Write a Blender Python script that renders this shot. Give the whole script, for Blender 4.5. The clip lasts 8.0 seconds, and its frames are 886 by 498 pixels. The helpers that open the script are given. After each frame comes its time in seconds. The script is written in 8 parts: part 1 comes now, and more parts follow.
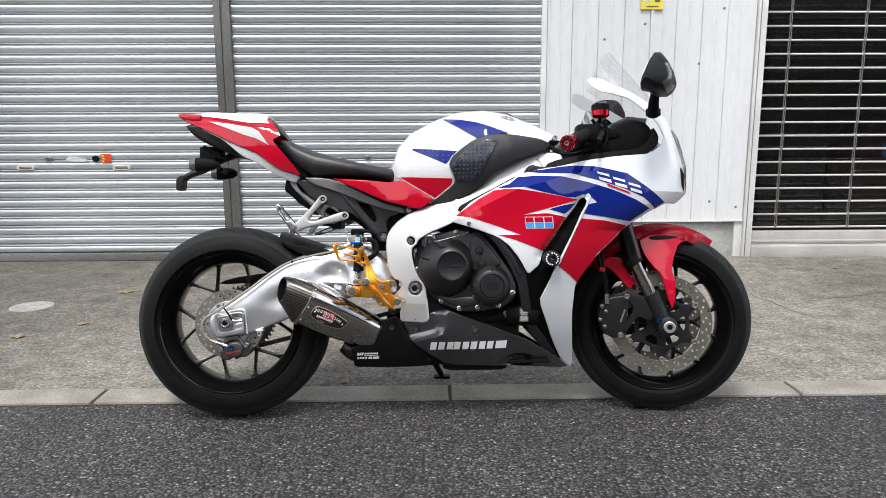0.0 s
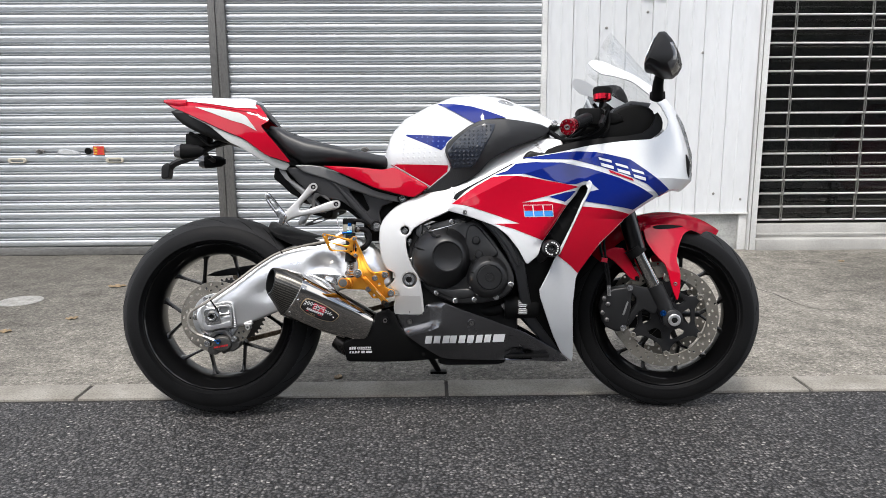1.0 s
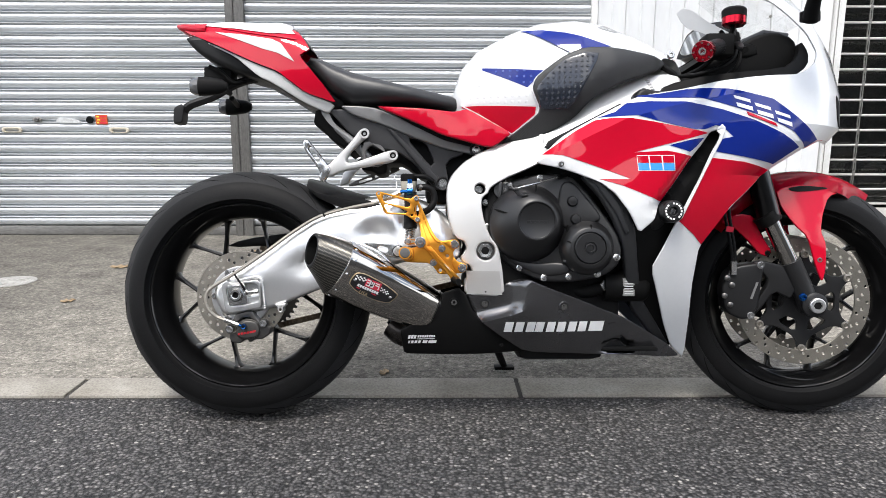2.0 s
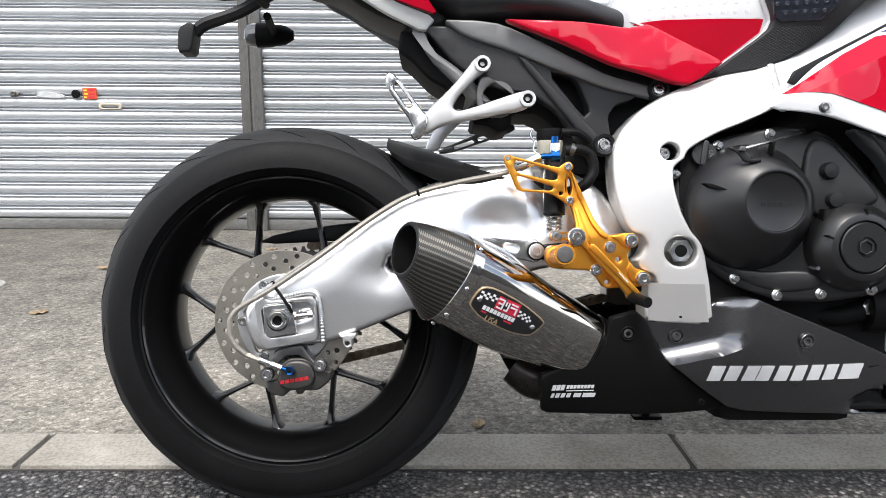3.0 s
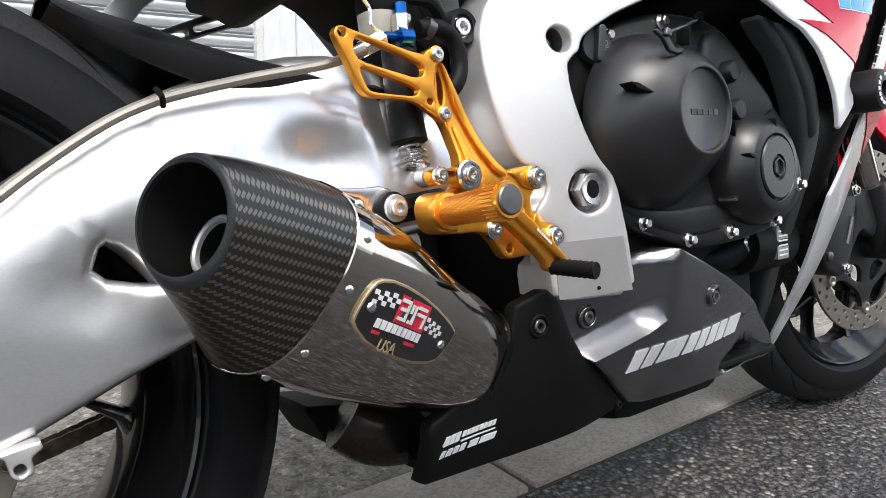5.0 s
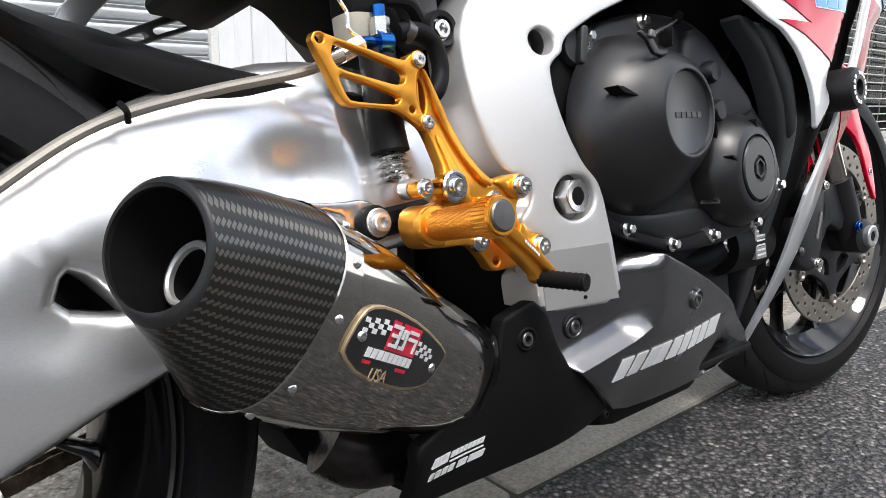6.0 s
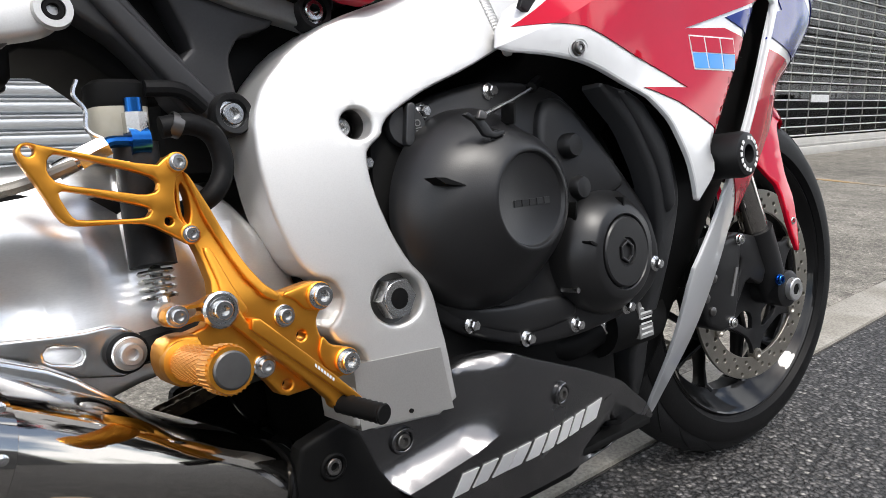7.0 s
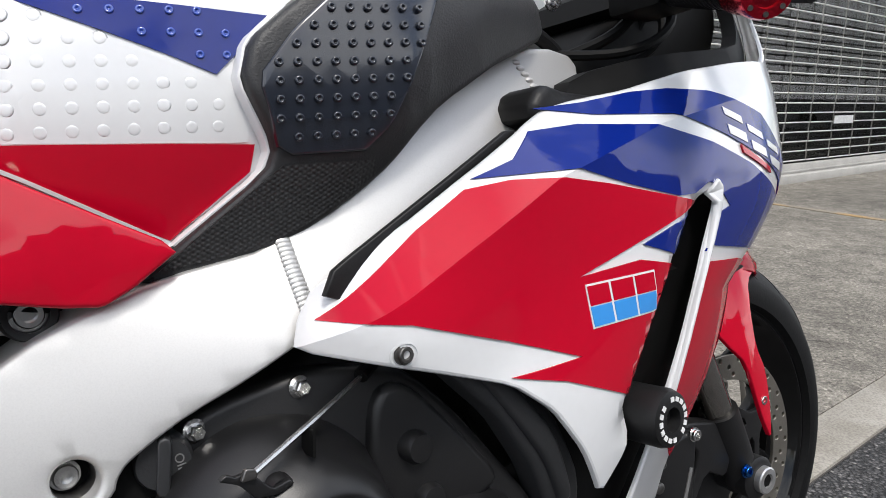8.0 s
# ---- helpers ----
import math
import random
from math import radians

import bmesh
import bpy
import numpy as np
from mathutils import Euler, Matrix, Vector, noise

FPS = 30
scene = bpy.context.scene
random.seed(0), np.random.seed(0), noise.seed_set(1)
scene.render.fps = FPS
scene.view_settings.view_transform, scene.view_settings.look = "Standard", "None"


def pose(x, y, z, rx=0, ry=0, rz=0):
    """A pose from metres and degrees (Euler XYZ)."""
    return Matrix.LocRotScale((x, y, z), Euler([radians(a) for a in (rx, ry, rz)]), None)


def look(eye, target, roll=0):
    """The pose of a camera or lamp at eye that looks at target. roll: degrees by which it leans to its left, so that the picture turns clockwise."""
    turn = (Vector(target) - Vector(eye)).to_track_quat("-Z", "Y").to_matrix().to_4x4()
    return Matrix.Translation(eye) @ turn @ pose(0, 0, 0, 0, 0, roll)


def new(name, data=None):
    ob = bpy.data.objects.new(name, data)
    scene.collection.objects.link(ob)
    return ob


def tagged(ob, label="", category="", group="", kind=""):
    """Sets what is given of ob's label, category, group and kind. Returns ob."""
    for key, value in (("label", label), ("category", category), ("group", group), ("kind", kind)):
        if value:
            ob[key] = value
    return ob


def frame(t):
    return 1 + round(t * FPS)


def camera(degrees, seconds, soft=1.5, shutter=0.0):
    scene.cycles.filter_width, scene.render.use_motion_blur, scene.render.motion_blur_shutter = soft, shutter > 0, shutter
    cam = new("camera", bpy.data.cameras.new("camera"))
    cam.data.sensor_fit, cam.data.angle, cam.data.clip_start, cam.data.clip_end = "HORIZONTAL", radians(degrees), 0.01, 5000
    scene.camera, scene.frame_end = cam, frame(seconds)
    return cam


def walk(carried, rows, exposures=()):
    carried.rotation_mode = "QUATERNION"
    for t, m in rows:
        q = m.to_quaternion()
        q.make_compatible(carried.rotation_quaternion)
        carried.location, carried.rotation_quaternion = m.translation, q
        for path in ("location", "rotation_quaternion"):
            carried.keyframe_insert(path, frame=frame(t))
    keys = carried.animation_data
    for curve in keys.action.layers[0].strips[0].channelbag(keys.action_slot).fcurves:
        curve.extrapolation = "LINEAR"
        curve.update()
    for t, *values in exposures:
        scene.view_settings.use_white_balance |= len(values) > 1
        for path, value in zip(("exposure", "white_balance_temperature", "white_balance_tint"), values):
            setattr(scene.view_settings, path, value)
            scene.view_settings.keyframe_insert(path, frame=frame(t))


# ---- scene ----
# camera and walk
cam = camera(64.1, 8.0, soft=0.75)
PATH = [
    (0, (-0.05, -0.058, 0.954), (-0.007, 1.91, 0.601), -0.2),
    (0.5, (-0.039, -0.039, 0.948), (0.004, 1.929, 0.594), -0.2),
    (1, (-0.029, 0.024, 0.919), (0.009, 1.991, 0.556), -0.3),
    (1.2, (-0.046, 0.086, 0.897), (-0.014, 2.052, 0.532), -0.2),
    (2.3, (-0.282, 0.632, 0.718), (-0.26, 2.595, 0.335), 0.3),
    (2.5, (-0.327, 0.765, 0.693), (-0.309, 2.727, 0.308), 0.3),
    (3, (-0.455, 1.078, 0.645), (-0.428, 3.04, 0.261), 0.4),
    (3.5, (-0.536, 1.37, 0.606), (-0.35, 3.324, 0.223), 0.6),
    (4, (-0.554, 1.541, 0.561), (-0.013, 3.427, 0.176), 0.8),
    (4.5, (-0.611, 1.597, 0.526), (0.37, 3.296, 0.137), 1.1),
    (5, (-0.624, 1.634, 0.52), (0.566, 3.193, 0.129), 1.0),
    (6.3, (-0.62, 1.673, 0.548), (0.66, 3.15, 0.125), 0.7),
    (6.5, (-0.589, 1.664, 0.56), (0.694, 3.138, 0.133), 0.8),
    (7, (-0.439, 1.642, 0.613), (0.848, 3.111, 0.182), 0.6),
    (7.5, (-0.298, 1.647, 0.711), (0.97, 3.13, 0.273), 0.7),
    (8, (-0.177, 1.707, 0.817), (1.063, 3.215, 0.382), 0.9),
]
walk(cam, [(t, look(eye, target, roll)) for t, eye, target, roll in PATH], exposures=[(t, e, 6500, 10) for t, e in ((0, 0.95), (1.2, 0.95), (2.5, 1.4), (3.5, 1.34), (4.5, 1.25), (5, 1.25), (6.5, 1.15), (7, 1.0), (8, 0.78))])

# sky and sun: a bright day under thin cloud
SUN_UP, SUN_TURN = radians(62), radians(200)
world = bpy.data.worlds.new("sky")
scene.world = world
world.use_nodes = True
wn, wl = world.node_tree.nodes, world.node_tree.links
wn.clear()
sky = wn.new("ShaderNodeTexSky")
sky.sky_type, sky.sun_disc = "NISHITA", False
sky.sun_elevation, sky.sun_rotation = SUN_UP, SUN_TURN
sky.dust_density, sky.ozone_density = 2.0, 1.0
coords = wn.new("ShaderNodeTexCoord")
cloud = wn.new("ShaderNodeTexNoise")
cloud.inputs["Scale"].default_value, cloud.inputs["Detail"].default_value = 2.6, 7.0
cloud_ramp = wn.new("ShaderNodeValToRGB")
cloud_ramp.color_ramp.elements[0].position, cloud_ramp.color_ramp.elements[0].color = 0.46, (0.07, 0.07, 0.07, 1)
cloud_ramp.color_ramp.elements[1].position, cloud_ramp.color_ramp.elements[1].color = 0.57, (1, 1, 1, 1)
mix = wn.new("ShaderNodeMix")
mix.data_type = "RGBA"
mix.inputs["B"].default_value = (12.0, 12.2, 12.6, 1)
back = wn.new("ShaderNodeBackground")
back.inputs["Strength"].default_value = 0.105
wout = wn.new("ShaderNodeOutputWorld")
wl.new(coords.outputs["Generated"], cloud.inputs["Vector"])
wl.new(cloud.outputs["Fac"], cloud_ramp.inputs["Fac"])
wl.new(cloud_ramp.outputs["Color"], mix.inputs["Factor"])
wl.new(sky.outputs["Color"], mix.inputs["A"])
wl.new(mix.outputs["Result"], back.inputs["Color"])
wl.new(back.outputs["Background"], wout.inputs["Surface"])
sun = new("sun", bpy.data.lights.new("sun", "SUN"))
sun.data.energy, sun.data.angle, sun.data.color = 1.5, radians(14), (1.0, 0.96, 0.9)
sun.matrix_world = look((0, 0, 8), Vector((0, 0, 8)) - Vector((math.sin(SUN_TURN) * math.cos(SUN_UP), math.cos(SUN_TURN) * math.cos(SUN_UP), math.sin(SUN_UP))))


# materials
def material(name, base, rough=0.5, metal=0.0, vary=0.12, scale=6.0, fine=120.0, bump=0.0, coat=0.0, coat_rough=0.05, base2=None, blend=(0.35, 0.65), rough_vary=0.1, stretch=(1, 1, 1), spec=0.5):
    """A surface with wear at two scales: broad stains and fine grain."""
    m = bpy.data.materials.new(name)
    m.use_nodes = True
    n, l = m.node_tree.nodes, m.node_tree.links
    p = n["Principled BSDF"]
    p.inputs["Metallic"].default_value, p.inputs["Coat Weight"].default_value, p.inputs["Coat Roughness"].default_value = metal, coat, coat_rough
    p.inputs["Specular IOR Level"].default_value = spec
    co = n.new("ShaderNodeTexCoord")
    mp = n.new("ShaderNodeMapping")
    mp.inputs["Scale"].default_value = stretch
    l.new(co.outputs["Object"], mp.inputs["Vector"])
    broad, grain = n.new("ShaderNodeTexNoise"), n.new("ShaderNodeTexNoise")
    for tex, s, d in ((broad, scale, 6.0), (grain, fine, 3.0)):
        tex.inputs["Scale"].default_value, tex.inputs["Detail"].default_value = s, d
        l.new(mp.outputs["Vector"], tex.inputs["Vector"])
    ramp = n.new("ShaderNodeValToRGB")
    e = ramp.color_ramp.elements
    second = base2 or tuple(c * (1 - vary) for c in base)
    e[0].position, e[0].color = blend[0], (*second, 1)
    e[1].position, e[1].color = blend[1], (*base, 1)
    l.new(broad.outputs["Fac"], ramp.inputs["Fac"])
    gm = n.new("ShaderNodeMix")
    gm.data_type, gm.blend_type = "RGBA", "MULTIPLY"
    gm.inputs["Factor"].default_value = min(1.0, vary * 2)
    gr = n.new("ShaderNodeValToRGB")
    gr.color_ramp.elements[0].position, gr.color_ramp.elements[0].color = 0.3, (0.55, 0.55, 0.55, 1)
    gr.color_ramp.elements[1].position, gr.color_ramp.elements[1].color = 0.6, (1, 1, 1, 1)
    l.new(grain.outputs["Fac"], gr.inputs["Fac"])
    l.new(ramp.outputs["Color"], gm.inputs["A"])
    l.new(gr.outputs["Color"], gm.inputs["B"])
    l.new(gm.outputs["Result"], p.inputs["Base Color"])
    rm = n.new("ShaderNodeMapRange")
    rm.inputs["To Min"].default_value, rm.inputs["To Max"].default_value = max(0.02, rough - rough_vary), min(1, rough + rough_vary)
    l.new(broad.outputs["Fac"], rm.inputs["Value"])
    l.new(rm.outputs["Result"], p.inputs["Roughness"])
    if bump:
        b = n.new("ShaderNodeBump")
        b.inputs["Strength"].default_value, b.inputs["Distance"].default_value = bump, 0.002
        l.new(grain.outputs["Fac"], b.inputs["Height"])
        l.new(b.outputs["Normal"], p.inputs["Normal"])
    return m


def asphalt_material():
    m = material("asphalt", (0.07, 0.07, 0.072), 0.66, scale=1.3, fine=400, vary=0.2)
    n, l = m.node_tree.nodes, m.node_tree.links
    p = n["Principled BSDF"]
    co = n.new("ShaderNodeTexCoord")
    stones, small = n.new("ShaderNodeTexVoronoi"), n.new("ShaderNodeTexVoronoi")
    warp = n.new("ShaderNodeTexNoise")
    warp.inputs["Scale"].default_value = 90
    add = n.new("ShaderNodeVectorMath")
    add.operation = "MULTIPLY_ADD"
    add.inputs[1].default_value = (0.006, 0.006, 0.006)
    l.new(co.outputs["Object"], warp.inputs["Vector"])
    l.new(warp.outputs["Color"], add.inputs[0])
    l.new(co.outputs["Object"], add.inputs[2])
    stones.inputs["Scale"].default_value, small.inputs["Scale"].default_value = 112, 280
    for s in (stones, small):
        l.new(add.outputs["Vector"], s.inputs["Vector"])
    sep = n.new("ShaderNodeSeparateColor")
    l.new(stones.outputs["Color"], sep.inputs["Color"])
    ramp = n.new("ShaderNodeValToRGB")
    e = ramp.color_ramp.elements
    e[0].position, e[0].color = 0.0, (0.042, 0.042, 0.043, 1)
    e[1].position, e[1].color = 1.0, (0.38, 0.365, 0.34, 1)
    for pos, c in ((0.45, 0.082), (0.80, 0.125), (0.95, 0.20)):
        k = e.new(pos)
        k.color = (c * 1.03, c * 0.985, c * 0.975, 1)
    l.new(sep.outputs["Red"], ramp.inputs["Fac"])
    gap = n.new("ShaderNodeValToRGB")
    gap.color_ramp.elements[0].position, gap.color_ramp.elements[0].color = 0.30, (1, 1, 1, 1)
    gap.color_ramp.elements[1].position, gap.color_ramp.elements[1].color = 0.64, (0.10, 0.10, 0.10, 1)
    l.new(stones.outputs["Distance"], gap.inputs["Fac"])
    broad = n.new("ShaderNodeTexNoise")
    broad.inputs["Scale"].default_value, broad.inputs["Detail"].default_value = 1.7, 6
    l.new(co.outputs["Object"], broad.inputs["Vector"])
    br = n.new("ShaderNodeValToRGB")
    br.color_ramp.elements[0].position, br.color_ramp.elements[0].color = 0.3, (0.86, 0.86, 0.87, 1)
    br.color_ramp.elements[1].position, br.color_ramp.elements[1].color = 0.7, (1.30, 1.28, 1.24, 1)
    l.new(broad.outputs["Fac"], br.inputs["Fac"])
    col = ramp.outputs["Color"]
    for other in (gap, br):
        mx = n.new("ShaderNodeMix")
        mx.data_type, mx.blend_type = "RGBA", "MULTIPLY"
        mx.inputs["Factor"].default_value = 1
        l.new(col, mx.inputs["A"])
        l.new(other.outputs["Color"], mx.inputs["B"])
        col = mx.outputs["Result"]
    l.new(col, p.inputs["Base Color"])
    h = n.new("ShaderNodeMath")
    h.operation = "MULTIPLY_ADD"
    h.inputs[1].default_value = 0.45
    l.new(small.outputs["Distance"], h.inputs[0])
    l.new(stones.outputs["Distance"], h.inputs[2])
    b = n.new("ShaderNodeBump")
    b.invert = True
    b.inputs["Strength"].default_value, b.inputs["Distance"].default_value = 1.0, 0.008
    l.new(h.outputs["Value"], b.inputs["Height"])
    l.new(b.outputs["Normal"], p.inputs["Normal"])
    return m


def concrete_material():
    """Weathered concrete: broad stains, mottling and exposed sand."""
    m = material("worn_concrete", (0.27, 0.256, 0.232), 0.9, spec=0.2)
    n, l = m.node_tree.nodes, m.node_tree.links
    p = n["Principled BSDF"]
    co = n.new("ShaderNodeTexCoord")
    col = None
    for scale, detail, lo, hi, a, b in ((0.9, 8.0, 0.30, 0.70, 0.60, 1.15), (9.0, 6.0, 0.32, 0.68, 0.72, 1.14), (75.0, 5.0, 0.34, 0.66, 0.66, 1.22), (210.0, 2.0, 0.30, 0.70, 0.66, 1.22)):
        t = n.new("ShaderNodeTexNoise")
        t.inputs["Scale"].default_value, t.inputs["Detail"].default_value = scale, detail
        l.new(co.outputs["Object"], t.inputs["Vector"])
        r = n.new("ShaderNodeMapRange")
        r.inputs["From Min"].default_value, r.inputs["From Max"].default_value = lo, hi
        r.inputs["To Min"].default_value, r.inputs["To Max"].default_value = a, b
        l.new(t.outputs["Fac"], r.inputs["Value"])
        if col is None:
            col = r.outputs["Result"]
        else:
            k = n.new("ShaderNodeMath")
            k.operation = "MULTIPLY"
            l.new(col, k.inputs[0])
            l.new(r.outputs["Result"], k.inputs[1])
            col = k.outputs["Value"]
        height = r.outputs["Result"]
    mx = n.new("ShaderNodeMix")
    mx.data_type, mx.blend_type = "RGBA", "MULTIPLY"
    mx.inputs["Factor"].default_value = 1.0
    mx.inputs["A"].default_value = (0.245, 0.228, 0.198, 1)
    l.new(col, mx.inputs["B"])
    # the slab is darker round a point west of the bike, with a ragged edge
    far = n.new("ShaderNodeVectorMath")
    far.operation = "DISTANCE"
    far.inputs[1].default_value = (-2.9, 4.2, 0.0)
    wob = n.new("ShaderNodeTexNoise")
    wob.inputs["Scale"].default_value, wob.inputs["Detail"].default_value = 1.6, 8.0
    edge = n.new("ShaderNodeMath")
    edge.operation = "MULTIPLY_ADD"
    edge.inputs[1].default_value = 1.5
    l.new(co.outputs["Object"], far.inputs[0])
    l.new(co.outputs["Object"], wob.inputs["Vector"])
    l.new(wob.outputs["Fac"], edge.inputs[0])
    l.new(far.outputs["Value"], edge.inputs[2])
    west_tone = n.new("ShaderNodeMapRange")
    west_tone.inputs["From Min"].default_value, west_tone.inputs["From Max"].default_value = 1.9, 3.3
    west_tone.inputs["To Min"].default_value, west_tone.inputs["To Max"].default_value = 0.62, 1.0
    l.new(edge.outputs["Value"], west_tone.inputs["Value"])
    # pale and dark sand grains laid bare by wear
    grit = n.new("ShaderNodeTexVoronoi")
    grit.inputs["Scale"].default_value = 130.0
    l.new(co.outputs["Object"], grit.inputs["Vector"])
    tone = n.new("ShaderNodeSeparateColor")
    l.new(grit.outputs["Color"], tone.inputs["Color"])
    speck = n.new("ShaderNodeValToRGB")
    e = speck.color_ramp.elements
    e[0].position, e[0].color = 0.0, (0.60, 0.60, 0.60, 1)
    e[1].position, e[1].color = 1.0, (1.55, 1.55, 1.52, 1)
    for pos, c in ((0.14, 0.92), (0.86, 1.04)):
        e.new(pos).color = (c, c, c, 1)
    l.new(tone.outputs["Red"], speck.inputs["Fac"])
    for other in (west_tone.outputs["Result"], speck.outputs["Color"]):
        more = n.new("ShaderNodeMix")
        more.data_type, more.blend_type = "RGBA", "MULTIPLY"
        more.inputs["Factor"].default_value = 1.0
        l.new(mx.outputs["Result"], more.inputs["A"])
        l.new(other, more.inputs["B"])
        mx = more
    l.new(mx.outputs["Result"], p.inputs["Base Color"])
    b = n.new("ShaderNodeBump")
    b.inputs["Strength"].default_value, b.inputs["Distance"].default_value = 0.7, 0.002
    l.new(col, b.inputs["Height"])
    l.new(b.outputs["Normal"], p.inputs["Normal"])
    return m


def carbon_material():
    m = material("carbon_weave", (0.03, 0.03, 0.03), 0.33, metal=0.85, vary=0.05, coat=0.3, coat_rough=0.15)
    n, l = m.node_tree.nodes, m.node_tree.links
    p = n["Principled BSDF"]
    co = n.new("ShaderNodeTexCoord")
    mp = n.new("ShaderNodeMapping")
    mp.inputs["Rotation"].default_value, mp.inputs["Scale"].default_value = (0, radians(30), 0), (500, 290, 380)
    l.new(co.outputs["Object"], mp.inputs["Vector"])
    sx = n.new("ShaderNodeSeparateXYZ")
    l.new(mp.outputs["Vector"], sx.inputs["Vector"])

    def calc(op, a, b=None, c=None):
        k = n.new("ShaderNodeMath")
        k.operation = op
        for i, v in enumerate((a, b, c)):
            if isinstance(v, (int, float)):
                k.inputs[i].default_value = v
            elif v is not None:
                l.new(v, k.inputs[i])
        return k.outputs["Value"]
    # twill: each row is shifted by one thread
    around = calc("SUBTRACT", sx.outputs["Z"], sx.outputs["Y"])
    row = calc("FLOOR", around)
    phase = calc("MODULO", calc("ADD", calc("ADD", sx.outputs["X"], calc("MULTIPLY", row, 1.0)), 400.0), 4.0)
    across = calc("FRACT", around)
    over = calc("MULTIPLY", calc("LESS_THAN", phase, 1.7), calc("MULTIPLY", calc("GREATER_THAN", across, 0.12), calc("LESS_THAN", across, 0.88)))
    ramp = n.new("ShaderNodeMix")
    ramp.data_type = "RGBA"
    ramp.inputs["A"].default_value, ramp.inputs["B"].default_value = (0.034, 0.033, 0.030, 1), (0.125, 0.117, 0.102, 1)
    l.new(over, ramp.inputs["Factor"])
    l.new(ramp.outputs["Result"], p.inputs["Base Color"])
    return m


def glass_material(name, tint, rough=0.02, shine=0.06):
    m = bpy.data.materials.new(name)
    m.use_nodes = True
    n, l = m.node_tree.nodes, m.node_tree.links
    n.clear()
    out, mixer = n.new("ShaderNodeOutputMaterial"), n.new("ShaderNodeMixShader")
    clear, gloss = n.new("ShaderNodeBsdfTransparent"), n.new("ShaderNodeBsdfGlossy")
    clear.inputs["Color"].default_value = (*tint, 1)
    gloss.inputs["Roughness"].default_value = rough
    mixer.inputs["Fac"].default_value = shine
    l.new(clear.outputs["BSDF"], mixer.inputs[1])
    l.new(gloss.outputs["BSDF"], mixer.inputs[2])
    l.new(mixer.outputs["Shader"], out.inputs["Surface"])
    return m


ASPHALT = asphalt_material()
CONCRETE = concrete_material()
SILL_GREY = material("sill_grey", (0.45, 0.44, 0.415), 0.6, scale=4, vary=0.2)
KERB_STONE = material("kerb_concrete", (0.345, 0.325, 0.288), 0.9, scale=5, fine=170, vary=0.36, base2=(0.235, 0.217, 0.185), bump=0.6, spec=0.2)
PLINTH = material("plinth_concrete", (0.45, 0.45, 0.43), 0.9, scale=3, fine=90, vary=0.25, base2=(0.26, 0.26, 0.25), bump=0.3)
JOINT = material("joint_dirt", (0.06, 0.055, 0.05), 0.95)
SHUTTER = material("shutter_steel", (0.64, 0.66, 0.68), 0.38, metal=0.55, scale=2.2, fine=60, vary=0.2, base2=(0.43, 0.45, 0.47), stretch=(0.35, 1, 6))
POST_STEEL = material("post_steel", (0.20, 0.195, 0.185), 0.5, metal=0.5, scale=4, vary=0.3, stretch=(1, 1, 0.3))
BAR_STEEL = material("bottom_bar_steel", (0.24, 0.235, 0.225), 0.5, metal=0.5, scale=3, vary=0.3, stretch=(0.3, 1, 1))
WHITE_WALL = material("white_steel_cladding", (0.70, 0.71, 0.72), 0.5, scale=1.2, fine=30, vary=0.06, base2=(0.61, 0.62, 0.625), stretch=(1, 1, 0.3))
WHITE_TRIM = material("white_trim", (0.72, 0.72, 0.70), 0.5, scale=4, vary=0.14)
ROD_STEEL = material("rod_steel", (0.66, 0.65, 0.62), 0.35, metal=0.6, vary=0.1)
LINK_STEEL = material("link_steel", (0.3, 0.29, 0.27), 0.45, metal=0.7, vary=0.2)
DARK_WALL = material("dark_wall", (0.03, 0.026, 0.026), 0.8, scale=2, vary=0.3)
DARK_FLOOR = material("dark_floor", (0.09, 0.085, 0.08), 0.6, scale=2, vary=0.3)
MAROON = material("maroon_paint", (0.10, 0.01, 0.018), 0.35, scale=3, vary=0.2)
CREAM = material("cream_plastic", (0.55, 0.5, 0.4), 0.5, vary=0.1)
ORANGE_TAPE = material("orange_sticker", (0.62, 0.09, 0.02), 0.5, vary=0.2, scale=60)
YELLOW_TAPE = material("yellow_sticker", (0.75, 0.62, 0.05), 0.5, vary=0.05)
PAPER = material("paper_sticker", (0.62, 0.63, 0.63), 0.6, vary=0.2, scale=50)
SOUTH_WALL = material("grey_render", (0.20, 0.19, 0.18), 0.85, scale=0.7, fine=20, vary=0.3)
SUBFRAME = material("dark_grey_casting", (0.034, 0.034, 0.036), 0.45, metal=0.2, vary=0.12, fine=500)
IRON = material("cast_iron", (0.44, 0.43, 0.40), 0.7, metal=0.3, scale=20, vary=0.3)
LEAF = material("dry_leaf", (0.36, 0.26, 0.15), 0.8, scale=40, vary=0.4)

RED = material("red_paint", (0.44, 0.002, 0.018), 0.5, coat=0.85, coat_rough=0.02, vary=0.03, scale=3, spec=0.0)
BLUE = material("blue_paint", (0.004, 0.016, 0.175), 0.5, coat=0.85, coat_rough=0.02, vary=0.04, scale=3, spec=0.0)
WHITE = material("white_paint", (0.68, 0.69, 0.70), 0.3, coat=1.0, coat_rough=0.03, vary=0.02, scale=3)
SKY_BLUE = material("light_blue_paint", (0.03, 0.26, 0.68), 0.4, coat=0.6, vary=0.03)
GREY_COWL = material("graphite_paint", (0.155, 0.155, 0.16), 0.25, metal=0.95, coat=0.15, coat_rough=0.2, vary=0.06, fine=900)
GREY_COVER = material("grey_plastic", (0.20, 0.20, 0.20), 0.42, metal=0.3, vary=0.08, fine=500)
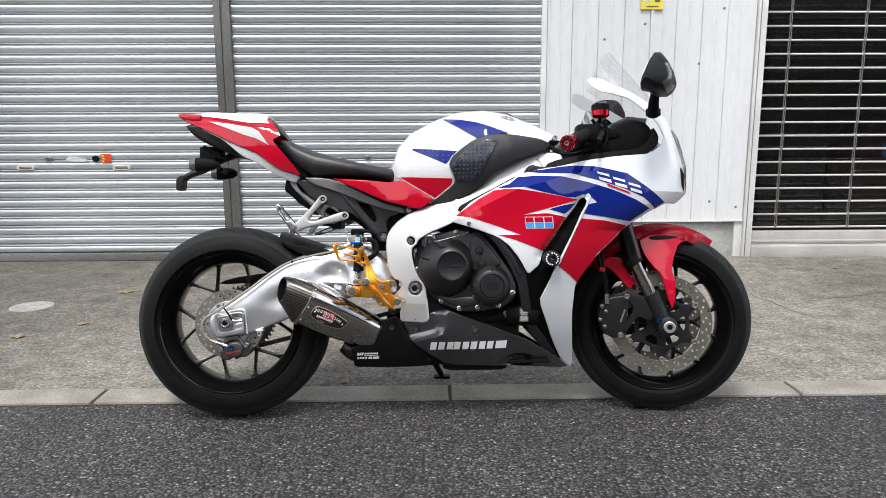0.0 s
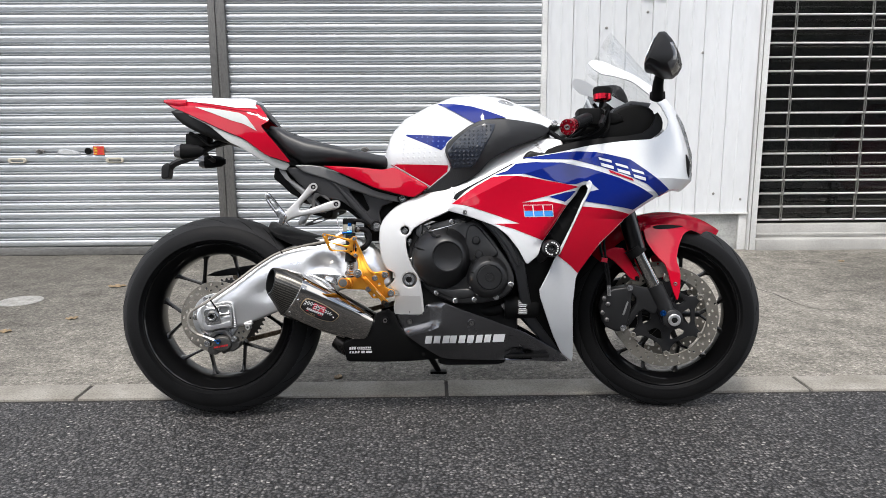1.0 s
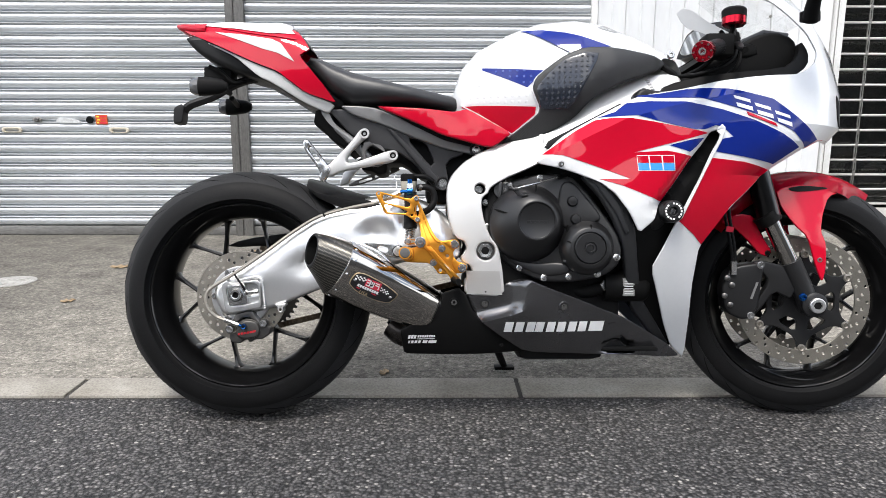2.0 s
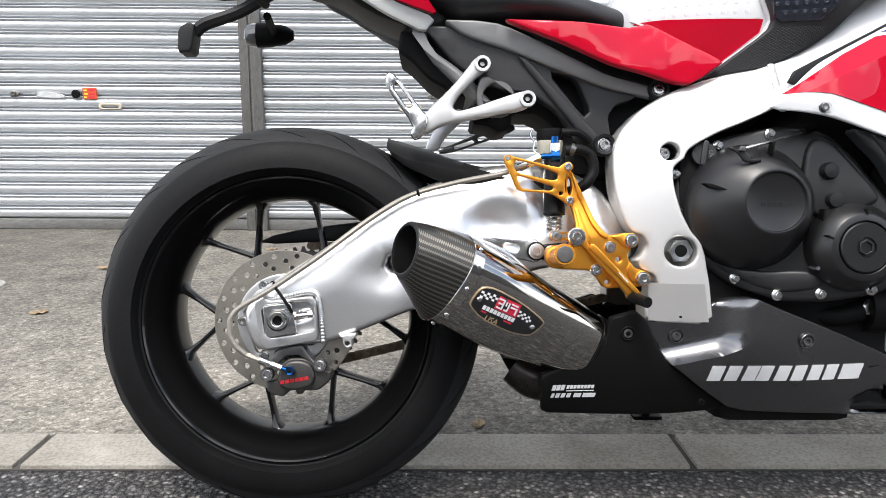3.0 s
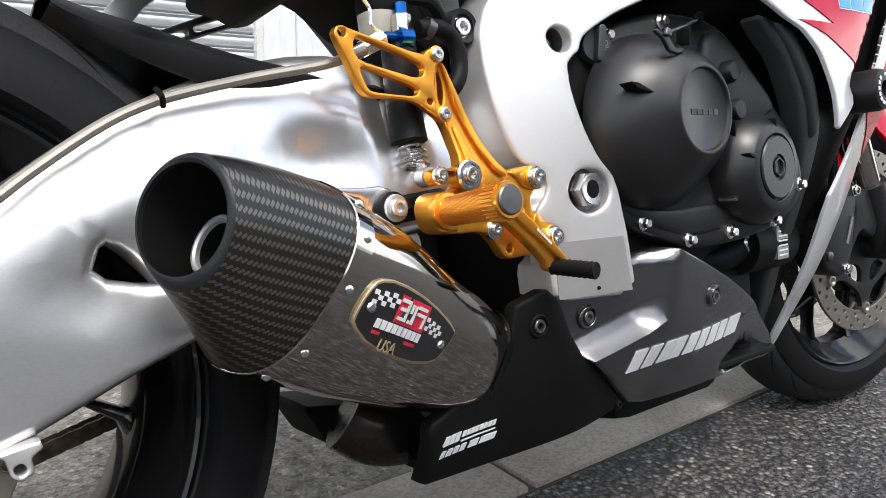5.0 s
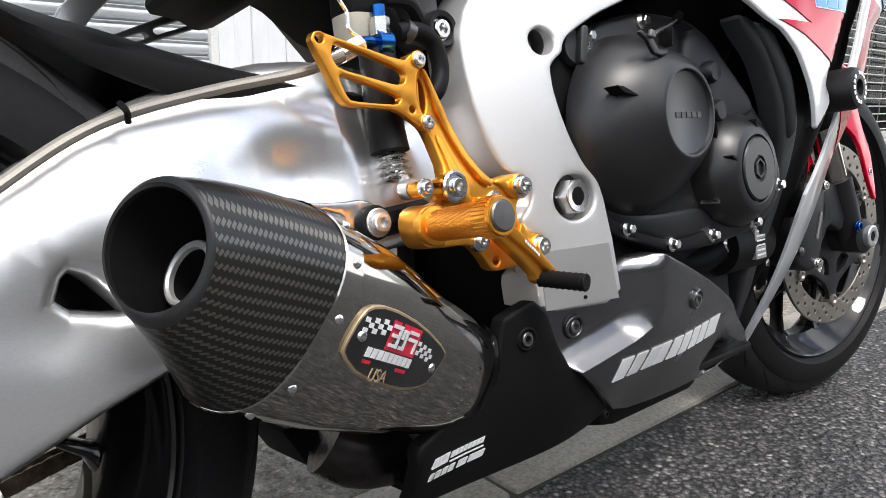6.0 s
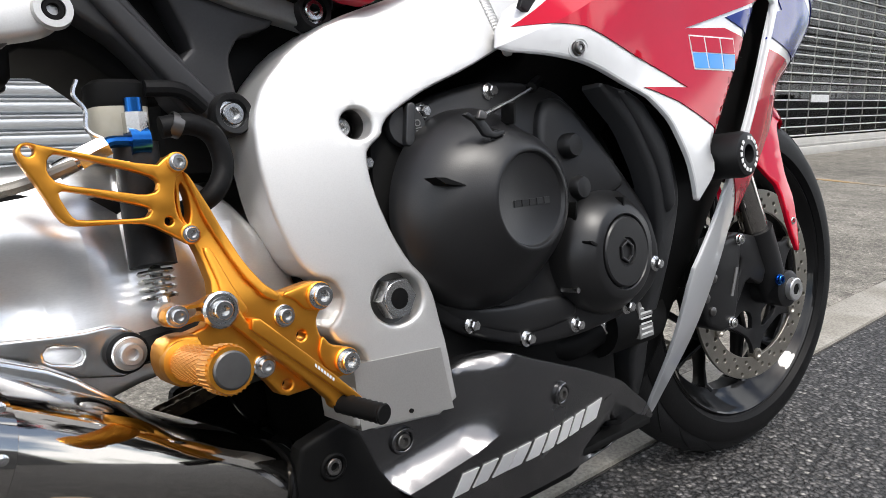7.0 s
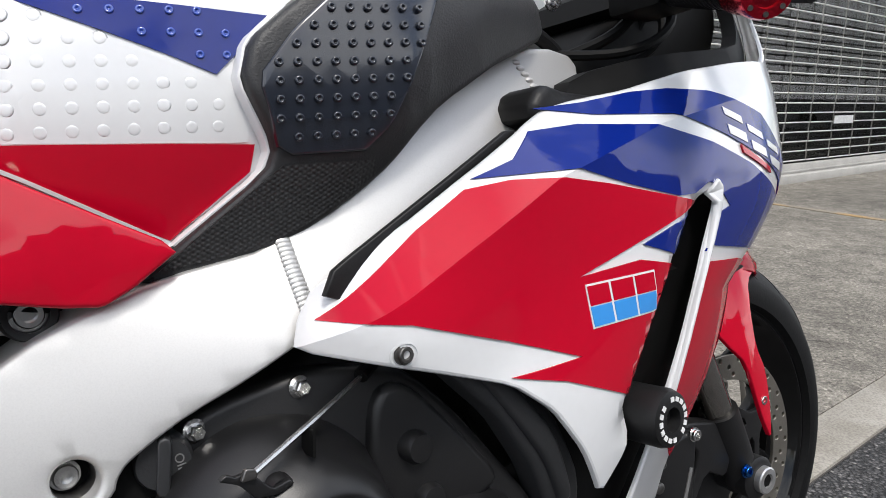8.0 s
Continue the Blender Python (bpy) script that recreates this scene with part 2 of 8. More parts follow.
BLACK_PLASTIC = material("black_plastic", (0.011, 0.011, 0.0115), 0.45, vary=0.15, fine=500, bump=0.08, spec=0.25)
MATTE_BLACK = material("matte_black", (0.005, 0.005, 0.005), 0.6, vary=0.2, fine=300, spec=0.11)
PAD_BLACK = material("textured_black", (0.018, 0.0185, 0.02), 0.5, vary=0.15, fine=600, bump=0.25)
HONEYCOMB = material("honeycomb_black", (0.020, 0.020, 0.021), 0.5, vary=0.1, fine=500)
GEL_PAD = material("gel_pad", (0.014, 0.018, 0.028), 0.22, vary=0.1, coat=0.6, coat_rough=0.08)
BLUE_STUD = material("blue_stud", (0.03, 0.07, 0.36), 0.25, vary=0.05, coat=0.5)
SEAT_VINYL = material("seat_vinyl", (0.016, 0.0165, 0.018), 0.42, vary=0.15, scale=14, fine=700, bump=0.15)
RUBBER = material("tyre_rubber", (0.0075, 0.0075, 0.0079), 0.55, vary=0.3, scale=9, fine=260, bump=0.12, rough_vary=0.15, spec=0.13)
TREAD = material("worn_tread", (0.0150, 0.0153, 0.0163), 0.70, vary=0.25, scale=14, fine=300, bump=0.3, spec=0.3)
GLOSS_BLACK = material("gloss_black", (0.003, 0.003, 0.0032), 0.35, vary=0.1, coat=0.6, coat_rough=0.03, spec=0.1)
ENGINE_BLACK = material("engine_black", (0.0100, 0.0100, 0.0107), 0.38, metal=0.1, vary=0.12, fine=800, bump=0.05)
FRAME_ALU = material("satin_aluminium", (0.57, 0.566, 0.557), 0.42, metal=0.65, vary=0.06, scale=4, fine=900, rough_vary=0.06)
FRAME_RAW = material("raw_aluminium", (0.45, 0.44, 0.425), 0.42, metal=0.8, vary=0.08, fine=900)
SWING_ALU = material("polished_aluminium", (0.80, 0.80, 0.80), 0.31, metal=0.93, vary=0.06, scale=5, fine=300, rough_vary=0.08, stretch=(1, 1, 3))
CAST_ALU = material("cast_aluminium", (0.62, 0.62, 0.62), 0.36, metal=0.9, vary=0.1, fine=500)
CHROME = material("polished_steel", (0.42, 0.40, 0.37), 0.08, metal=1.0, vary=0.04, scale=3, rough_vary=0.03)
STEEL = material("stainless_steel", (0.66, 0.66, 0.65), 0.24, metal=1.0, vary=0.08)
DARK_STEEL = material("dark_steel", (0.16, 0.155, 0.15), 0.4, metal=0.9, vary=0.15)
DISC_STEEL = material("disc_steel", (0.37, 0.345, 0.30), 0.38, metal=0.9, vary=0.12, scale=20, fine=400)
GOLD = material("gold_anodised", (0.8, 0.344, 0.0425), 0.34, metal=0.95, vary=0.05, scale=10, rough_vary=0.05)
BLUE_ANO = material("blue_anodised", (0.015, 0.11, 0.36), 0.2, metal=0.95, vary=0.05)
RED_ANO = material("red_anodised", (0.48, 0.012, 0.03), 0.22, metal=0.9, vary=0.05)
ORANGE_ANO = material("orange_collar", (0.5, 0.16, 0.02), 0.3, metal=0.8, vary=0.05)
CARBON = carbon_material()
BADGE_BLACK = material("badge_black", (0.012, 0.012, 0.013), 0.35, vary=0.2, scale=300, coat=0.4)
BADGE_RED = material("badge_red", (0.62, 0.02, 0.05), 0.35, vary=0.05)
LETTER_WHITE = material("lettering_white", (0.72, 0.72, 0.72), 0.4, vary=0.04)
LETTER_GOLD = material("lettering_gold", (0.42, 0.32, 0.2), 0.4, metal=0.5, vary=0.05)
GREY_LENS = material("smoke_lens", (0.07, 0.07, 0.072), 0.12, vary=0.1, coat=1.0)
LAMP_GLASS = material("headlamp_glass", (0.38, 0.39, 0.40), 0.08, metal=0.0, vary=0.3, scale=25, coat=1.0)
AMBER_HOSE = material("steel_braid", (0.42, 0.39, 0.34), 0.4, metal=0.6, vary=0.3, fine=1500)
MILKY = material("milky_plastic", (0.42, 0.40, 0.33), 0.35, vary=0.1)
PEARL_GREY = material("pale_grey_plastic", (0.50, 0.51, 0.50), 0.42, vary=0.06, coat=0.3)
PIPE_DARK = material("dark_pipe_steel", (0.05, 0.045, 0.042), 0.28, metal=0.9, vary=0.2, scale=20)
CALIPER_GREY = material("caliper_grey", (0.075, 0.072, 0.068), 0.45, metal=0.6, vary=0.15, fine=400)
MARK_RED = material("red_mark", (0.42, 0.012, 0.02), 0.4, vary=0.05)
FIN_GREY = material("dark_grey_plastic", (0.022, 0.023, 0.025), 0.42, vary=0.12, fine=500, bump=0.06)
CAST_BLACK = material("cast_black", (0.0125, 0.0125, 0.0132), 0.42, vary=0.15, fine=500, bump=0.08, spec=0.3)
MOUTH_BLACK = material("mouth_black", (0.006, 0.006, 0.006), 0.75, vary=0.3, scale=60, spec=0.15)
SCREEN = glass_material("clear_screen", (0.97, 0.975, 0.975), rough=0.05, shine=0.12)
GARAGE_WALL = material("garage_wall", (0.30, 0.26, 0.22), 0.85, scale=0.8, fine=20, vary=0.5, base2=(0.12, 0.11, 0.10))
PANE = glass_material("garage_glass", (0.5, 0.52, 0.52))
# fine honeycomb relief on the lower side cover
hn, hl = HONEYCOMB.node_tree.nodes, HONEYCOMB.node_tree.links
cell_at = hn.new("ShaderNodeTexCoord")
total = None
for k in range(3):
    dot, wave = hn.new("ShaderNodeVectorMath"), hn.new("ShaderNodeMath")
    dot.operation, wave.operation = "DOT_PRODUCT", "COSINE"
    dot.inputs[1].default_value = (2100 * math.cos(math.pi / 3 * k), 0, 2100 * math.sin(math.pi / 3 * k))
    hl.new(cell_at.outputs["Object"], dot.inputs[0])
    hl.new(dot.outputs["Value"], wave.inputs[0])
    if total is None:
        total = wave.outputs["Value"]
    else:
        plus = hn.new("ShaderNodeMath")
        hl.new(total, plus.inputs[0])
        hl.new(wave.outputs["Value"], plus.inputs[1])
        total = plus.outputs["Value"]
cell_bump = hn.new("ShaderNodeBump")
cell_bump.inputs["Strength"].default_value, cell_bump.inputs["Distance"].default_value = 0.35, 0.0004
hl.new(total, cell_bump.inputs["Height"])
HONEYCOMB.node_tree.links.new(cell_bump.outputs["Normal"], HONEYCOMB.node_tree.nodes["Principled BSDF"].inputs["Normal"])
MIRROR_GLASS = material("mirror_glass", (0.8, 0.8, 0.8), 0.03, metal=1.0, vary=0.01, rough_vary=0.0)

for paint in (RED, BLUE, WHITE):
    paint.node_tree.nodes["Principled BSDF"].inputs["Coat IOR"].default_value = 1.5
FADED_LINE = material("faded_paint_line", (0.40, 0.27, 0.13), 0.9, scale=3, fine=120, vary=0.4, base2=(0.27, 0.24, 0.19), blend=(0.42, 0.6), spec=0.2)
CHAIN = material("worn_chain", (0.26, 0.20, 0.14), 0.5, metal=0.6, scale=60, vary=0.4)


from mathutils.bvhtree import BVHTree


# shape helpers: u along a thing, v across it, w up
def finish(bm, name, mat, parent=None, label="", angle=35):
    bmesh.ops.recalc_face_normals(bm, faces=bm.faces[:])
    me = bpy.data.meshes.new(name)
    bm.to_mesh(me)
    bm.free()
    me.materials.append(mat)
    me.shade_smooth()
    me.set_sharp_from_angle(angle=radians(angle))
    ob = new(name, me)
    if parent:
        ob.parent = parent
    if label:
        tagged(ob, label)
    return ob


def flipped(bm):
    """The same shape on the other side of the plane v = 0."""
    for p in bm.verts:
        p.co.y = -p.co.y
    return bm


def soften(pts, times=2, cut=0.22):
    """Rounds the corners of an outline."""
    pts = [tuple(p) for p in pts]
    for _ in range(times):
        out = []
        for a, b in zip(pts, pts[1:] + pts[:1]):
            out += [tuple(a[i] + (b[i] - a[i]) * cut for i in range(2)), tuple(a[i] + (b[i] - a[i]) * (1 - cut) for i in range(2))]
        pts = out
    return pts


def area2(pts):
    return sum(a[0] * b[1] - b[0] * a[1] for a, b in zip(pts, pts[1:] + pts[:1]))


def inset(pts, d):
    """The outline moved inwards by d (it runs anticlockwise)."""
    out, n = [], len(pts)
    for i in range(n):
        a, p, b = (Vector(pts[(i + k) % n]) for k in (-1, 0, 1))
        e, g = (p - a), (b - p)
        if e.length < 1e-9 or g.length < 1e-9:
            out.append(tuple(p))
            continue
        e, g = e.normalized(), g.normalized()
        ne, ng = Vector((-e.y, e.x)), Vector((-g.y, g.x))
        m = ne + ng
        m = m / max(0.45, m.length_squared / 2) if m.length > 1e-6 else ne
        out.append(tuple(p + m * d))
    return out


def circle(c, r, n=20):
    return [(c[0] + r * math.cos(2 * math.pi * i / n), c[1] + r * math.sin(2 * math.pi * i / n)) for i in range(n)]


def rounded_bar(a, b, r, n=6):
    """An outline round a line from a to b, r wide to each side, with round ends."""
    t = math.atan2(b[1] - a[1], b[0] - a[0])
    out = [(b[0] + r * math.cos(t - math.pi / 2 + math.pi * i / n), b[1] + r * math.sin(t - math.pi / 2 + math.pi * i / n)) for i in range(n + 1)]
    return out + [(a[0] + r * math.cos(t + math.pi / 2 + math.pi * i / n), a[1] + r * math.sin(t + math.pi / 2 + math.pi * i / n)) for i in range(n + 1)]


def plate_bm(outline, v0, v1, bevel=0.0, holes=(), vf=None, cell=0.0, steps=3, cuts=()):
    """A plate in the u-w plane from its outer face v0 to its inner face v1; vf(u, w) bends it; the outer rim is rounded."""
    bm = bmesh.new()
    loops = [list(outline) if area2(outline) > 0 else list(outline)[::-1]]
    loops += [list(h)[::-1] if area2(h) > 0 else list(h) for h in holes]
    sign = 1 if v1 > v0 else -1
    levels = [(0.0, v1)]
    if bevel > 0:
        levels += [(bevel * (1 - math.cos(a)), v0 + sign * bevel * (1 - math.sin(a))) for a in (math.pi / 2 * k / steps for k in range(steps + 1))]
    else:
        levels.append((0.0, v0))
    ends = ([], [])
    for lp in loops:
        rings = []
        for d, v in levels:
            pts = inset(lp, d) if d else lp
            rings.append([bm.verts.new((p[0], v, p[1])) for p in pts])
        n = len(lp)
        for r, s in zip(rings, rings[1:]):
            for i in range(n):
                bm.faces.new((r[i], r[(i + 1) % n], s[(i + 1) % n], s[i]))
        for k, ring_ in ((0, rings[0]), (1, rings[-1])):
            ends[k].extend(bm.edges.get((ring_[i], ring_[(i + 1) % n])) for i in range(n))
    for es in ends:
        bmesh.ops.triangle_fill(bm, edges=es, use_beauty=True, normal=(0, -1, 0))
    if cell:
        for ax in (0, 2):
            lo, hi = min(p.co[ax] for p in bm.verts), max(p.co[ax] for p in bm.verts)
            x = (math.floor(lo / cell + 0.3) + 1) * cell
            while x < hi - cell * 0.3:
                bmesh.ops.bisect_plane(bm, geom=bm.verts[:] + bm.edges[:] + bm.faces[:], plane_co=(x if ax == 0 else 0, 0, x if ax == 2 else 0), plane_no=(1, 0, 0) if ax == 0 else (0, 0, 1), dist=1e-5)
                x += cell
    for co, no in cuts:
        bmesh.ops.bisect_plane(bm, geom=bm.verts[:] + bm.edges[:] + bm.faces[:], plane_co=co, plane_no=no, dist=1e-5)
    if vf:
        for p in bm.verts:
            p.co.y += vf(p.co.x, p.co.z)
    return bm


def plate(name, outline, v0, v1, mat, parent, label="", both=False, angle=35, **k):
    ob = finish(plate_bm(outline, v0, v1, **k), name, mat, parent, label, angle)
    if both:
        finish(flipped(plate_bm(outline, v0, v1, **k)), name, mat, parent, label, angle)
    return ob


def decal(name, outline, vf, mat, parent, label="", off=0.0014, cell=0.02, both=False, cuts=(), angle=35):
    return plate(name, outline, -off, 0.002, mat, parent, label, vf=vf, cell=cell, both=both, cuts=cuts, angle=angle)


def loft_bm(rings, cap=True, bm=None):
    bm = bm or bmesh.new()
    vs = [[bm.verts.new(p) for p in r] for r in rings]
    for r, s in zip(vs, vs[1:]):
        n = len(r)
        for i in range(n):
            bm.faces.new((r[i], r[(i + 1) % n], s[(i + 1) % n], s[i]))
    if cap:
        bm.faces.new(vs[0])
        bm.faces.new(vs[-1][::-1])
    return bm


def oval(c, a_dir, a, b_dir, b, power=2.0, n=28):
    """A closed ring round c: a superellipse with half axes a and b."""
    a_dir, b_dir, out = Vector(a_dir).normalized(), Vector(b_dir).normalized(), []
    for i in range(n):
        t = 2 * math.pi * i / n
        x, y = math.cos(t), math.sin(t)
        out.append(Vector(c) + a_dir * (a * math.copysign(abs(x) ** (2 / power), x)) + b_dir * (b * math.copysign(abs(y) ** (2 / power), y)))
    return out


def lathe_bm(profile, c, n=32, axis="v", bm=None):
    """Turns a profile of (radius, place along the axis) round the axis through c."""
    d1, d2, ax = {"v": ((1, 0, 0), (0, 0, 1), (0, 1, 0)), "u": ((0, 1, 0), (0, 0, 1), (1, 0, 0)), "w": ((1, 0, 0), (0, 1, 0), (0, 0, 1))}[axis]
    rings = [oval(Vector(c) + Vector(ax) * p, d1, max(r, 1e-5), d2, max(r, 1e-5), 2, n) for r, p in profile]
    return loft_bm(rings, True, bm)


def ring_bm(profile, c, n=64):
    """A closed profile of (radius, v) turned round the v axis through c."""
    bm = bmesh.new()
    vs = [[bm.verts.new((c[0] + r * math.cos(2 * math.pi * i / n), c[1] + p, c[2] + r * math.sin(2 * math.pi * i / n))) for r, p in profile] for i in range(n)]
    m = len(profile)
    for i in range(n):
        for j in range(m):
            bm.faces.new((vs[i][j], vs[i][(j + 1) % m], vs[(i + 1) % n][(j + 1) % m], vs[(i + 1) % n][j]))
    return bm


def bend(pts, per=6):
    """A smooth line through the points."""
    p = [Vector(q) for q in pts]
    p = [2 * p[0] - p[1]] + p + [2 * p[-1] - p[-2]]
    out = []
    for a, b, c, d in zip(p, p[1:], p[2:], p[3:]):
        for k in range(per):
            t = k / per
            out.append(0.5 * (2 * b + (c - a) * t + (2 * a - 5 * b + 4 * c - d) * t * t + (3 * b - a - 3 * c + d) * t ** 3))
    return out + [p[-2]]


def tube_bm(pts, r, n=10, smooth=True, bm=None):
    path = bend(pts) if smooth and len(pts) > 2 else [Vector(q) for q in pts]
    radii = r if isinstance(r, (list, tuple)) else [r] * len(path)
    if len(radii) != len(path):
        radii = [radii[0] + (radii[-1] - radii[0]) * i / (len(path) - 1) for i in range(len(path))]
    rings, side = [], None
    for i, q in enumerate(path):
        d = (path[min(i + 1, len(path) - 1)] - path[max(i - 1, 0)]).normalized()
        if side is None:
            side = d.cross(Vector((0, 0, 1)) if abs(d.z) < 0.9 else Vector((1, 0, 0))).normalized()
        side = (side - d * side.dot(d)).normalized()
        rings.append(oval(q, side, radii[i], d.cross(side), radii[i], 2, n))
    return loft_bm(rings, True, bm)


def tube(name, pts, r, mat, parent, label="", n=10, smooth=True):
    return finish(tube_bm(pts, r, n, smooth), name, mat, parent, label)


def box_bm(lo, hi, bevel=0.0, bm=None):
    bm = bm or bmesh.new()
    made = bmesh.ops.create_cube(bm, size=1)
    for p in made["verts"]:
        p.co = Vector([lo[i] + (hi[i] - lo[i]) * (p.co[i] + 0.5) for i in range(3)])
    if bevel:
        es = {e for p in made["verts"] for e in p.link_edges}
        bmesh.ops.bevel(bm, geom=list(es), offset=bevel, segments=2, affect="EDGES", profile=0.6)
    return bm


def box(name, lo, hi, mat, parent=None, label="", bevel=0.0):
    return finish(box_bm(lo, hi, bevel), name, mat, parent, label)


def surface(control):
    """A smooth sheet v(u, w) through control points (u, w, v)."""
    P = np.array(control, float)
    n = len(P)
    r2 = ((P[:, None, :2] - P[None, :, :2]) ** 2).sum(2)
    K = np.where(r2 > 0, 0.5 * r2 * np.log(r2 + 1e-12), 0) + np.eye(n) * 1e-4
    A = np.zeros((n + 3, n + 3))
    A[:n, :n], A[:n, n], A[:n, n + 1:], A[n, :n], A[n + 1:, :n] = K, 1, P[:, :2], 1, P[:, :2].T
    c = np.linalg.solve(A, np.append(P[:, 2], [0, 0, 0]))

    def at(u, w):
        d2 = (P[:, 0] - u) ** 2 + (P[:, 1] - w) ** 2
        return float((c[:n] * np.where(d2 > 0, 0.5 * d2 * np.log(d2 + 1e-12), 0)).sum() + c[n] + c[n + 1] * u + c[n + 2] * w)
    return at


def along(x, xs, ys):
    return float(np.interp(x, xs, ys))


def step(x, a, b):
    t = min(1.0, max(0.0, (x - a) / (b - a)))
    return t * t * (3 - 2 * t)


# ground: one sheet of asphalt, a row of kerb stones, a concrete apron
WALL_Y = 4.86
ground_bm = bmesh.new()
bmesh.ops.create_grid(ground_bm, x_segments=2, y_segments=2, size=300)
ground = tagged(finish(ground_bm, "road", ASPHALT), "coarse dark grey asphalt road with pale stones", "road", kind="structure")
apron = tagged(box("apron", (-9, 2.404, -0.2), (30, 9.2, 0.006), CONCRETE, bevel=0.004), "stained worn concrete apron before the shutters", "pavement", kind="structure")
joint_bed = tagged(box("kerb_bed", (-9, 2.266, -0.2), (30, 2.404, 0.002), JOINT), "dirty bedding under the kerb stones", "kerb", kind="structure")


def kerb_stone(x0, x1, parent):
    bm = box_bm((x0 + 0.006, 2.269, -0.1), (x1 - 0.006, 2.400, 0.010), 0.006)
    return finish(bm, "kerb_stone", KERB_STONE, parent)


for i in range(-6, 22):
    x = 0.025 + 1.235 * i
    kerb_stone(x, x + 1.235, joint_bed)

cover = tagged(new("manhole_cover"), "small round worn metal cover in the concrete", "manhole cover")
cover.location = (-2.134, 3.6, 0.006)
finish(lathe_bm([(0.105, -0.01), (0.105, 0.002), (0.102, 0.003), (0.088, 0.003), (0.086, 0.0015), (0.082, 0.0015), (0.08, 0.003), (0.02, 0.0035), (0, 0.0035)], (0, 0, 0), 36, "w"), "cover_plate", IRON, cover)
for a in range(8):
    b = box_bm((0.03, -0.004, 0.003), (0.075, 0.004, 0.005), 0.001)
    bmesh.ops.rotate(b, verts=b.verts[:], matrix=Matrix.Rotation(a * math.pi / 4, 3, "Z"))
    finish(b, "rib", IRON, cover)


def leaf(x, y, turn, size):
    bm = bmesh.new()
    n = 9
    left = [bm.verts.new((size * (i / (n - 1) - 0.5), size * 0.28 * math.sin(math.pi * i / (n - 1)) ** 0.8, 0.006 + 0.004 * math.sin(2.2 * i))) for i in range(n)]
    right = [bm.verts.new((size * (i / (n - 1) - 0.5), -size * 0.28 * math.sin(math.pi * i / (n - 1)) ** 0.8, 0.004 + 0.003 * math.cos(1.9 * i))) for i in range(1, n - 1)]
    rim = left + right[::-1]
    mid = bm.verts.new((0, 0, 0.002))
    for a, b in zip(rim, rim[1:] + rim[:1]):
        bm.faces.new((a, b, mid))
    ob = finish(bm, "dry_leaf", LEAF, angle=80)
    ob.matrix_world = pose(x, y, 0.008, 0, 0, turn)
    tagged(ob, "curled dry brown leaf lying on the concrete", "leaf", group="fallen leaves")
    sol = ob.modifiers.new("thickness", "SOLIDIFY")
    sol.thickness = 0.0006


for x, y, turn, size in ((-1.77, 3.9, 10, 0.10), (-1.7, 3.25, 40, 0.06), (-1.5, 3.75, -20, 0.05), (-0.36, 2.44, 60, 0.045), (-1.9, 3.05, 5, 0.07), (-1.2, 4.3, 30, 0.05), (2.6, 4.4, 15, 0.05), (-0.5, 1.55, 50, 0.03), (-2.8, 3.4, 80, 0.06)):
    leaf(x, y, turn, size)


# roller shutters, slat by slat
PITCH = 0.0645


def slat_mesh(width):
    """One interlocking slat: a shallow bowed face, a bead and a curled seam."""
    prof = [(0.020, 0.0), (0.018, 0.004), (0.004, 0.008), (0.0, 0.014), (-0.003, 0.028), (-0.002, 0.041), (0.004, 0.0465), (0.003, 0.049), (-0.004, 0.052), (-0.0055, 0.0555), (-0.002, 0.059), (0.010, 0.0605), (0.020, 0.062), (0.022, 0.0645)]
    bm = bmesh.new()
    cols = [[bm.verts.new((x, y, z)) for y, z in prof] for x in (0, width)]
    backs = [[bm.verts.new((x, y + 0.004, z)) for y, z in prof] for x in (0, width)]
    for i in range(len(prof) - 1):
        bm.faces.new((cols[0][i], cols[1][i], cols[1][i + 1], cols[0][i + 1]))
        bm.faces.new((backs[0][i], backs[0][i + 1], backs[1][i + 1], backs[1][i]))
    me = bpy.data.meshes.new("slat")
    bmesh.ops.recalc_face_normals(bm, faces=bm.faces[:])
    bm.to_mesh(me)
    bm.free()
    me.materials.append(SHUTTER)
    me.shade_smooth()
    me.set_sharp_from_angle(angle=radians(50))
    return me


def roller_shutter(name, x0, x1, rows=42):
    base = tagged(new(name), "closed grey steel roller shutter with narrow slats", "roller shutter", group="roller shutters")
    base.location = (x0, WALL_Y, 0)
    me = slat_mesh(x1 - x0)
    box("bottom_bar", (0, -0.012, 0.008), (x1 - x0, 0.03, 0.062), BAR_STEEL, base, "dull grey steel bottom bar", 0.004)
    box("seal", (0, -0.004, 0.006), (x1 - x0, 0.02, 0.0075), MATTE_BLACK, base)
    for i in range(rows):
        ob = new("slat", me)
        ob.parent = base
        ob.location = (random.uniform(-0.0015, 0.0015), random.uniform(-0.0012, 0.0012), 0.064 + PITCH * i)
    return base


def finger_grip(base, x, z):
    rim = finish(plate_bm(rounded_bar((x - 0.045, z), (x + 0.045, z), 0.016, 4), -0.009, 0.004, 0.002, holes=[rounded_bar((x - 0.035, z - 0.002), (x + 0.035, z - 0.002), 0.009, 4)]), "finger_grip", CREAM, base, "cream plastic finger grip")
    return rim


def keyhole(base, x, z):
    k = finish(plate_bm(soften([(x - 0.035, z), (x, z + 0.02), (x + 0.035, z), (x, z - 0.02)], 1), -0.0085, 0.002, 0.002), "lock_plate", LINK_STEEL, base, "dull steel lock plate")
    finish(lathe_bm([(0.013, 0.0), (0.013, -0.006), (0.009, -0.008), (0, -0.006)], (x, -0.0085, z), 16), "lock_barrel", DARK_STEEL, k)


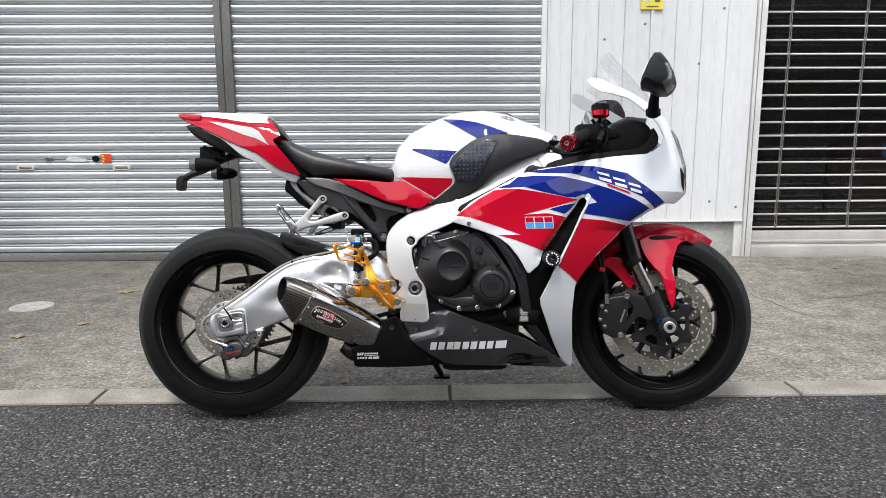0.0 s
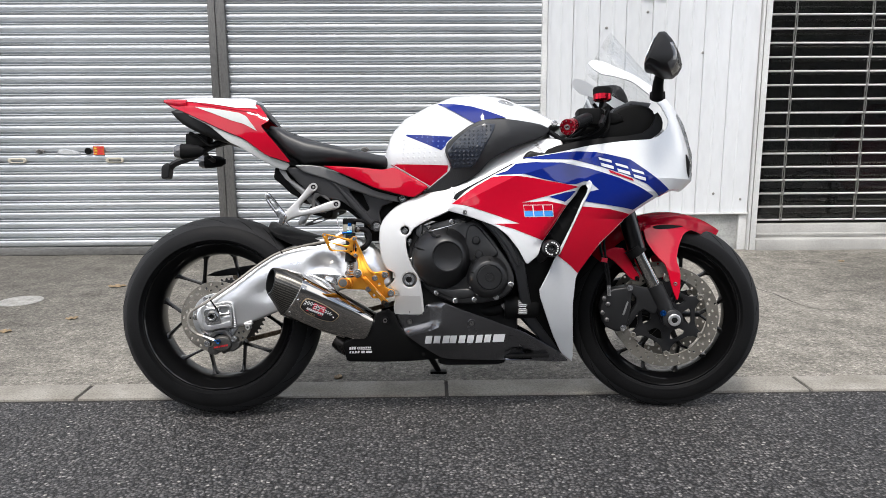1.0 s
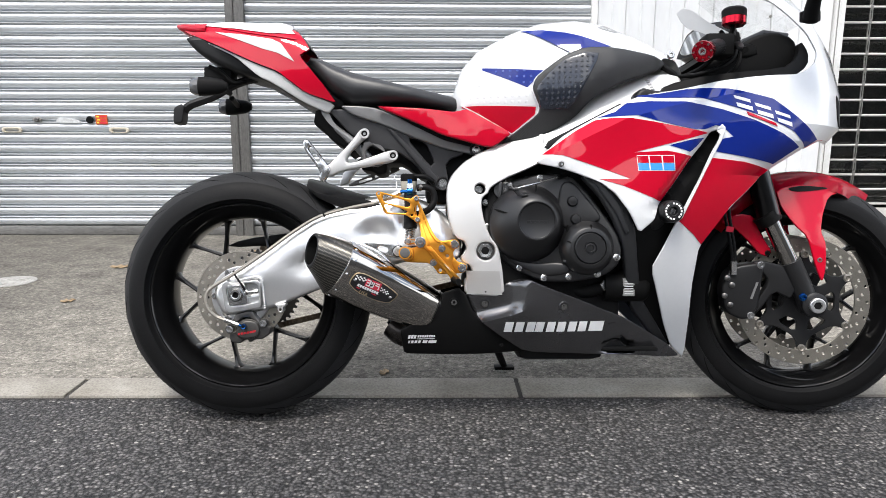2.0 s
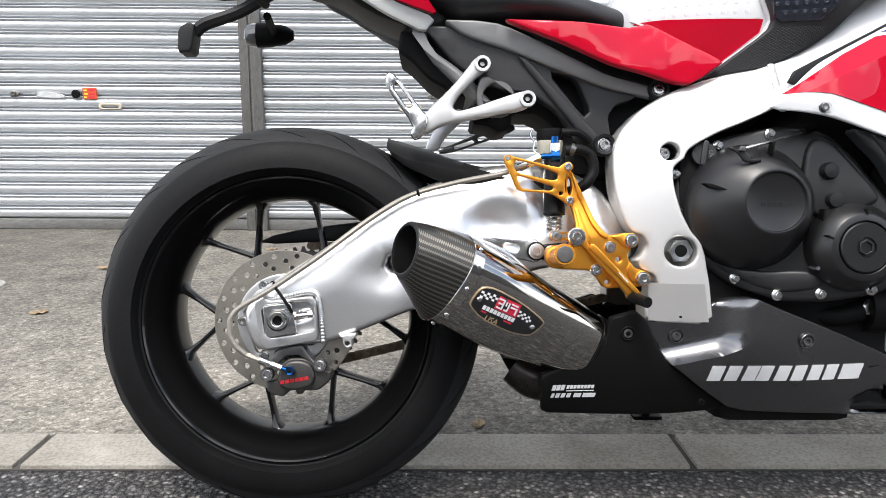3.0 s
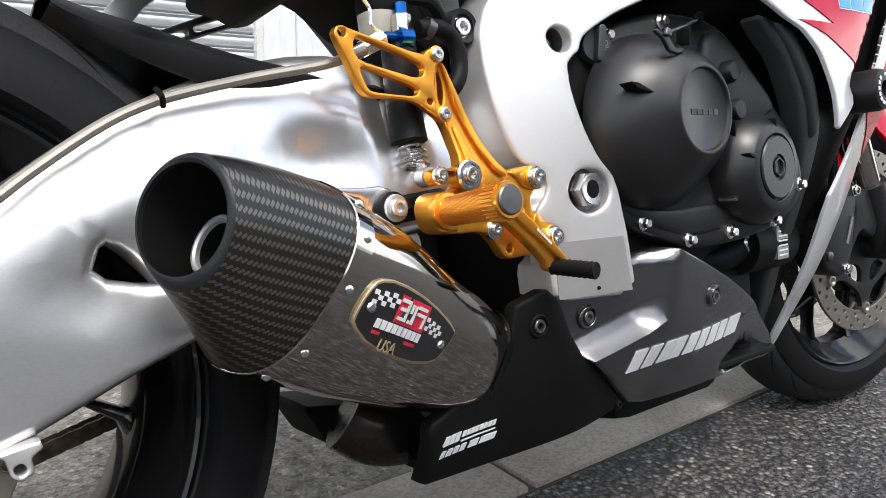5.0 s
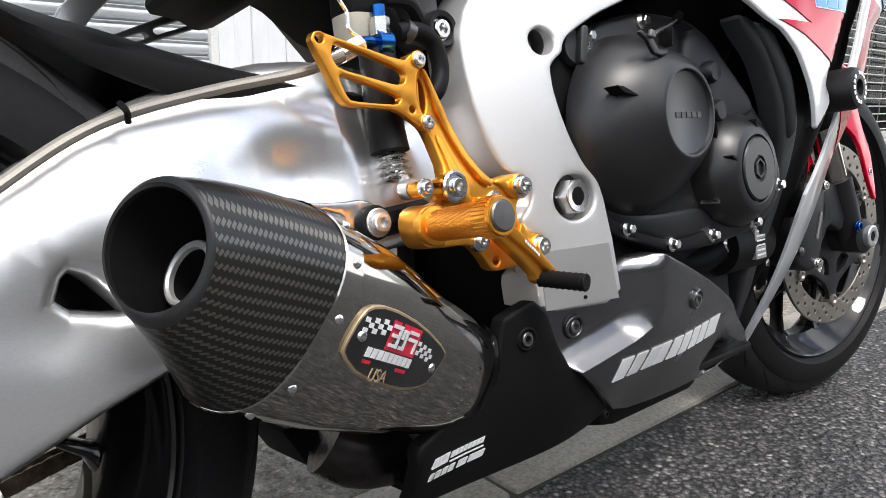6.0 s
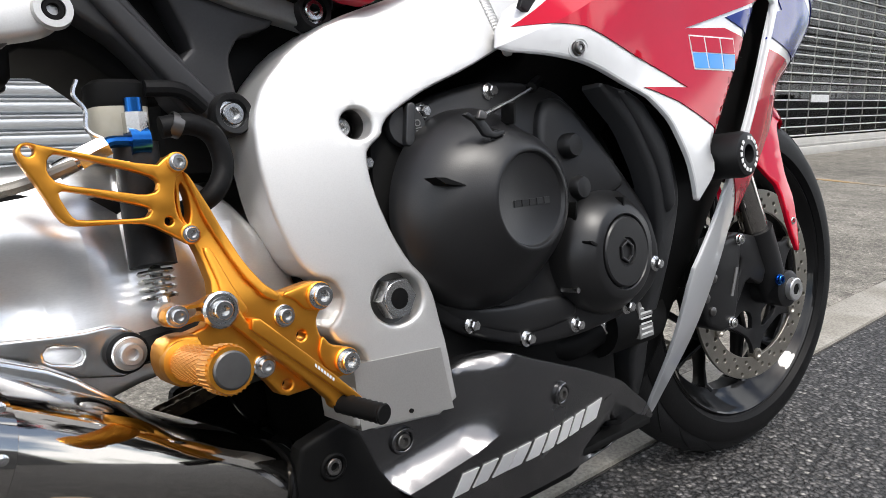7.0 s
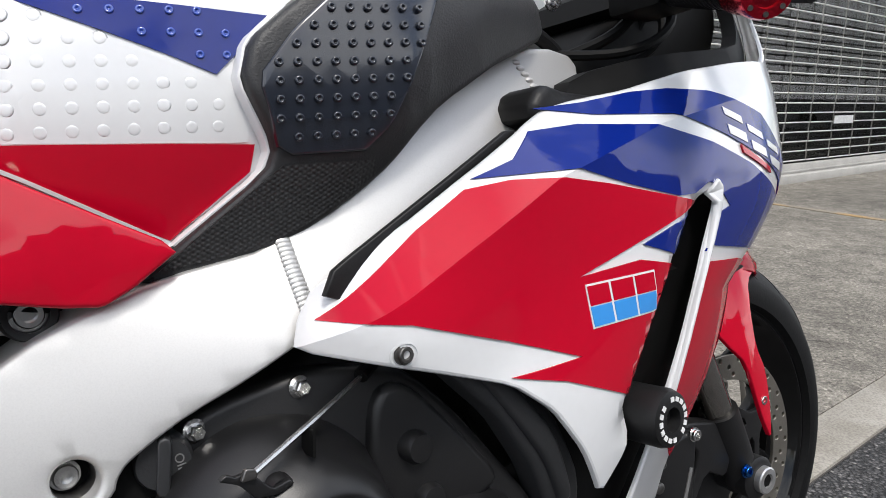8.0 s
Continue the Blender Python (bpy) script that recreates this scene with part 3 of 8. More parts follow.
shutter_a = roller_shutter("roller_shutter", -4.6, -1.452)
shutter_b = roller_shutter("roller_shutter", -1.342, 0.722)
finger_grip(shutter_a, 4.6 - 2.79, 0.655)
finger_grip(shutter_a, 4.6 - 2.14, 0.655)
finger_grip(shutter_b, 1.342 - 0.58, 0.655)
finger_grip(shutter_b, 1.342 + 0.07, 0.655)
keyhole(shutter_a, 4.6 - 2.63, 0.716)
keyhole(shutter_b, 1.342 - 0.458, 0.716)
finish(lathe_bm([(0.022, 0.0), (0.022, -0.008), (0.016, -0.012), (0, -0.010)], (4.6 - 2.31, -0.004, 0.716), 18), "lock_knob", MATTE_BLACK, shutter_a, "black round lock knob")
sticker = finish(plate_bm([(4.6 - 2.275, 0.690), (4.6 - 2.205, 0.690), (4.6 - 2.205, 0.748), (4.6 - 2.275, 0.748)], -0.008, -0.002), "sticker", ORANGE_TAPE, shutter_a, "orange warning sticker with dark marks")
for i, (a, b, z) in enumerate(((0.006, 0.022, 0.735), (0.03, 0.064, 0.737), (0.008, 0.026, 0.717), (0.032, 0.062, 0.716), (0.006, 0.02, 0.700), (0.026, 0.064, 0.699))):
    box("printed_bar", (4.6 - 2.275 + a, -0.0087, z - 0.004), (4.6 - 2.275 + b, -0.0079, z + 0.004), YELLOW_TAPE if i % 2 == 0 else BADGE_RED, sticker)
finish(plate_bm(soften([(4.6 - 2.52, 0.70), (4.6 - 2.42, 0.695), (4.6 - 2.36, 0.698), (4.6 - 2.38, 0.715), (4.6 - 2.44, 0.725), (4.6 - 2.50, 0.73)], 1), -0.007, 0.0), "torn_label", PAPER, shutter_a, "torn remains of a white label")

post = tagged(new("shutter_post"), "brown grey steel post between two shutters", "post", kind="structure")
post.location = (-1.397, WALL_Y, 0)
for x0, x1, y in ((-0.055, -0.008, -0.035), (0.008, 0.055, -0.035)):
    box("post_flange", (x0, y, 0.006), (x1, 0.06, 2.8), POST_STEEL, post, bevel=0.003)
box("post_web", (-0.0085, -0.022, 0.006), (0.0085, 0.06, 2.8), BAR_STEEL, post)

# white cladding on a concrete plinth
WALL_X0, WALL_X1 = 0.722, 2.18
wall = tagged(new("wall_north"), "white ribbed steel cladding on a concrete plinth", "wall", kind="structure")
box("corner_trim", (WALL_X0, WALL_Y - 0.03, 0.006), (WALL_X0 + 0.035, WALL_Y + 0.12, 2.8), WHITE_TRIM, wall, "pale grey corner trim", 0.003)
xs = [WALL_X0 + 0.037, 0.93, 1.105, 1.28, 1.455, 1.63, 1.805, 1.98, WALL_X1 - 0.006]
for i, (a, b) in enumerate(zip(xs, xs[1:])):
    out = [(a + 0.001, -0.012), (a + 0.004, -0.018), (a + 0.018, -0.018), (a + 0.021, -0.006), (a + 0.085, -0.006), (a + 0.088, -0.010), (a + 0.096, -0.010), (a + 0.099, -0.006), (b - 0.002, -0.006), (b - 0.002, 0.04), (a + 0.001, 0.04)]
    bm = bmesh.new()
    lo, hi = ([bm.verts.new((x, WALL_Y + y, z)) for x, y in out] for z in (0.268, 2.8))
    for k in range(len(out)):
        bm.faces.new((lo[k], lo[(k + 1) % len(out)], hi[(k + 1) % len(out)], hi[k]))
    bm.faces.new(lo[::-1]), bm.faces.new(hi)
    finish(bm, "cladding_panel", WHITE_WALL, wall)
box("plinth", (WALL_X0 + 0.036, WALL_Y + 0.012, 0.0), (WALL_X1 - 0.06, WALL_Y + 0.2, 0.262), PLINTH, wall, "grey stained concrete plinth", 0.006)
box("plinth_flashing", (WALL_X0 + 0.036, WALL_Y - 0.022, 0.258), (WALL_X1 - 0.005, WALL_Y + 0.02, 0.267), WHITE_TRIM, wall)
box("plinth_end", (WALL_X1 - 0.058, WALL_Y - 0.004, 0.0), (WALL_X1 - 0.002, WALL_Y + 0.2, 0.256), WHITE_TRIM, wall, bevel=0.004)
for x, z in ((1.93, 0.40), (2.12, 0.36), (1.80, 1.34), (1.42, 1.6), (1.95, 1.7), (1.15, 1.5)):
    finish(lathe_bm([(0.009, 0.0), (0.009, -0.003), (0.005, -0.006), (0, -0.006)], (x, WALL_Y - 0.006, z), 10), "screw", LINK_STEEL, wall)
notice = finish(plate_bm([(1.385, 1.69), (1.53, 1.69), (1.53, 1.86), (1.385, 1.86)], WALL_Y - 0.022, WALL_Y - 0.004), "notice", YELLOW_TAPE, wall, "small yellow notice with printed pictures")
box("printed_picture", (1.40, WALL_Y - 0.0235, 1.735), (1.445, WALL_Y - 0.0215, 1.78), PAPER, notice)
box("printed_picture", (1.475, WALL_Y - 0.0235, 1.735), (1.51, WALL_Y - 0.0215, 1.775), DARK_STEEL, notice)
box("printed_line", (1.42, WALL_Y - 0.0235, 1.704), (1.50, WALL_Y - 0.0215, 1.712), DARK_STEEL, notice)

# grille opening with a dark garage behind
JAMB0, JAMB1, GRILLE_X1 = 2.18, 2.238, 13.0
GRILLE_Y = WALL_Y + 0.06
jamb = tagged(new("grille_jamb"), "white painted steel jamb of the garage opening", "door frame", kind="structure")
box("jamb_face", (JAMB0, WALL_Y - 0.03, 0.006), (JAMB1, WALL_Y + 0.3, 2.8), WHITE_TRIM, jamb, bevel=0.003)
box("jamb_groove", (JAMB0 + 0.012, WALL_Y - 0.033, 0.006), (JAMB0 + 0.017, WALL_Y - 0.0295, 2.8), LINK_STEEL, jamb)
grille = tagged(new("grille_shutter"), "closed see-through grille of bright steel rods and links", "grille shutter")
grille.location = (JAMB1, GRILLE_Y, 0)
L = GRILLE_X1 - JAMB1
rod_me = bpy.data.meshes.new("rod")
bm = tube_bm([(0, 0, 0), (L, 0, 0)], 0.0075, 8, False)
bmesh.ops.recalc_face_normals(bm, faces=bm.faces[:])
bm.to_mesh(rod_me)
bm.free()
rod_me.materials.append(ROD_STEEL)
rod_me.shade_smooth()
ROWS_UP = [0.205 + 0.0925 * i for i in range(27)]
for z in ROWS_UP:
    ob = new("rod", rod_me)
    ob.parent, ob.location = grille, (0, 0, z)
link_me = bpy.data.meshes.new("link")
bm = plate_bm(rounded_bar((0, 0), (0, 0.0925), 0.009, 5), -0.004, 0.004, 0.002, holes=[rounded_bar((0, 0.02), (0, 0.0725), 0.0035, 4)])
bmesh.ops.recalc_face_normals(bm, faces=bm.faces[:])
bm.to_mesh(link_me)
bm.free()
link_me.materials.append(LINK_STEEL)
for k in range(20):
    for i, z in enumerate(ROWS_UP[:-1]):
        ob = new("link", link_me)
        ob.parent, ob.location = grille, (0.206 + 0.522 * k, 0.004 if i % 2 else -0.004, z)
box("bottom_rail", (0, -0.03, 0.085), (L, 0.03, 0.178), SILL_GREY, grille, "pale steel bottom rail", 0.006)
box("rail_lip", (0, -0.036, 0.100), (L, -0.028, 0.116), SILL_GREY, grille, bevel=0.003)
box("notice", (5.40, -0.03, 0.555), (5.86, -0.022, 0.635), PAPER, grille, "small pale notice")
sill = tagged(box("grille_sill", (JAMB1, WALL_Y - 0.05, 0.004), (GRILLE_X1 + 0.2, WALL_Y + 0.2, 0.083), SILL_GREY, bevel=0.006), "pale concrete sill below the grille", "sill", kind="structure")

# garage room behind, closed, unlit
box_room = [("garage_wall_back", (0.4, 9.0, 0), (15.2, 9.15, 2.9)), ("garage_wall_west", (0.9, 5.0, 0), (1.05, 9.0, 2.9)), ("garage_wall_east", (15, 5.0, 0), (15.2, 9, 2.9)), ("garage_roof", (0.4, 4.95, 2.75), (15.2, 9.1, 2.9))]
for name, lo, hi in box_room:
    tagged(box(name, lo, hi, GARAGE_WALL), "dull brown wall of the unlit garage", "wall", kind="structure")
tagged(box("garage_floor", (1.05, 5.1, 0.004), (15, 9.0, 0.02), DARK_FLOOR), "dark garage floor", "floor", kind="structure")
lintel = tagged(box("lintel", (-4.7, WALL_Y - 0.05, 2.8), (15.2, WALL_Y + 0.3, 3.6), WHITE_WALL, bevel=0.01), "white band above shutters and grille", "wall", kind="structure")
tagged(box("wall_end", (GRILLE_X1, WALL_Y - 0.02, 0), (15.2, WALL_Y + 0.25, 2.8), WHITE_WALL), "plain white wall beside the grille", "wall", kind="structure")
tagged(box("wall_west_end", (-9, WALL_Y - 0.02, 0), (-4.6, WALL_Y + 0.25, 3.6), WHITE_WALL), "plain white wall beside the shutters", "wall", kind="structure")
tagged(box("backing_wall", (-4.7, WALL_Y + 0.04, 0), (0.9, WALL_Y + 0.2, 2.8), DARK_WALL), "dark backing behind the shutters", "wall", kind="structure")
pane = tagged(finish(plate_bm([(JAMB1, 0.10), (GRILLE_X1, 0.10), (GRILLE_X1, 2.75), (JAMB1, 2.75)], WALL_Y + 0.22, WALL_Y + 0.228), "window_pane", PANE), "dark reflecting glass behind the grille", "window", kind="structure")
pane.visible_shadow = False

# dim things in the garage
scooter = tagged(new("scooter"), "maroon scooter parked in the dark garage", "scooter")
scooter.location = (3.9, 6.2, 0.02)
finish(loft_bm([oval((0, 0, z), (1, 0, 0), a, (0, 1, 0), b, 2.4, 20) for z, a, b in ((0.25, 0.25, 0.12), (0.45, 0.42, 0.16), (0.7, 0.40, 0.17), (0.9, 0.28, 0.14), (1.0, 0.12, 0.08))]), "body", MAROON, scooter)
finish(lathe_bm([(0.05, 0.02), (0.055, 0.0), (0.04, -0.02), (0, -0.025)], (-0.12, -0.18, 0.92), 18), "headlamp", CHROME, scooter)
for x in (-0.55, 0.55):
    finish(ring_bm([(0.13, -0.05), (0.22, -0.05), (0.24, 0), (0.22, 0.05), (0.13, 0.05)], (x, 0, 0.24), 28), "wheel", RUBBER, scooter)
box("plate", (-0.02, -0.19, 0.62), (0.16, -0.18, 0.74), SKY_BLUE, scooter, "pale blue card")
cab = tagged(new("storage_cabinet"), "tall grey cabinet standing in the dark garage", "cabinet")
cab.location = (3.0, 8.4, 0.02)
box("cabinet_body", (-0.5, -0.3, 0), (0.5, 0.3, 1.9), DARK_WALL, cab, bevel=0.01)
for x in (-0.49, 0.005):
    d = box("cabinet_door", (x, -0.325, 0.05), (x + 0.485, -0.302, 1.86), PLINTH, cab, bevel=0.004)
    box("handle", (x + (0.44 if x < 0 else 0.03), -0.345, 0.9), (x + (0.455 if x < 0 else 0.045), -0.326, 1.05), STEEL, d)

# unseen plain wall added behind the camera; its height darkens the side reflections
tagged(box("reflection_wall_south", (-14, -9.2, 0), (16, -9.0, 5.0), SOUTH_WALL), "unseen plain grey wall added to darken reflections on the bike", "wall", kind="structure")

tagged(finish(plate_bm([(5.03, 0), (5.11, 0), (5.33, 2.2), (5.25, 2.2)], 0.0, -0.004), "painted_line", FADED_LINE), "faded orange line painted on the concrete", "road marking", kind="structure").matrix_world = Matrix.Translation((0, 2.6, 0.0062)) @ Matrix.Rotation(radians(-90), 4, "X")


def crack(a, b, wide, seed):
    """A thin jagged line of dirt-filled crack lying in the concrete from a to b."""
    rnd = random.Random(seed)
    bm, last = bmesh.new(), None
    n = int(math.dist(a, b) / 0.03)
    side = Vector((b[1] - a[1], a[0] - b[0])).normalized()
    drift = 0.0
    for i in range(n + 1):
        q = i / n
        drift = drift * 0.85 + rnd.uniform(-0.012, 0.012)
        c = Vector(a).lerp(Vector(b), q) + side * drift
        h = wide * rnd.uniform(0.3, 1.0) * min(1.0, 4 * q, 4 * (1 - q)) + 0.0004
        pair = [bm.verts.new((c.x - side.x * h, c.y - side.y * h, 0.0072)), bm.verts.new((c.x + side.x * h, c.y + side.y * h, 0.0072))]
        if last:
            bm.faces.new((last[0], last[1], pair[1], pair[0]))
        last = pair
    return tagged(finish(bm, "crack", JOINT), "thin dirt-filled crack across the concrete apron", "crack", kind="structure")


crack((1.62, 4.3), (1.90, 3.08), 0.0035, 3)
crack((1.90, 3.08), (2.35, 2.55), 0.003, 5)
crack((1.76, 3.45), (2.9, 3.9), 0.003, 8)


# the motorcycle: it leans on its side stand; u forward from the rear axle, v to its left, w up
bike = tagged(new("motorcycle"), "red white and blue sport motorcycle leaning on its side stand", "motorcycle")
bike.matrix_world = pose(-0.69, 2.18, 0, -9.5, 0, 0)


def socket_bolt(name, c, r, mat, parent, deep=0.5, head=0.7, out=-1, label=""):
    """A socket-head screw that points outwards (to v < 0)."""
    u, v, w = c
    prof = [(r * 1.25, 0.001), (r * 1.25, -0.0012), (r, -0.0013), (r, -head * r), (r * 0.9, -head * r - r * 0.12), (r * 0.56, -head * r - r * 0.12), (r * 0.5, -head * r + r * deep), (0, -head * r + r * deep)]
    bm = lathe_bm([(q, p) for q, p in prof], (0, 0, 0), 18)
    for p in bm.verts:
        p.co = Vector((u + p.co.x, v + p.co.y * -out, w + p.co.z))
    return finish(bm, name, mat, parent, label)


def wheel(name, label, u, R, width, rim_r, rim_w, spoke_at, spread, hub_r, hub_w, spoke_count=6):
    c = (u, 0, R)
    hub = finish(lathe_bm([(hub_r * 0.5, -hub_w - 0.012), (hub_r * 0.62, -hub_w - 0.01), (hub_r * 0.62, -hub_w), (hub_r, -hub_w * 0.8), (hub_r * 0.8, -hub_w * 0.4), (hub_r * 0.8, hub_w * 0.4), (hub_r, hub_w * 0.8), (hub_r * 0.62, hub_w), (hub_r * 0.5, hub_w + 0.01)], c, 40), name, GLOSS_BLACK, bike, label)
    h, t = width / 2, R - rim_r
    half, steps = [], 11
    for i in range(steps + 1):
        a = math.pi / 2 * i / steps
        half.append((rim_r + 0.012 + (t - 0.012) * math.sin(a) ** 0.95, -h * (1.0 if i == 0 else math.cos(a) ** 0.80)))
    low = [(rim_r - 0.004, -rim_w / 2 + 0.004), (rim_r + 0.006, -rim_w / 2 - 0.004)]
    prof = low + half + [(r, -v) for r, v in half[:-1][::-1]] + [(r, -v) for r, v in low[::-1]]
    tyre = finish(ring_bm(prof, c, 220), "tyre", TREAD, hub, "black road tyre with worn tread")
    for side in (-1, 1):
        wall = [(r, side * -v) for r, v in half[:5]]
        last = wall[-1]
        wall = [(low[1][0], side * -low[1][1])] + wall
        skin = [(r, v + side * 0.0016) for r, v in wall] + [(last[0] + 0.001, last[1] + side * 0.0006), (last[0] + 0.001, last[1] - side * 0.002)] + [(r, v - side * 0.004) for r, v in wall[::-1]]
        finish(ring_bm(skin, c, 160), "sidewall", RUBBER, hub, "darker tyre sidewall", 25)
        for rr in (0.006, 0.0095):
            finish(ring_bm([(rim_r + 0.004 + rr - 0.0008, side * (rim_w / 2 + 0.0055 + rr * 0.45)), (rim_r + 0.004 + rr, side * (rim_w / 2 + 0.0068 + rr * 0.45)), (rim_r + 0.004 + rr + 0.0008, side * (rim_w / 2 + 0.0055 + rr * 0.45)), (rim_r + 0.004 + rr, side * (rim_w / 2 + 0.003 + rr * 0.45))], c, 120), "bead_ridge", RUBBER, hub)
        finish(ring_bm([(rim_r - 0.0035, side * (rim_w / 2 + 0.0050)), (rim_r - 0.001, side * (rim_w / 2 + 0.0075)), (rim_r + 0.0015, side * (rim_w / 2 + 0.0060)), (rim_r + 0.0005, side * (rim_w / 2 + 0.003))], c, 140), "rim_lip", GLOSS_BLACK, hub)
    # tread grooves: thin dark cuts across the shoulder
    for k in range(22):
        for side in (-1, 1):
            pts = []
            for j in range(6):
                s = j / 5
                a = 2 * math.pi * (k + (0.5 if side > 0 else 0)) / 22 + 0.30 * s
                e = math.pi / 2 * (0.42 + 0.36 * s)
                rr, vv = rim_r + 0.012 + (t - 0.012) * math.sin(e) ** 0.95 - 0.0012, side * h * math.cos(e) ** 0.80
                pts.append((u + rr * math.cos(a), vv, R + rr * math.sin(a)))
            groove_pts.append(pts)
    gb = bmesh.new()
    for pts in groove_pts:
        tube_bm(pts, [0.0008, 0.0016, 0.002, 0.002, 0.0016, 0.0008], 5, False, gb)
    groove_pts.clear()
    tagged(finish(gb, "tread_groove", MATTE_BLACK, hub), "fine dark tread grooves", kind="stuff")
    rw = rim_w / 2
    rim_prof = [(rim_r + 0.003, -rw - 0.003), (rim_r - 0.002, -rw - 0.006), (rim_r - 0.007, -rw), (rim_r - 0.012, -rw + 0.010), (rim_r - 0.026, -rw + 0.022), (rim_r - 0.034, -rw * 0.35), (rim_r - 0.036, 0), (rim_r - 0.034, rw * 0.35), (rim_r - 0.026, rw - 0.022), (rim_r - 0.012, rw - 0.01), (rim_r - 0.007, rw), (rim_r - 0.002, rw + 0.006), (rim_r + 0.003, rw + 0.003), (rim_r - 0.005, 0.0)]
    finish(ring_bm(rim_prof, c, 160), "rim", GLOSS_BLACK, hub, "gloss black rim")
    for k in range(spoke_count):
        a = radians(spoke_at + 360 / spoke_count * k)
        fork = Vector((u + 0.115 * math.cos(a), 0, R + 0.115 * math.sin(a)))
        foot = Vector((u + hub_r * 0.75 * math.cos(a), 0, R + hub_r * 0.75 * math.sin(a)))
        side = Vector((-math.sin(a), 0, math.cos(a)))
        finish(loft_bm([oval(foot.lerp(fork, q), side, x, (0, 1, 0), y, 3, 12) for q, x, y in ((0, 0.016, 0.030), (0.5, 0.009, 0.024), (1.0, 0.008, 0.018), (1.08, 0.003, 0.012))]), "spoke", GLOSS_BLACK, hub)
        for s in (-1, 1):
            a1 = radians(spoke_at + 360 / spoke_count * k + s * spread)
            ro = rim_r - 0.030
            end = Vector((u + ro * math.cos(a1), 0, R + ro * math.sin(a1)))
            d = (end - fork).normalized()
            side = Vector((-d.z, 0, d.x))
            finish(loft_bm([oval((fork - d * 0.006).lerp(end, q), side, x, (0, 1, 0), y, 3, 12) for q, x, y in ((0.0, 0.0065, 0.016), (0.2, 0.0048, 0.014), (0.6, 0.0042, 0.012), (0.88, 0.0058, 0.014), (1.0, 0.014, 0.022))]), "spoke", GLOSS_BLACK, hub)
    return hub


groove_pts = []


def brake_disc(name, c, r_out, r_in, v0, v1, hole_rows, parent, label):
    holes = [circle((c[0], c[1]), r_in, 48)]
    for rr, count, hr, ph in hole_rows:
        holes += [circle((c[0] + rr * math.cos(2 * math.pi * i / count + ph), c[1] + rr * math.sin(2 * math.pi * i / count + ph)), hr, 10) for i in range(count)]
    return plate(name, circle(c, r_out, 72), v0, v1, DISC_STEEL, parent, label, holes=holes, bevel=0.0006, steps=1)


RW, FW = 0.311, 0.300
rear_wheel = wheel("rear_wheel", "black rear wheel with paired thin spokes", 0.004, RW, 0.186, 0.226, 0.150, 64, 17, 0.062, 0.07)
front_wheel = wheel("front_wheel", "black front wheel with paired thin spokes", 1.412, FW, 0.12, 0.224, 0.095, 58, 15, 0.05, 0.05)

# rear brake disc, carrier and sprocket
brake_disc("brake_disc", (0.004, RW), 0.110, 0.074, -0.088, -0.083, [(0.102, 18, 0.0042, 0.0), (0.093, 18, 0.0042, 0.17), (0.083, 18, 0.0038, 0.05)], rear_wheel, "drilled steel rear brake disc")
carrier_holes = [rounded_bar((0.004 + 0.05 * math.cos(a), RW + 0.05 * math.sin(a)), (0.004 + 0.058 * math.cos(a + 0.45), RW + 0.058 * math.sin(a + 0.45)), 0.008, 4) for a in (2 * math.pi * k / 6 + 0.4 for k in range(6))]
plate("disc_carrier", circle((0.004, RW), 0.0735, 40), -0.092, -0.082, CAST_ALU, rear_wheel, "", holes=carrier_holes + [circle((0.004, RW), 0.02, 16)], bevel=0.002)
for k in range(6):
    a = 2 * math.pi * k / 6
    socket_bolt("disc_bolt", (0.004 + 0.064 * math.cos(a), -0.093, RW + 0.064 * math.sin(a)), 0.0065, STEEL, rear_wheel)
teeth = []
for k in range(43):
    a = 2 * math.pi * k / 43
    for da, r in ((-0.045, 0.104), (-0.02, 0.112), (0.02, 0.112), (0.045, 0.104)):
        teeth.append((0.004 + r * math.cos(a + da), RW + r * math.sin(a + da)))
plate("sprocket", teeth, 0.088, 0.094, DARK_STEEL, rear_wheel, "worn dark steel chain sprocket", holes=[circle((0.004, RW), 0.05, 30)])

# front discs: steel rotor on a dark carrier, both sides
for s in (-1, 1):
    v = 0.068 * s
    brake_disc("brake_disc", (1.412, FW), 0.160, 0.124, v - 0.0025, v + 0.0025, [(0.153, 24, 0.0037, 0.0), (0.142, 24, 0.0037, 0.13), (0.132, 24, 0.0037, 0.05)], front_wheel, "drilled steel floating brake disc")
    # six arms reach from a pierced hub to the floating studs
    carrier = soften([(1.412 + r * math.cos(a + d), FW + r * math.sin(a + d)) for a in (math.pi / 6 + math.pi / 3 * k for k in range(6)) for r, d in ((0.090, -0.26), (0.104, -0.12), (0.123, -0.07), (0.123, 0.07), (0.104, 0.12), (0.090, 0.26))], 1, 0.15)
    holes = [soften([(1.412 + r * math.cos(a + d), FW + r * math.sin(a + d)) for r, d in ((0.050, -0.26), (0.080, -0.36), (0.080, 0.36), (0.050, 0.26))], 1) for a in (math.pi / 3 * k for k in range(6))]
    plate("disc_carrier", carrier, v - 0.004, v + 0.004, CAST_BLACK, front_wheel, "black disc carrier", holes=holes, bevel=0.001)
    for k in range(6):
        a = math.pi / 6 + math.pi / 3 * k
        finish(lathe_bm([(0.0100, 0.007), (0.0100, -0.007), (0.0065, -0.0078), (0.004, -0.005), (0, -0.005)], (1.412 + 0.119 * math.cos(a), v, FW + 0.119 * math.sin(a)), 16), "rivet", DISC_STEEL, front_wheel)


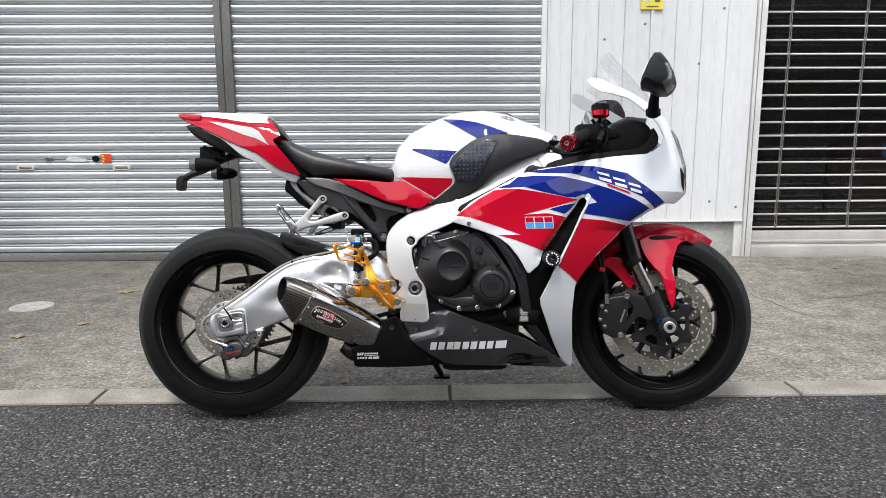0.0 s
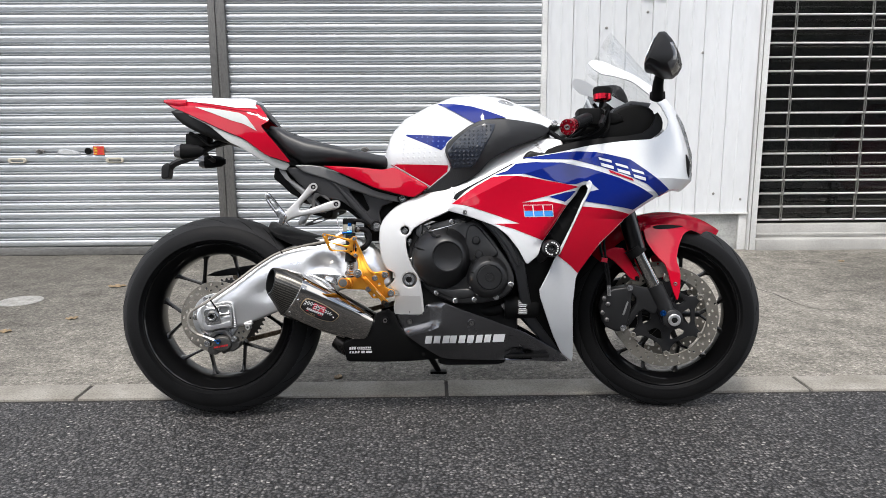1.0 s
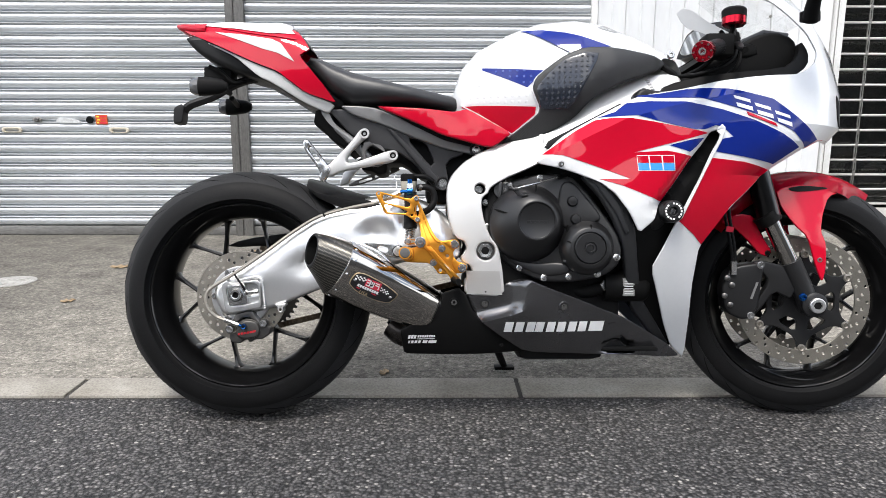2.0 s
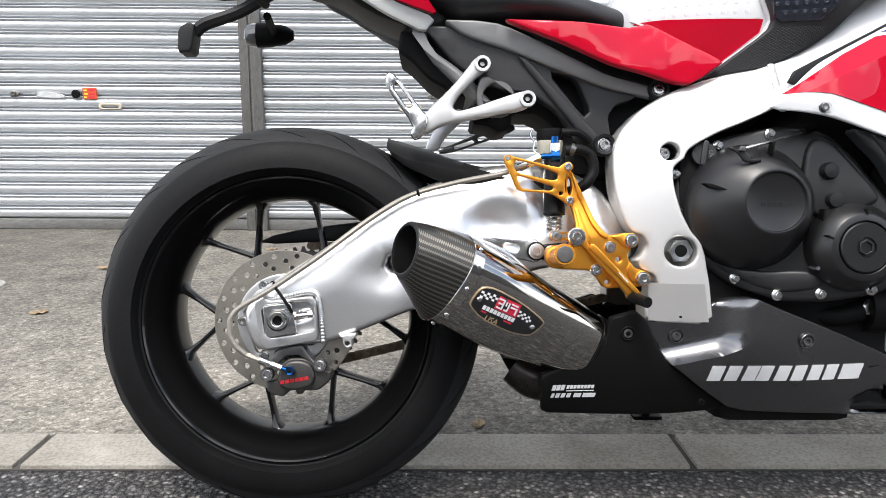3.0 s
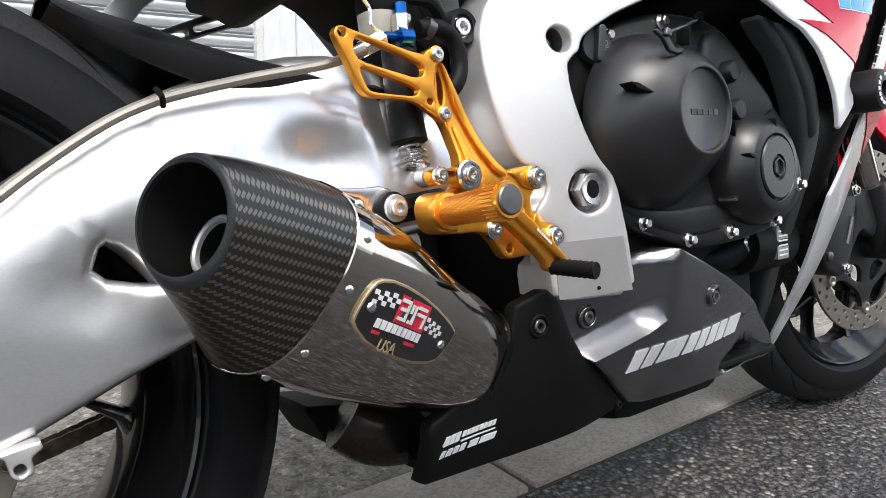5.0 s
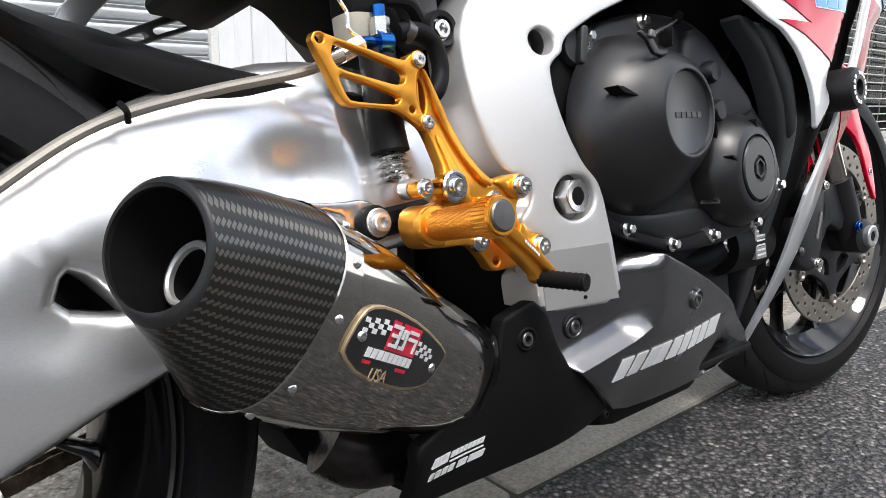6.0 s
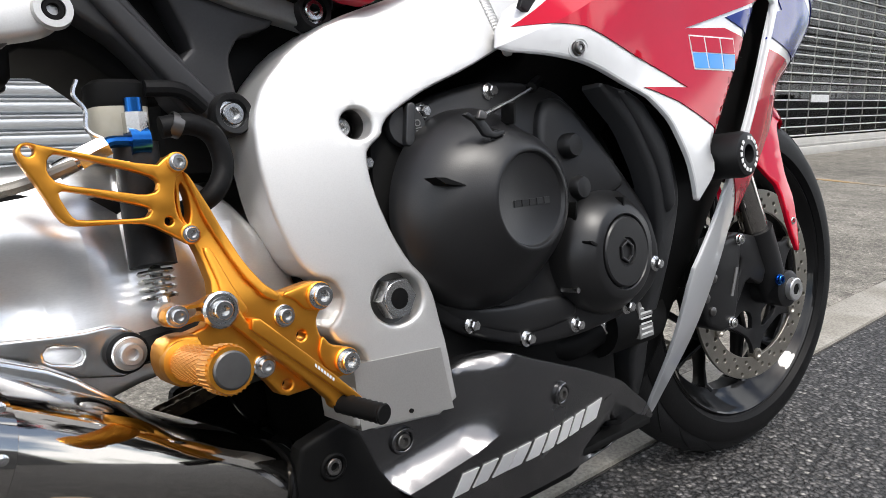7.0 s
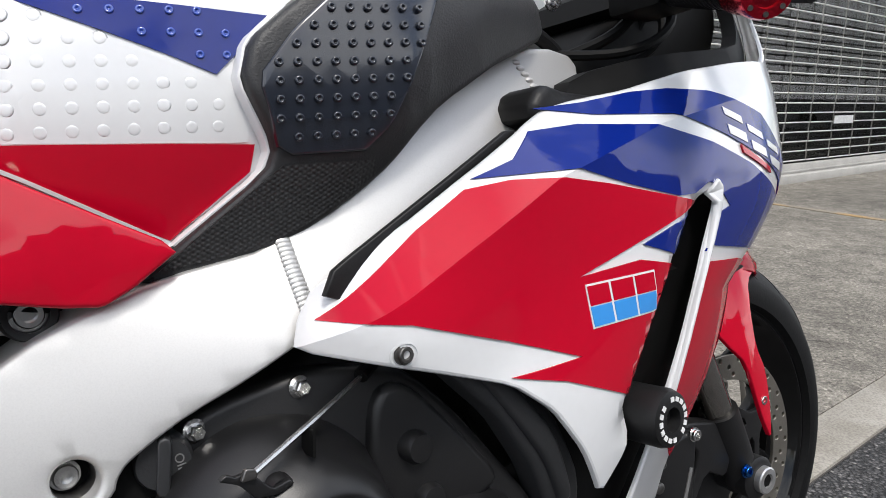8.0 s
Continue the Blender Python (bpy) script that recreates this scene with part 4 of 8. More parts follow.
# body surfaces
def nose_tip(w):
    return along(w, (0.60, 0.68, 0.72, 0.80, 0.887, 0.942, 0.996, 1.045, 1.12), (1.30, 1.45, 1.492, 1.494, 1.472, 1.452, 1.430, 1.40, 1.34))


fair_sheet = surface([(0.705, 0.630, -0.172), (0.718, 0.6236, -0.186), (0.740, 0.634, -0.220), (0.7555, 0.650, -0.232), (0.766, 0.6225, -0.237), (0.80, 0.66, -0.240), (0.8425, 0.591, -0.2415), (0.853, 0.574, -0.246), (0.9137, 0.592, -0.247), (0.926, 0.478, -0.241), (0.927, 0.656, -0.2435), (0.910, 0.724, -0.246), (1.0016, 0.62, -0.2485), (1.105, 0.71, -0.250), (1.1536, 0.686, -0.249), (1.05, 0.50, -0.230),
                      (1.10, 0.15, -0.048), (0.982, 0.382, -0.202), (1.04, 0.27, -0.135), (1.09, 0.44, -0.200), (1.26, 0.62, -0.248), (0.86, 0.76, -0.245), (0.966, 0.785, -0.243), (1.054, 0.765, -0.242), (1.13, 0.815, -0.238), (1.31, 0.83, -0.232), (1.30, 0.70, -0.250), (1.30, 1.0, -0.190), (1.18, 1.11, -0.145)])
CREASE_U, CREASE_W = (0.70, 0.7555, 0.910, 1.054, 1.16, 1.30), (0.624, 0.650, 0.7243, 0.764, 0.782, 0.80)


def fair_v(u, w):
    v = fair_sheet(u, w)
    # a crease runs up along the side: above it the panel turns in as a sloping facet
    d = w - along(u, CREASE_U, CREASE_W)
    v += along(u, (0.70, 0.75, 0.80, 1.0, 1.12, 1.26), (1.3, 1.1, 0.82, 0.90, 0.50, 0.0)) * min(0.05, max(0.0, d))
    # the panel edge curls in at the side duct
    e = (w - 0.605) * 0.577 - (u - 1.04) * 0.817
    if -0.012 < e < 0.03:
        v += 0.018 * (1 - max(0.0, e) / 0.03) ** 2 * step(w, 0.50, 0.54) * (1 - step(w, 0.68, 0.71))
    tip = nose_tip(w)
    s = min(0.9999, max(0.0, (u - 1.02) / max(0.05, tip - 1.02)))
    return v * (1 - s ** 2.6) ** (1 / 2.6)


def tail_top(u):
    return along(u, (-0.17, -0.1, 0.0, 0.10, 0.14, 0.175, 0.20), (0.992, 0.998, 0.992, 0.984, 0.970, 0.950, 0.93))


def tail_v(u, w):
    hw = along(u, (-0.17, -0.10, 0.0, 0.10, 0.18, 0.25, 0.34), (0.040, 0.065, 0.092, 0.112, 0.122, 0.118, 0.10))
    s = min(0.999, max(0.0, (w - 0.86) / (tail_top(u) - 0.86)))
    return -hw * (1 - s ** 3.2) ** (1 / 3.2) * (1 - 0.35 * step(0.86 - w, 0.0, 0.2))


TANK_U = (0.520, 0.532, 0.545, 0.586, 0.666, 0.737, 0.825, 0.896, 1.002, 1.075, 1.10)
TANK_TOP = (0.800, 0.842, 0.880, 0.926, 0.968, 0.994, 1.000, 0.988, 0.946, 0.910, 0.86)
TANK_HALF = (0.050, 0.076, 0.090, 0.118, 0.143, 0.156, 0.178, 0.178, 0.152, 0.115, 0.09)


def tank_v(u, w):
    top, hw = along(u, TANK_U, TANK_TOP), along(u, TANK_U, TANK_HALF)
    s = min(0.999, max(0.0, (w - 0.80) / max(0.02, top - 0.80)))
    low = step(0.80 - w, 0.0, 0.13) * 0.03
    return -hw * (1 - s ** 2.5) ** (1 / 2.5) + low


COVER_U, COVER_W = (0.69, 0.725, 0.761, 0.792, 0.814, 0.832, 0.857, 0.914, 0.955, 1.012, 1.035), (0.684, 0.693, 0.710, 0.728, 0.745, 0.766, 0.788, 0.8175, 0.832, 0.853, 0.877)


def tank_bm():
    rings = []
    for i in range(71):
        u = 0.520 + (1.098 - 0.520) * i / 70
        top = along(u, TANK_U, TANK_TOP)
        # ahead of the knee the shell ends behind the side cover
        base = 0.70 if u < 0.71 else min(top - 0.02, along(u, COVER_U, COVER_W) + 0.016)
        right = []
        for k in range(31):
            q = k / 30
            w = base + (top - base) * math.sin(math.pi / 2 * q)
            right.append((u, tank_v(u, w) if k < 30 else 0.0, w))
        rings.append(right + [(a, -b, c) for a, b, c in right[:-1][::-1]])
    return loft_bm(rings)

# tank, pad, seat, tail
tank = finish(tank_bm(), "fuel_tank", WHITE, bike, "white fuel tank with blue and red graphics")
decal("blue_flash", [(0.578, 0.866), (0.736, 0.851), (0.728, 0.838), (0.712, 0.825), (0.698, 0.812)], tank_v, BLUE, tank, "blue flash", both=True)
decal("blue_flash", [(0.690, 0.962), (0.74, 0.956), (0.79, 0.945), (0.852, 0.922), (0.893, 0.905), (0.845, 0.902), (0.799, 0.889)], tank_v, BLUE, tank, "blue flash", off=0.0050, cell=0.008, both=True)
decal("red_patch", [(0.545, 0.7755), (0.719, 0.7660), (0.716, 0.748), (0.665, 0.7070), (0.545, 0.7735)], tank_v, RED, tank, "red lower corner", off=0.0022, cell=0.008, both=True)
decal("white_edge", [(0.540, 0.7790), (0.545, 0.7790), (0.667, 0.705), (0.665, 0.7035)], tank_v, WHITE, tank, off=0.003, cell=0.008, both=True)
finish(lathe_bm([(0.031, 0.0), (0.031, 0.004), (0.026, 0.008), (0, 0.007)], (0, 0, 0), 28, "w"), "filler_cap", DARK_STEEL, tank, "dark metal filler cap").matrix_local = pose(0.90, 0, 0.985, 0, 14, 0)
plate("tank_emblem", soften([(0.868, 0.962), (0.885, 0.972), (0.915, 0.963), (0.925, 0.952), (0.90, 0.950)], 1), -0.002, 0.004, STEEL, tank, "small dark metal emblem", vf=tank_v)
socket_bolt("tank_bolt", (1.043, -0.135, 0.893), 0.008, STEEL, tank)


def tank_low_v(u, w):
    # the lower edge turns in above the frame beam
    e = w - along(u, COVER_U, COVER_W)
    return tank_v(u, w) - 0.014 + 0.012 * (1 - step(e, 0.0, 0.05)) * step(u, 0.74, 0.82)


pad_cover = plate("tank_side_cover", soften([(0.708, 0.806), (0.716, 0.832), (0.745, 0.856), (0.785, 0.884), (0.83, 0.900), (0.90, 0.900), (0.99, 0.890), (1.035, 0.877), (1.012, 0.853), (0.955, 0.832), (0.914, 0.8175), (0.857, 0.788), (0.832, 0.766), (0.814, 0.745), (0.792, 0.728), (0.761, 0.710), (0.725, 0.693), (0.69, 0.684), (0.636, 0.680), (0.665, 0.703), (0.722, 0.747), (0.727, 0.763)], 1, 0.2), -0.006, 0.02, PAD_BLACK, bike, "black plastic tank side cover", both=True, vf=tank_low_v, cell=0.02, bevel=0.005)
plate("cover_trim", soften([(0.706, 0.806), (0.714, 0.8325), (0.7435, 0.8575), (0.7455, 0.8560), (0.745, 0.855), (0.717, 0.831), (0.709, 0.806), (0.728, 0.763), (0.723, 0.746), (0.665, 0.702), (0.662, 0.7035), (0.7195, 0.747), (0.7245, 0.7625)], 1, 0.12), -0.010, 0.01, WHITE, tank, "white raised edge", vf=tank_v, cell=0.02, bevel=0.002, steps=2)
plate("honeycomb_patch", [(0.652, 0.6880), (0.722, 0.6965), (0.770, 0.7190), (0.800, 0.7400), (0.797, 0.750), (0.730, 0.750), (0.722, 0.7435), (0.672, 0.705)], -0.0072, -0.002, HONEYCOMB, pad_cover, "honeycomb grip area", vf=tank_low_v, cell=0.02)
grip_pad = plate("grip_pad", soften([(0.716, 0.807), (0.742, 0.838), (0.782, 0.872), (0.83, 0.886), (0.862, 0.882), (0.796, 0.756), (0.728, 0.756)], 1, 0.12), -0.009, 0.0, GEL_PAD, bike, "black studded gel tank pad", vf=tank_low_v, cell=0.02, bevel=0.002)


def stud_mesh(mat, r=0.0030, h=0.0024, dome=False):
    bm = lathe_bm([(r * 1.3, 0.0004), (r * 0.95, -h * 0.45), (r * 0.5, -h * 0.9), (0, -h)] if dome else [(r * 1.05, 0.001), (r, -h * 0.8), (r * 0.8, -h), (r * 0.45, -h), (r * 0.35, -h * 0.4), (0, -h * 0.4)], (0, 0, 0), 12)
    bmesh.ops.recalc_face_normals(bm, faces=bm.faces[:])
    me = bpy.data.meshes.new("stud")
    bm.to_mesh(me)
    bm.free()
    me.materials.append(mat)
    me.shade_smooth()
    return me


def inside(p, poly):
    x, y, hit = p[0], p[1], False
    for a, b in zip(poly, poly[1:] + poly[:1]):
        if (a[1] > y) != (b[1] > y) and x < (b[0] - a[0]) * (y - a[1]) / (b[1] - a[1]) + a[0]:
            hit = not hit
    return hit


def studs(poly, vf, lift, mat, parent, du=0.0124, dw=0.0120, turn=0.0, keep=0.004, **k):
    me = stud_mesh(mat, **k)
    shrunk = inset(poly if area2(poly) > 0 else poly[::-1], keep)
    cu, cw = sum(p[0] for p in poly) / len(poly), sum(p[1] for p in poly) / len(poly)
    for i in range(-14, 15):
        for j in range(-14, 15):
            x, y = i * du, j * dw + i * du * 0.06
            u, w = cu + x * math.cos(turn) - y * math.sin(turn), cw + x * math.sin(turn) + y * math.cos(turn)
            if inside((u, w), shrunk):
                ob = new("stud", me)
                # each stud stands square on the curved panel
                lean = Vector(((vf(u - 0.002, w) - vf(u + 0.002, w)) / 0.004, 1.0, (vf(u, w - 0.002) - vf(u, w + 0.002)) / 0.004))
                ob.parent = parent
                ob.matrix_local = Matrix.Translation((u, vf(u, w) - lift, w)) @ Vector((0, 1, 0)).rotation_difference(lean).to_matrix().to_4x4()


studs([(0.716, 0.807), (0.742, 0.838), (0.782, 0.872), (0.83, 0.886), (0.862, 0.882), (0.796, 0.756), (0.728, 0.756)], tank_low_v, 0.009, GEL_PAD, grip_pad, turn=radians(-3))
clear_pad = decal("clear_grip_film", soften([(0.556, 0.776), (0.60, 0.773), (0.715, 0.767), (0.716, 0.775), (0.700, 0.804), (0.693, 0.811), (0.588, 0.857), (0.575, 0.855)], 1, 0.1), tank_v, WHITE, bike, "clear studded grip film on white tank", off=0.0008, cell=0.006)
studs([(0.556, 0.776), (0.60, 0.773), (0.715, 0.767), (0.700, 0.806), (0.695, 0.812), (0.585, 0.862), (0.575, 0.855)], tank_v, 0.0008, WHITE, clear_pad, turn=radians(-4), du=0.0165, dw=0.0140, r=0.0036, h=0.00030, dome=True)
studs([(0.578, 0.866), (0.736, 0.851), (0.728, 0.838), (0.712, 0.825), (0.698, 0.812)], tank_v, 0.0012, BLUE_STUD, clear_pad, turn=radians(-4), du=0.0165, dw=0.0140, keep=0.003, r=0.0028, h=0.0012)


def seat_bm():
    us = [0.160, 0.172, 0.20, 0.226, 0.281, 0.347, 0.414, 0.481, 0.525, 0.548, 0.560]
    top = [0.885, 0.905, 0.898, 0.885, 0.864, 0.846, 0.829, 0.816, 0.808, 0.798, 0.784]
    low = [0.875, 0.862, 0.835, 0.805, 0.772, 0.776, 0.774, 0.766, 0.762, 0.768, 0.778]
    half = [0.07, 0.082, 0.10, 0.108, 0.120, 0.128, 0.125, 0.105, 0.082, 0.060, 0.03]
    rings = []
    for u in np.linspace(us[0], us[-1], 34):
        t, b, h = along(u, us, top), along(u, us, low), along(u, us, half)
        rings.append([(u, p.y, p.z) for p in oval((u, 0, (t + b) / 2), (0, 1, 0), h, (0, 0, 1), max(0.003, (t - b) / 2), 3.0, 30)])
    return loft_bm(rings)


seat = finish(seat_bm(), "seat", SEAT_VINYL, bike, "black vinyl rider seat")
side = plate("side_panel", soften([(0.337, 0.771), (0.391, 0.767), (0.457, 0.762), (0.522, 0.756), (0.558, 0.764), (0.661, 0.703), (0.632, 0.681), (0.615, 0.672), (0.593, 0.675), (0.501, 0.699), (0.424, 0.734)], 1, 0.1), -0.005, 0.01, RED, bike, "glossy red side panel below the seat", both=True, cell=0.02, bevel=0.003,
             vf=surface([(0.34, 0.77, -0.120), (0.45, 0.76, -0.138), (0.56, 0.76, -0.125), (0.45, 0.715, -0.136), (0.55, 0.70, -0.140), (0.65, 0.70, -0.148), (0.60, 0.675, -0.132)]))

# plain backing plates added to stop the view through below the seat
plate("side_backing", soften([(0.36, 0.765), (0.43, 0.725), (0.50, 0.692), (0.60, 0.668), (0.60, 0.72), (0.52, 0.76)], 1, 0.1), -0.108, -0.098, MATTE_BLACK, bike, "black plate added behind the side panel to close a gap", both=True, bevel=0.003)

tail = plate("tail_cowl", soften([(-0.163, 0.989), (-0.12, 0.990), (0.0, 0.986), (0.10, 0.977), (0.14, 0.962), (0.165, 0.93), (0.178, 0.908), (0.1521, 0.8925), (0.205, 0.829), (0.2410, 0.7810), (0.1684, 0.8038), (0.1003, 0.8557), (0.0321, 0.8835), (-0.0784, 0.9371), (-0.1420, 0.9656)], 1, 0.1), -0.003, 0.006, RED, bike, "red pointed tail cowl with white bands", both=True, vf=tail_v, cell=0.012)
white_top = [(-0.1271, 0.9907), (-0.0239, 0.990), (0.09, 0.981), (0.125, 0.966), (0.1397, 0.9482), (0.0749, 0.9510), (-0.0155, 0.9687), (-0.0928, 0.9802)]


def seat_cowl_bm():
    rings = []
    for u in np.linspace(-0.125, 0.128, 26):
        t = tail_top(u) + 0.004 - 0.006 * step(-u, 0.05, 0.12)
        h = along(u, (-0.16, -0.1, 0.0, 0.1, 0.15), (0.020, 0.036, 0.064, 0.078, 0.080))
        rings.append([(u, p.y, p.z) for p in oval((u, 0, t - 0.022), (0, 1, 0), h, (0, 0, 1), 0.022 + 0.006 * step(u, 0, 0.14), 2.6, 24)])
    return loft_bm(rings)


finish(loft_bm([oval((u, 0, w), (0, 1, 0), h, (0, 0, 1), t, 2.4, 20) for u, w, h, t in ((-0.178, 0.990, 0.012, 0.003), (-0.170, 0.986, 0.030, 0.008), (-0.150, 0.980, 0.044, 0.014), (-0.12, 0.974, 0.056, 0.019), (-0.09, 0.972, 0.064, 0.020))]), "tail_tip", RED, tail, "pointed red tip")
finish(seat_cowl_bm(), "seat_cowl", WHITE, bike, "white single seat cowl")
decal("white_band", white_top, tail_v, WHITE, tail, "white band", off=0.005, cell=0.01, both=True)
decal("white_stripe", [(-0.0637, 0.9609), (0.0073, 0.9505), (0.0844, 0.9348), (0.1075, 0.923), (0.1418, 0.8771), (0.0994, 0.8997), (0.0609, 0.9116), (0.0071, 0.9335)], tail_v, PEARL_GREY, tail, "thin silver stripe", off=0.0045, cell=0.012, both=True)
decal("red_line", [(-0.05, 0.9705), (0.03, 0.955), (0.11, 0.941), (0.145, 0.935), (0.145, 0.932), (0.11, 0.938), (0.03, 0.952)], tail_v, RED, tail, off=0.0055, cell=0.012)
finish(loft_bm([oval((u, 0, w), (0, 1, 0), h, (-0.5, 0, 0.86), t, 2.6, 20) for u, w, h, t in ((0.108, 0.962, 0.06, 0.016), (0.128, 0.958, 0.078, 0.028), (0.150, 0.945, 0.082, 0.033), (0.168, 0.928, 0.076, 0.028), (0.182, 0.912, 0.06, 0.012))]), "back_stop", SEAT_VINYL, bike, "black padded back stop")
plate("undertail_panel", soften([(-0.1420, 0.9631), (-0.0784, 0.9354), (0.0321, 0.8818), (0.1003, 0.8540), (0.1684, 0.8029), (0.2368, 0.7793), (0.2194, 0.7578), (0.1596, 0.7840), (0.0829, 0.8317), (0.0489, 0.8473), (-0.0147, 0.9009), (-0.0954, 0.9398)], 1, 0.15), 0.004, 0.014, PEARL_GREY, bike, "pale grey undertail panel", both=True, vf=tail_v, cell=0.02, bevel=0.002)
plate("exhaust_shield", soften([(0.196, 0.785), (0.213, 0.758), (0.230, 0.736), (0.281, 0.702), (0.303, 0.680), (0.331, 0.650), (0.300, 0.650), (0.262, 0.690), (0.225, 0.725)], 1), -0.085, 0.085, GREY_COVER, bike, "grey undertail tray", bevel=0.01)
plate("undertail", soften([(-0.145, 0.955), (-0.126, 0.928), (-0.099, 0.905), (-0.055, 0.882), (0.0, 0.860), (0.07, 0.842), (0.13, 0.80), (0.20, 0.775), (0.26, 0.77), (0.26, 0.83), (0.15, 0.90), (0.05, 0.93), (-0.05, 0.955)], 1), -0.062, 0.062, BLACK_PLASTIC, bike, "black undertail", bevel=0.012)

# fairing
CREASE = [((a, 0, b), (b - d, 0, c - a)) for a, b, c, d in zip(CREASE_U[:-1], CREASE_W, CREASE_U[1:], CREASE_W[1:])]
mid_out = [(0.722, 0.648), (0.735, 0.667), (0.765, 0.6850), (0.80, 0.7055), (0.842, 0.7285), (0.893, 0.7550), (0.920, 0.7690), (0.950, 0.7820), (0.985, 0.789), (1.045, 0.797), (1.13, 0.815), (1.22, 0.826), (1.314, 0.834), (1.342, 0.845), (1.372, 0.868), (1.384, 0.895), (1.36, 0.94), (1.320, 0.975), (1.272, 1.012), (1.215, 1.030), (1.184, 1.036), (1.158, 1.056), (1.146, 1.073), (1.160, 1.086), (1.190, 1.081),
           (1.235, 1.056), (1.284, 1.034), (1.357, 0.990), (1.410, 0.945), (1.452, 0.90), (1.474, 0.86), (1.487, 0.80), (1.490, 0.725), (1.470, 0.700), (1.435, 0.684), (1.385, 0.684), (1.335, 0.662), (1.262, 0.618), (1.16, 0.528), (1.094, 0.437), (1.090, 0.339), (1.113, 0.150), (1.07, 0.185), (1.035, 0.250), (0.980, 0.386), (1.005, 0.44), (1.028, 0.494), (1.075, 0.590), (1.100, 0.648), (1.124, 0.690), (1.116, 0.700), (1.10, 0.695), (1.088, 0.672), (1.056, 0.634), (1.022, 0.580), (0.988, 0.533), (0.974, 0.495), (0.942, 0.468), (0.916, 0.515), (0.885, 0.555), (0.85, 0.582), (0.785, 0.606), (0.715, 0.629)]
fairing = plate("fairing", soften(mid_out, 1, 0.12), 0.0, 0.005, WHITE, bike, "white full fairing with red and blue graphics", both=True, vf=fair_v, cell=0.010, bevel=0.0025, steps=2, cuts=CREASE, angle=11)
LIV = dict(both=True, angle=11, cell=0.010, cuts=CREASE, off=0.0014)
decal("red_field", [(0.727, 0.648), (0.799, 0.699), (0.842, 0.723), (0.876, 0.727), (0.918, 0.725), (0.970, 0.717), (1.040, 0.703), (1.094, 0.692), (1.04, 0.677), (0.927, 0.648), (1.0, 0.652), (1.058, 0.640), (1.021, 0.582), (0.990, 0.538), (0.945, 0.556), (0.900, 0.574), (0.849, 0.588), (0.920, 0.588), (0.850, 0.614), (0.77, 0.641)], fair_v, RED, fairing, "red field", **LIV)
decal("blue_band", [(0.850, 0.730), (0.888, 0.742), (0.915, 0.763), (0.965, 0.767), (1.045, 0.763), (1.124, 0.745), (1.20, 0.722), (1.27, 0.694), (1.325, 0.667), (1.262, 0.627), (1.18, 0.640), (1.112, 0.650), (1.100, 0.646), (1.122, 0.678), (1.150, 0.684), (1.125, 0.706), (1.108, 0.709), (1.085, 0.700), (1.06, 0.700), (0.994, 0.715), (0.935, 0.731)], fair_v, BLUE, fairing, "blue band", **LIV)
decal("blue_band", [(0.935, 0.782), (0.99, 0.7865), (1.045, 0.7945), (1.09, 0.797), (1.143, 0.794), (1.246, 0.772), (1.30, 0.738), (1.378, 0.687), (1.345, 0.668), (1.30, 0.700), (1.23, 0.728), (1.15, 0.752), (1.075, 0.772), (0.99, 0.775)], fair_v, BLUE, fairing, "blue band", **LIV)
decal("red_field", [(1.102, 0.636), (1.18, 0.629), (1.255, 0.614), (1.160, 0.531), (1.097, 0.441), (1.075, 0.463), (1.034, 0.494), (1.07, 0.568)], fair_v, RED, fairing, "red field", **LIV)
decal("red_field", [(1.347, 0.666), (1.381, 0.686), (1.43, 0.689), (1.385, 0.687), (1.34, 0.6655)], fair_v, RED, fairing, "red field", **LIV)
decal("blue_wedge", [(1.005, 0.664), (1.05, 0.676), (1.086, 0.682), (1.068, 0.662), (1.052, 0.6495)], fair_v, BLUE, fairing, "blue wedge", **LIV)


def slanted_bar(u0, u1, w0, w1, lean):
    return [(u0, w0), (u1, w0), (u1 + lean, w1), (u0 + lean, w1)]


# race badge: plain bars, red above and light blue below, edged white
for x0, x1 in ((0.9365, 0.9605), (0.9635, 0.9895), (0.9925, 1.017)):
    decal("badge_edge", slanted_bar(x0 - 0.0014, x1 + 0.0016, 0.6064, 0.6416, -0.0035), fair_v, WHITE, fairing, "white edge", off=0.0020, cell=0.010)
    decal("badge_bar", slanted_bar(x0 - 0.0017, x1 - 0.0017, 0.6245, 0.6400, -0.002), fair_v, RED, fairing, "red bar", off=0.0026, cell=0.010)
    decal("badge_bar", slanted_bar(x0, x1, 0.6080, 0.6235, -0.002), fair_v, SKY_BLUE, fairing, "light blue bar", off=0.0026, cell=0.010)
for i in range(3):
    for a, b in ((0.0, 0.0075), (0.0165, 0.026)):
        u0, w0 = 1.150 + 0.049 * i + a * 0.35, 0.778 - 0.0165 * i - a
        decal("model_mark", [(u0, w0), (u0 + 0.038, w0 - 0.0095), (u0 + 0.040, w0 - 0.0095 - b + a), (u0 + 0.003, w0 - b + a)], fair_v, WHITE, fairing, "white plain mark", off=0.0021, cell=0.010)
decal("model_line", [(1.180, 0.741), (1.250, 0.716), (1.255, 0.709), (1.184, 0.733)], fair_v, RED, fairing, "small red mark", off=0.0021, cell=0.010)
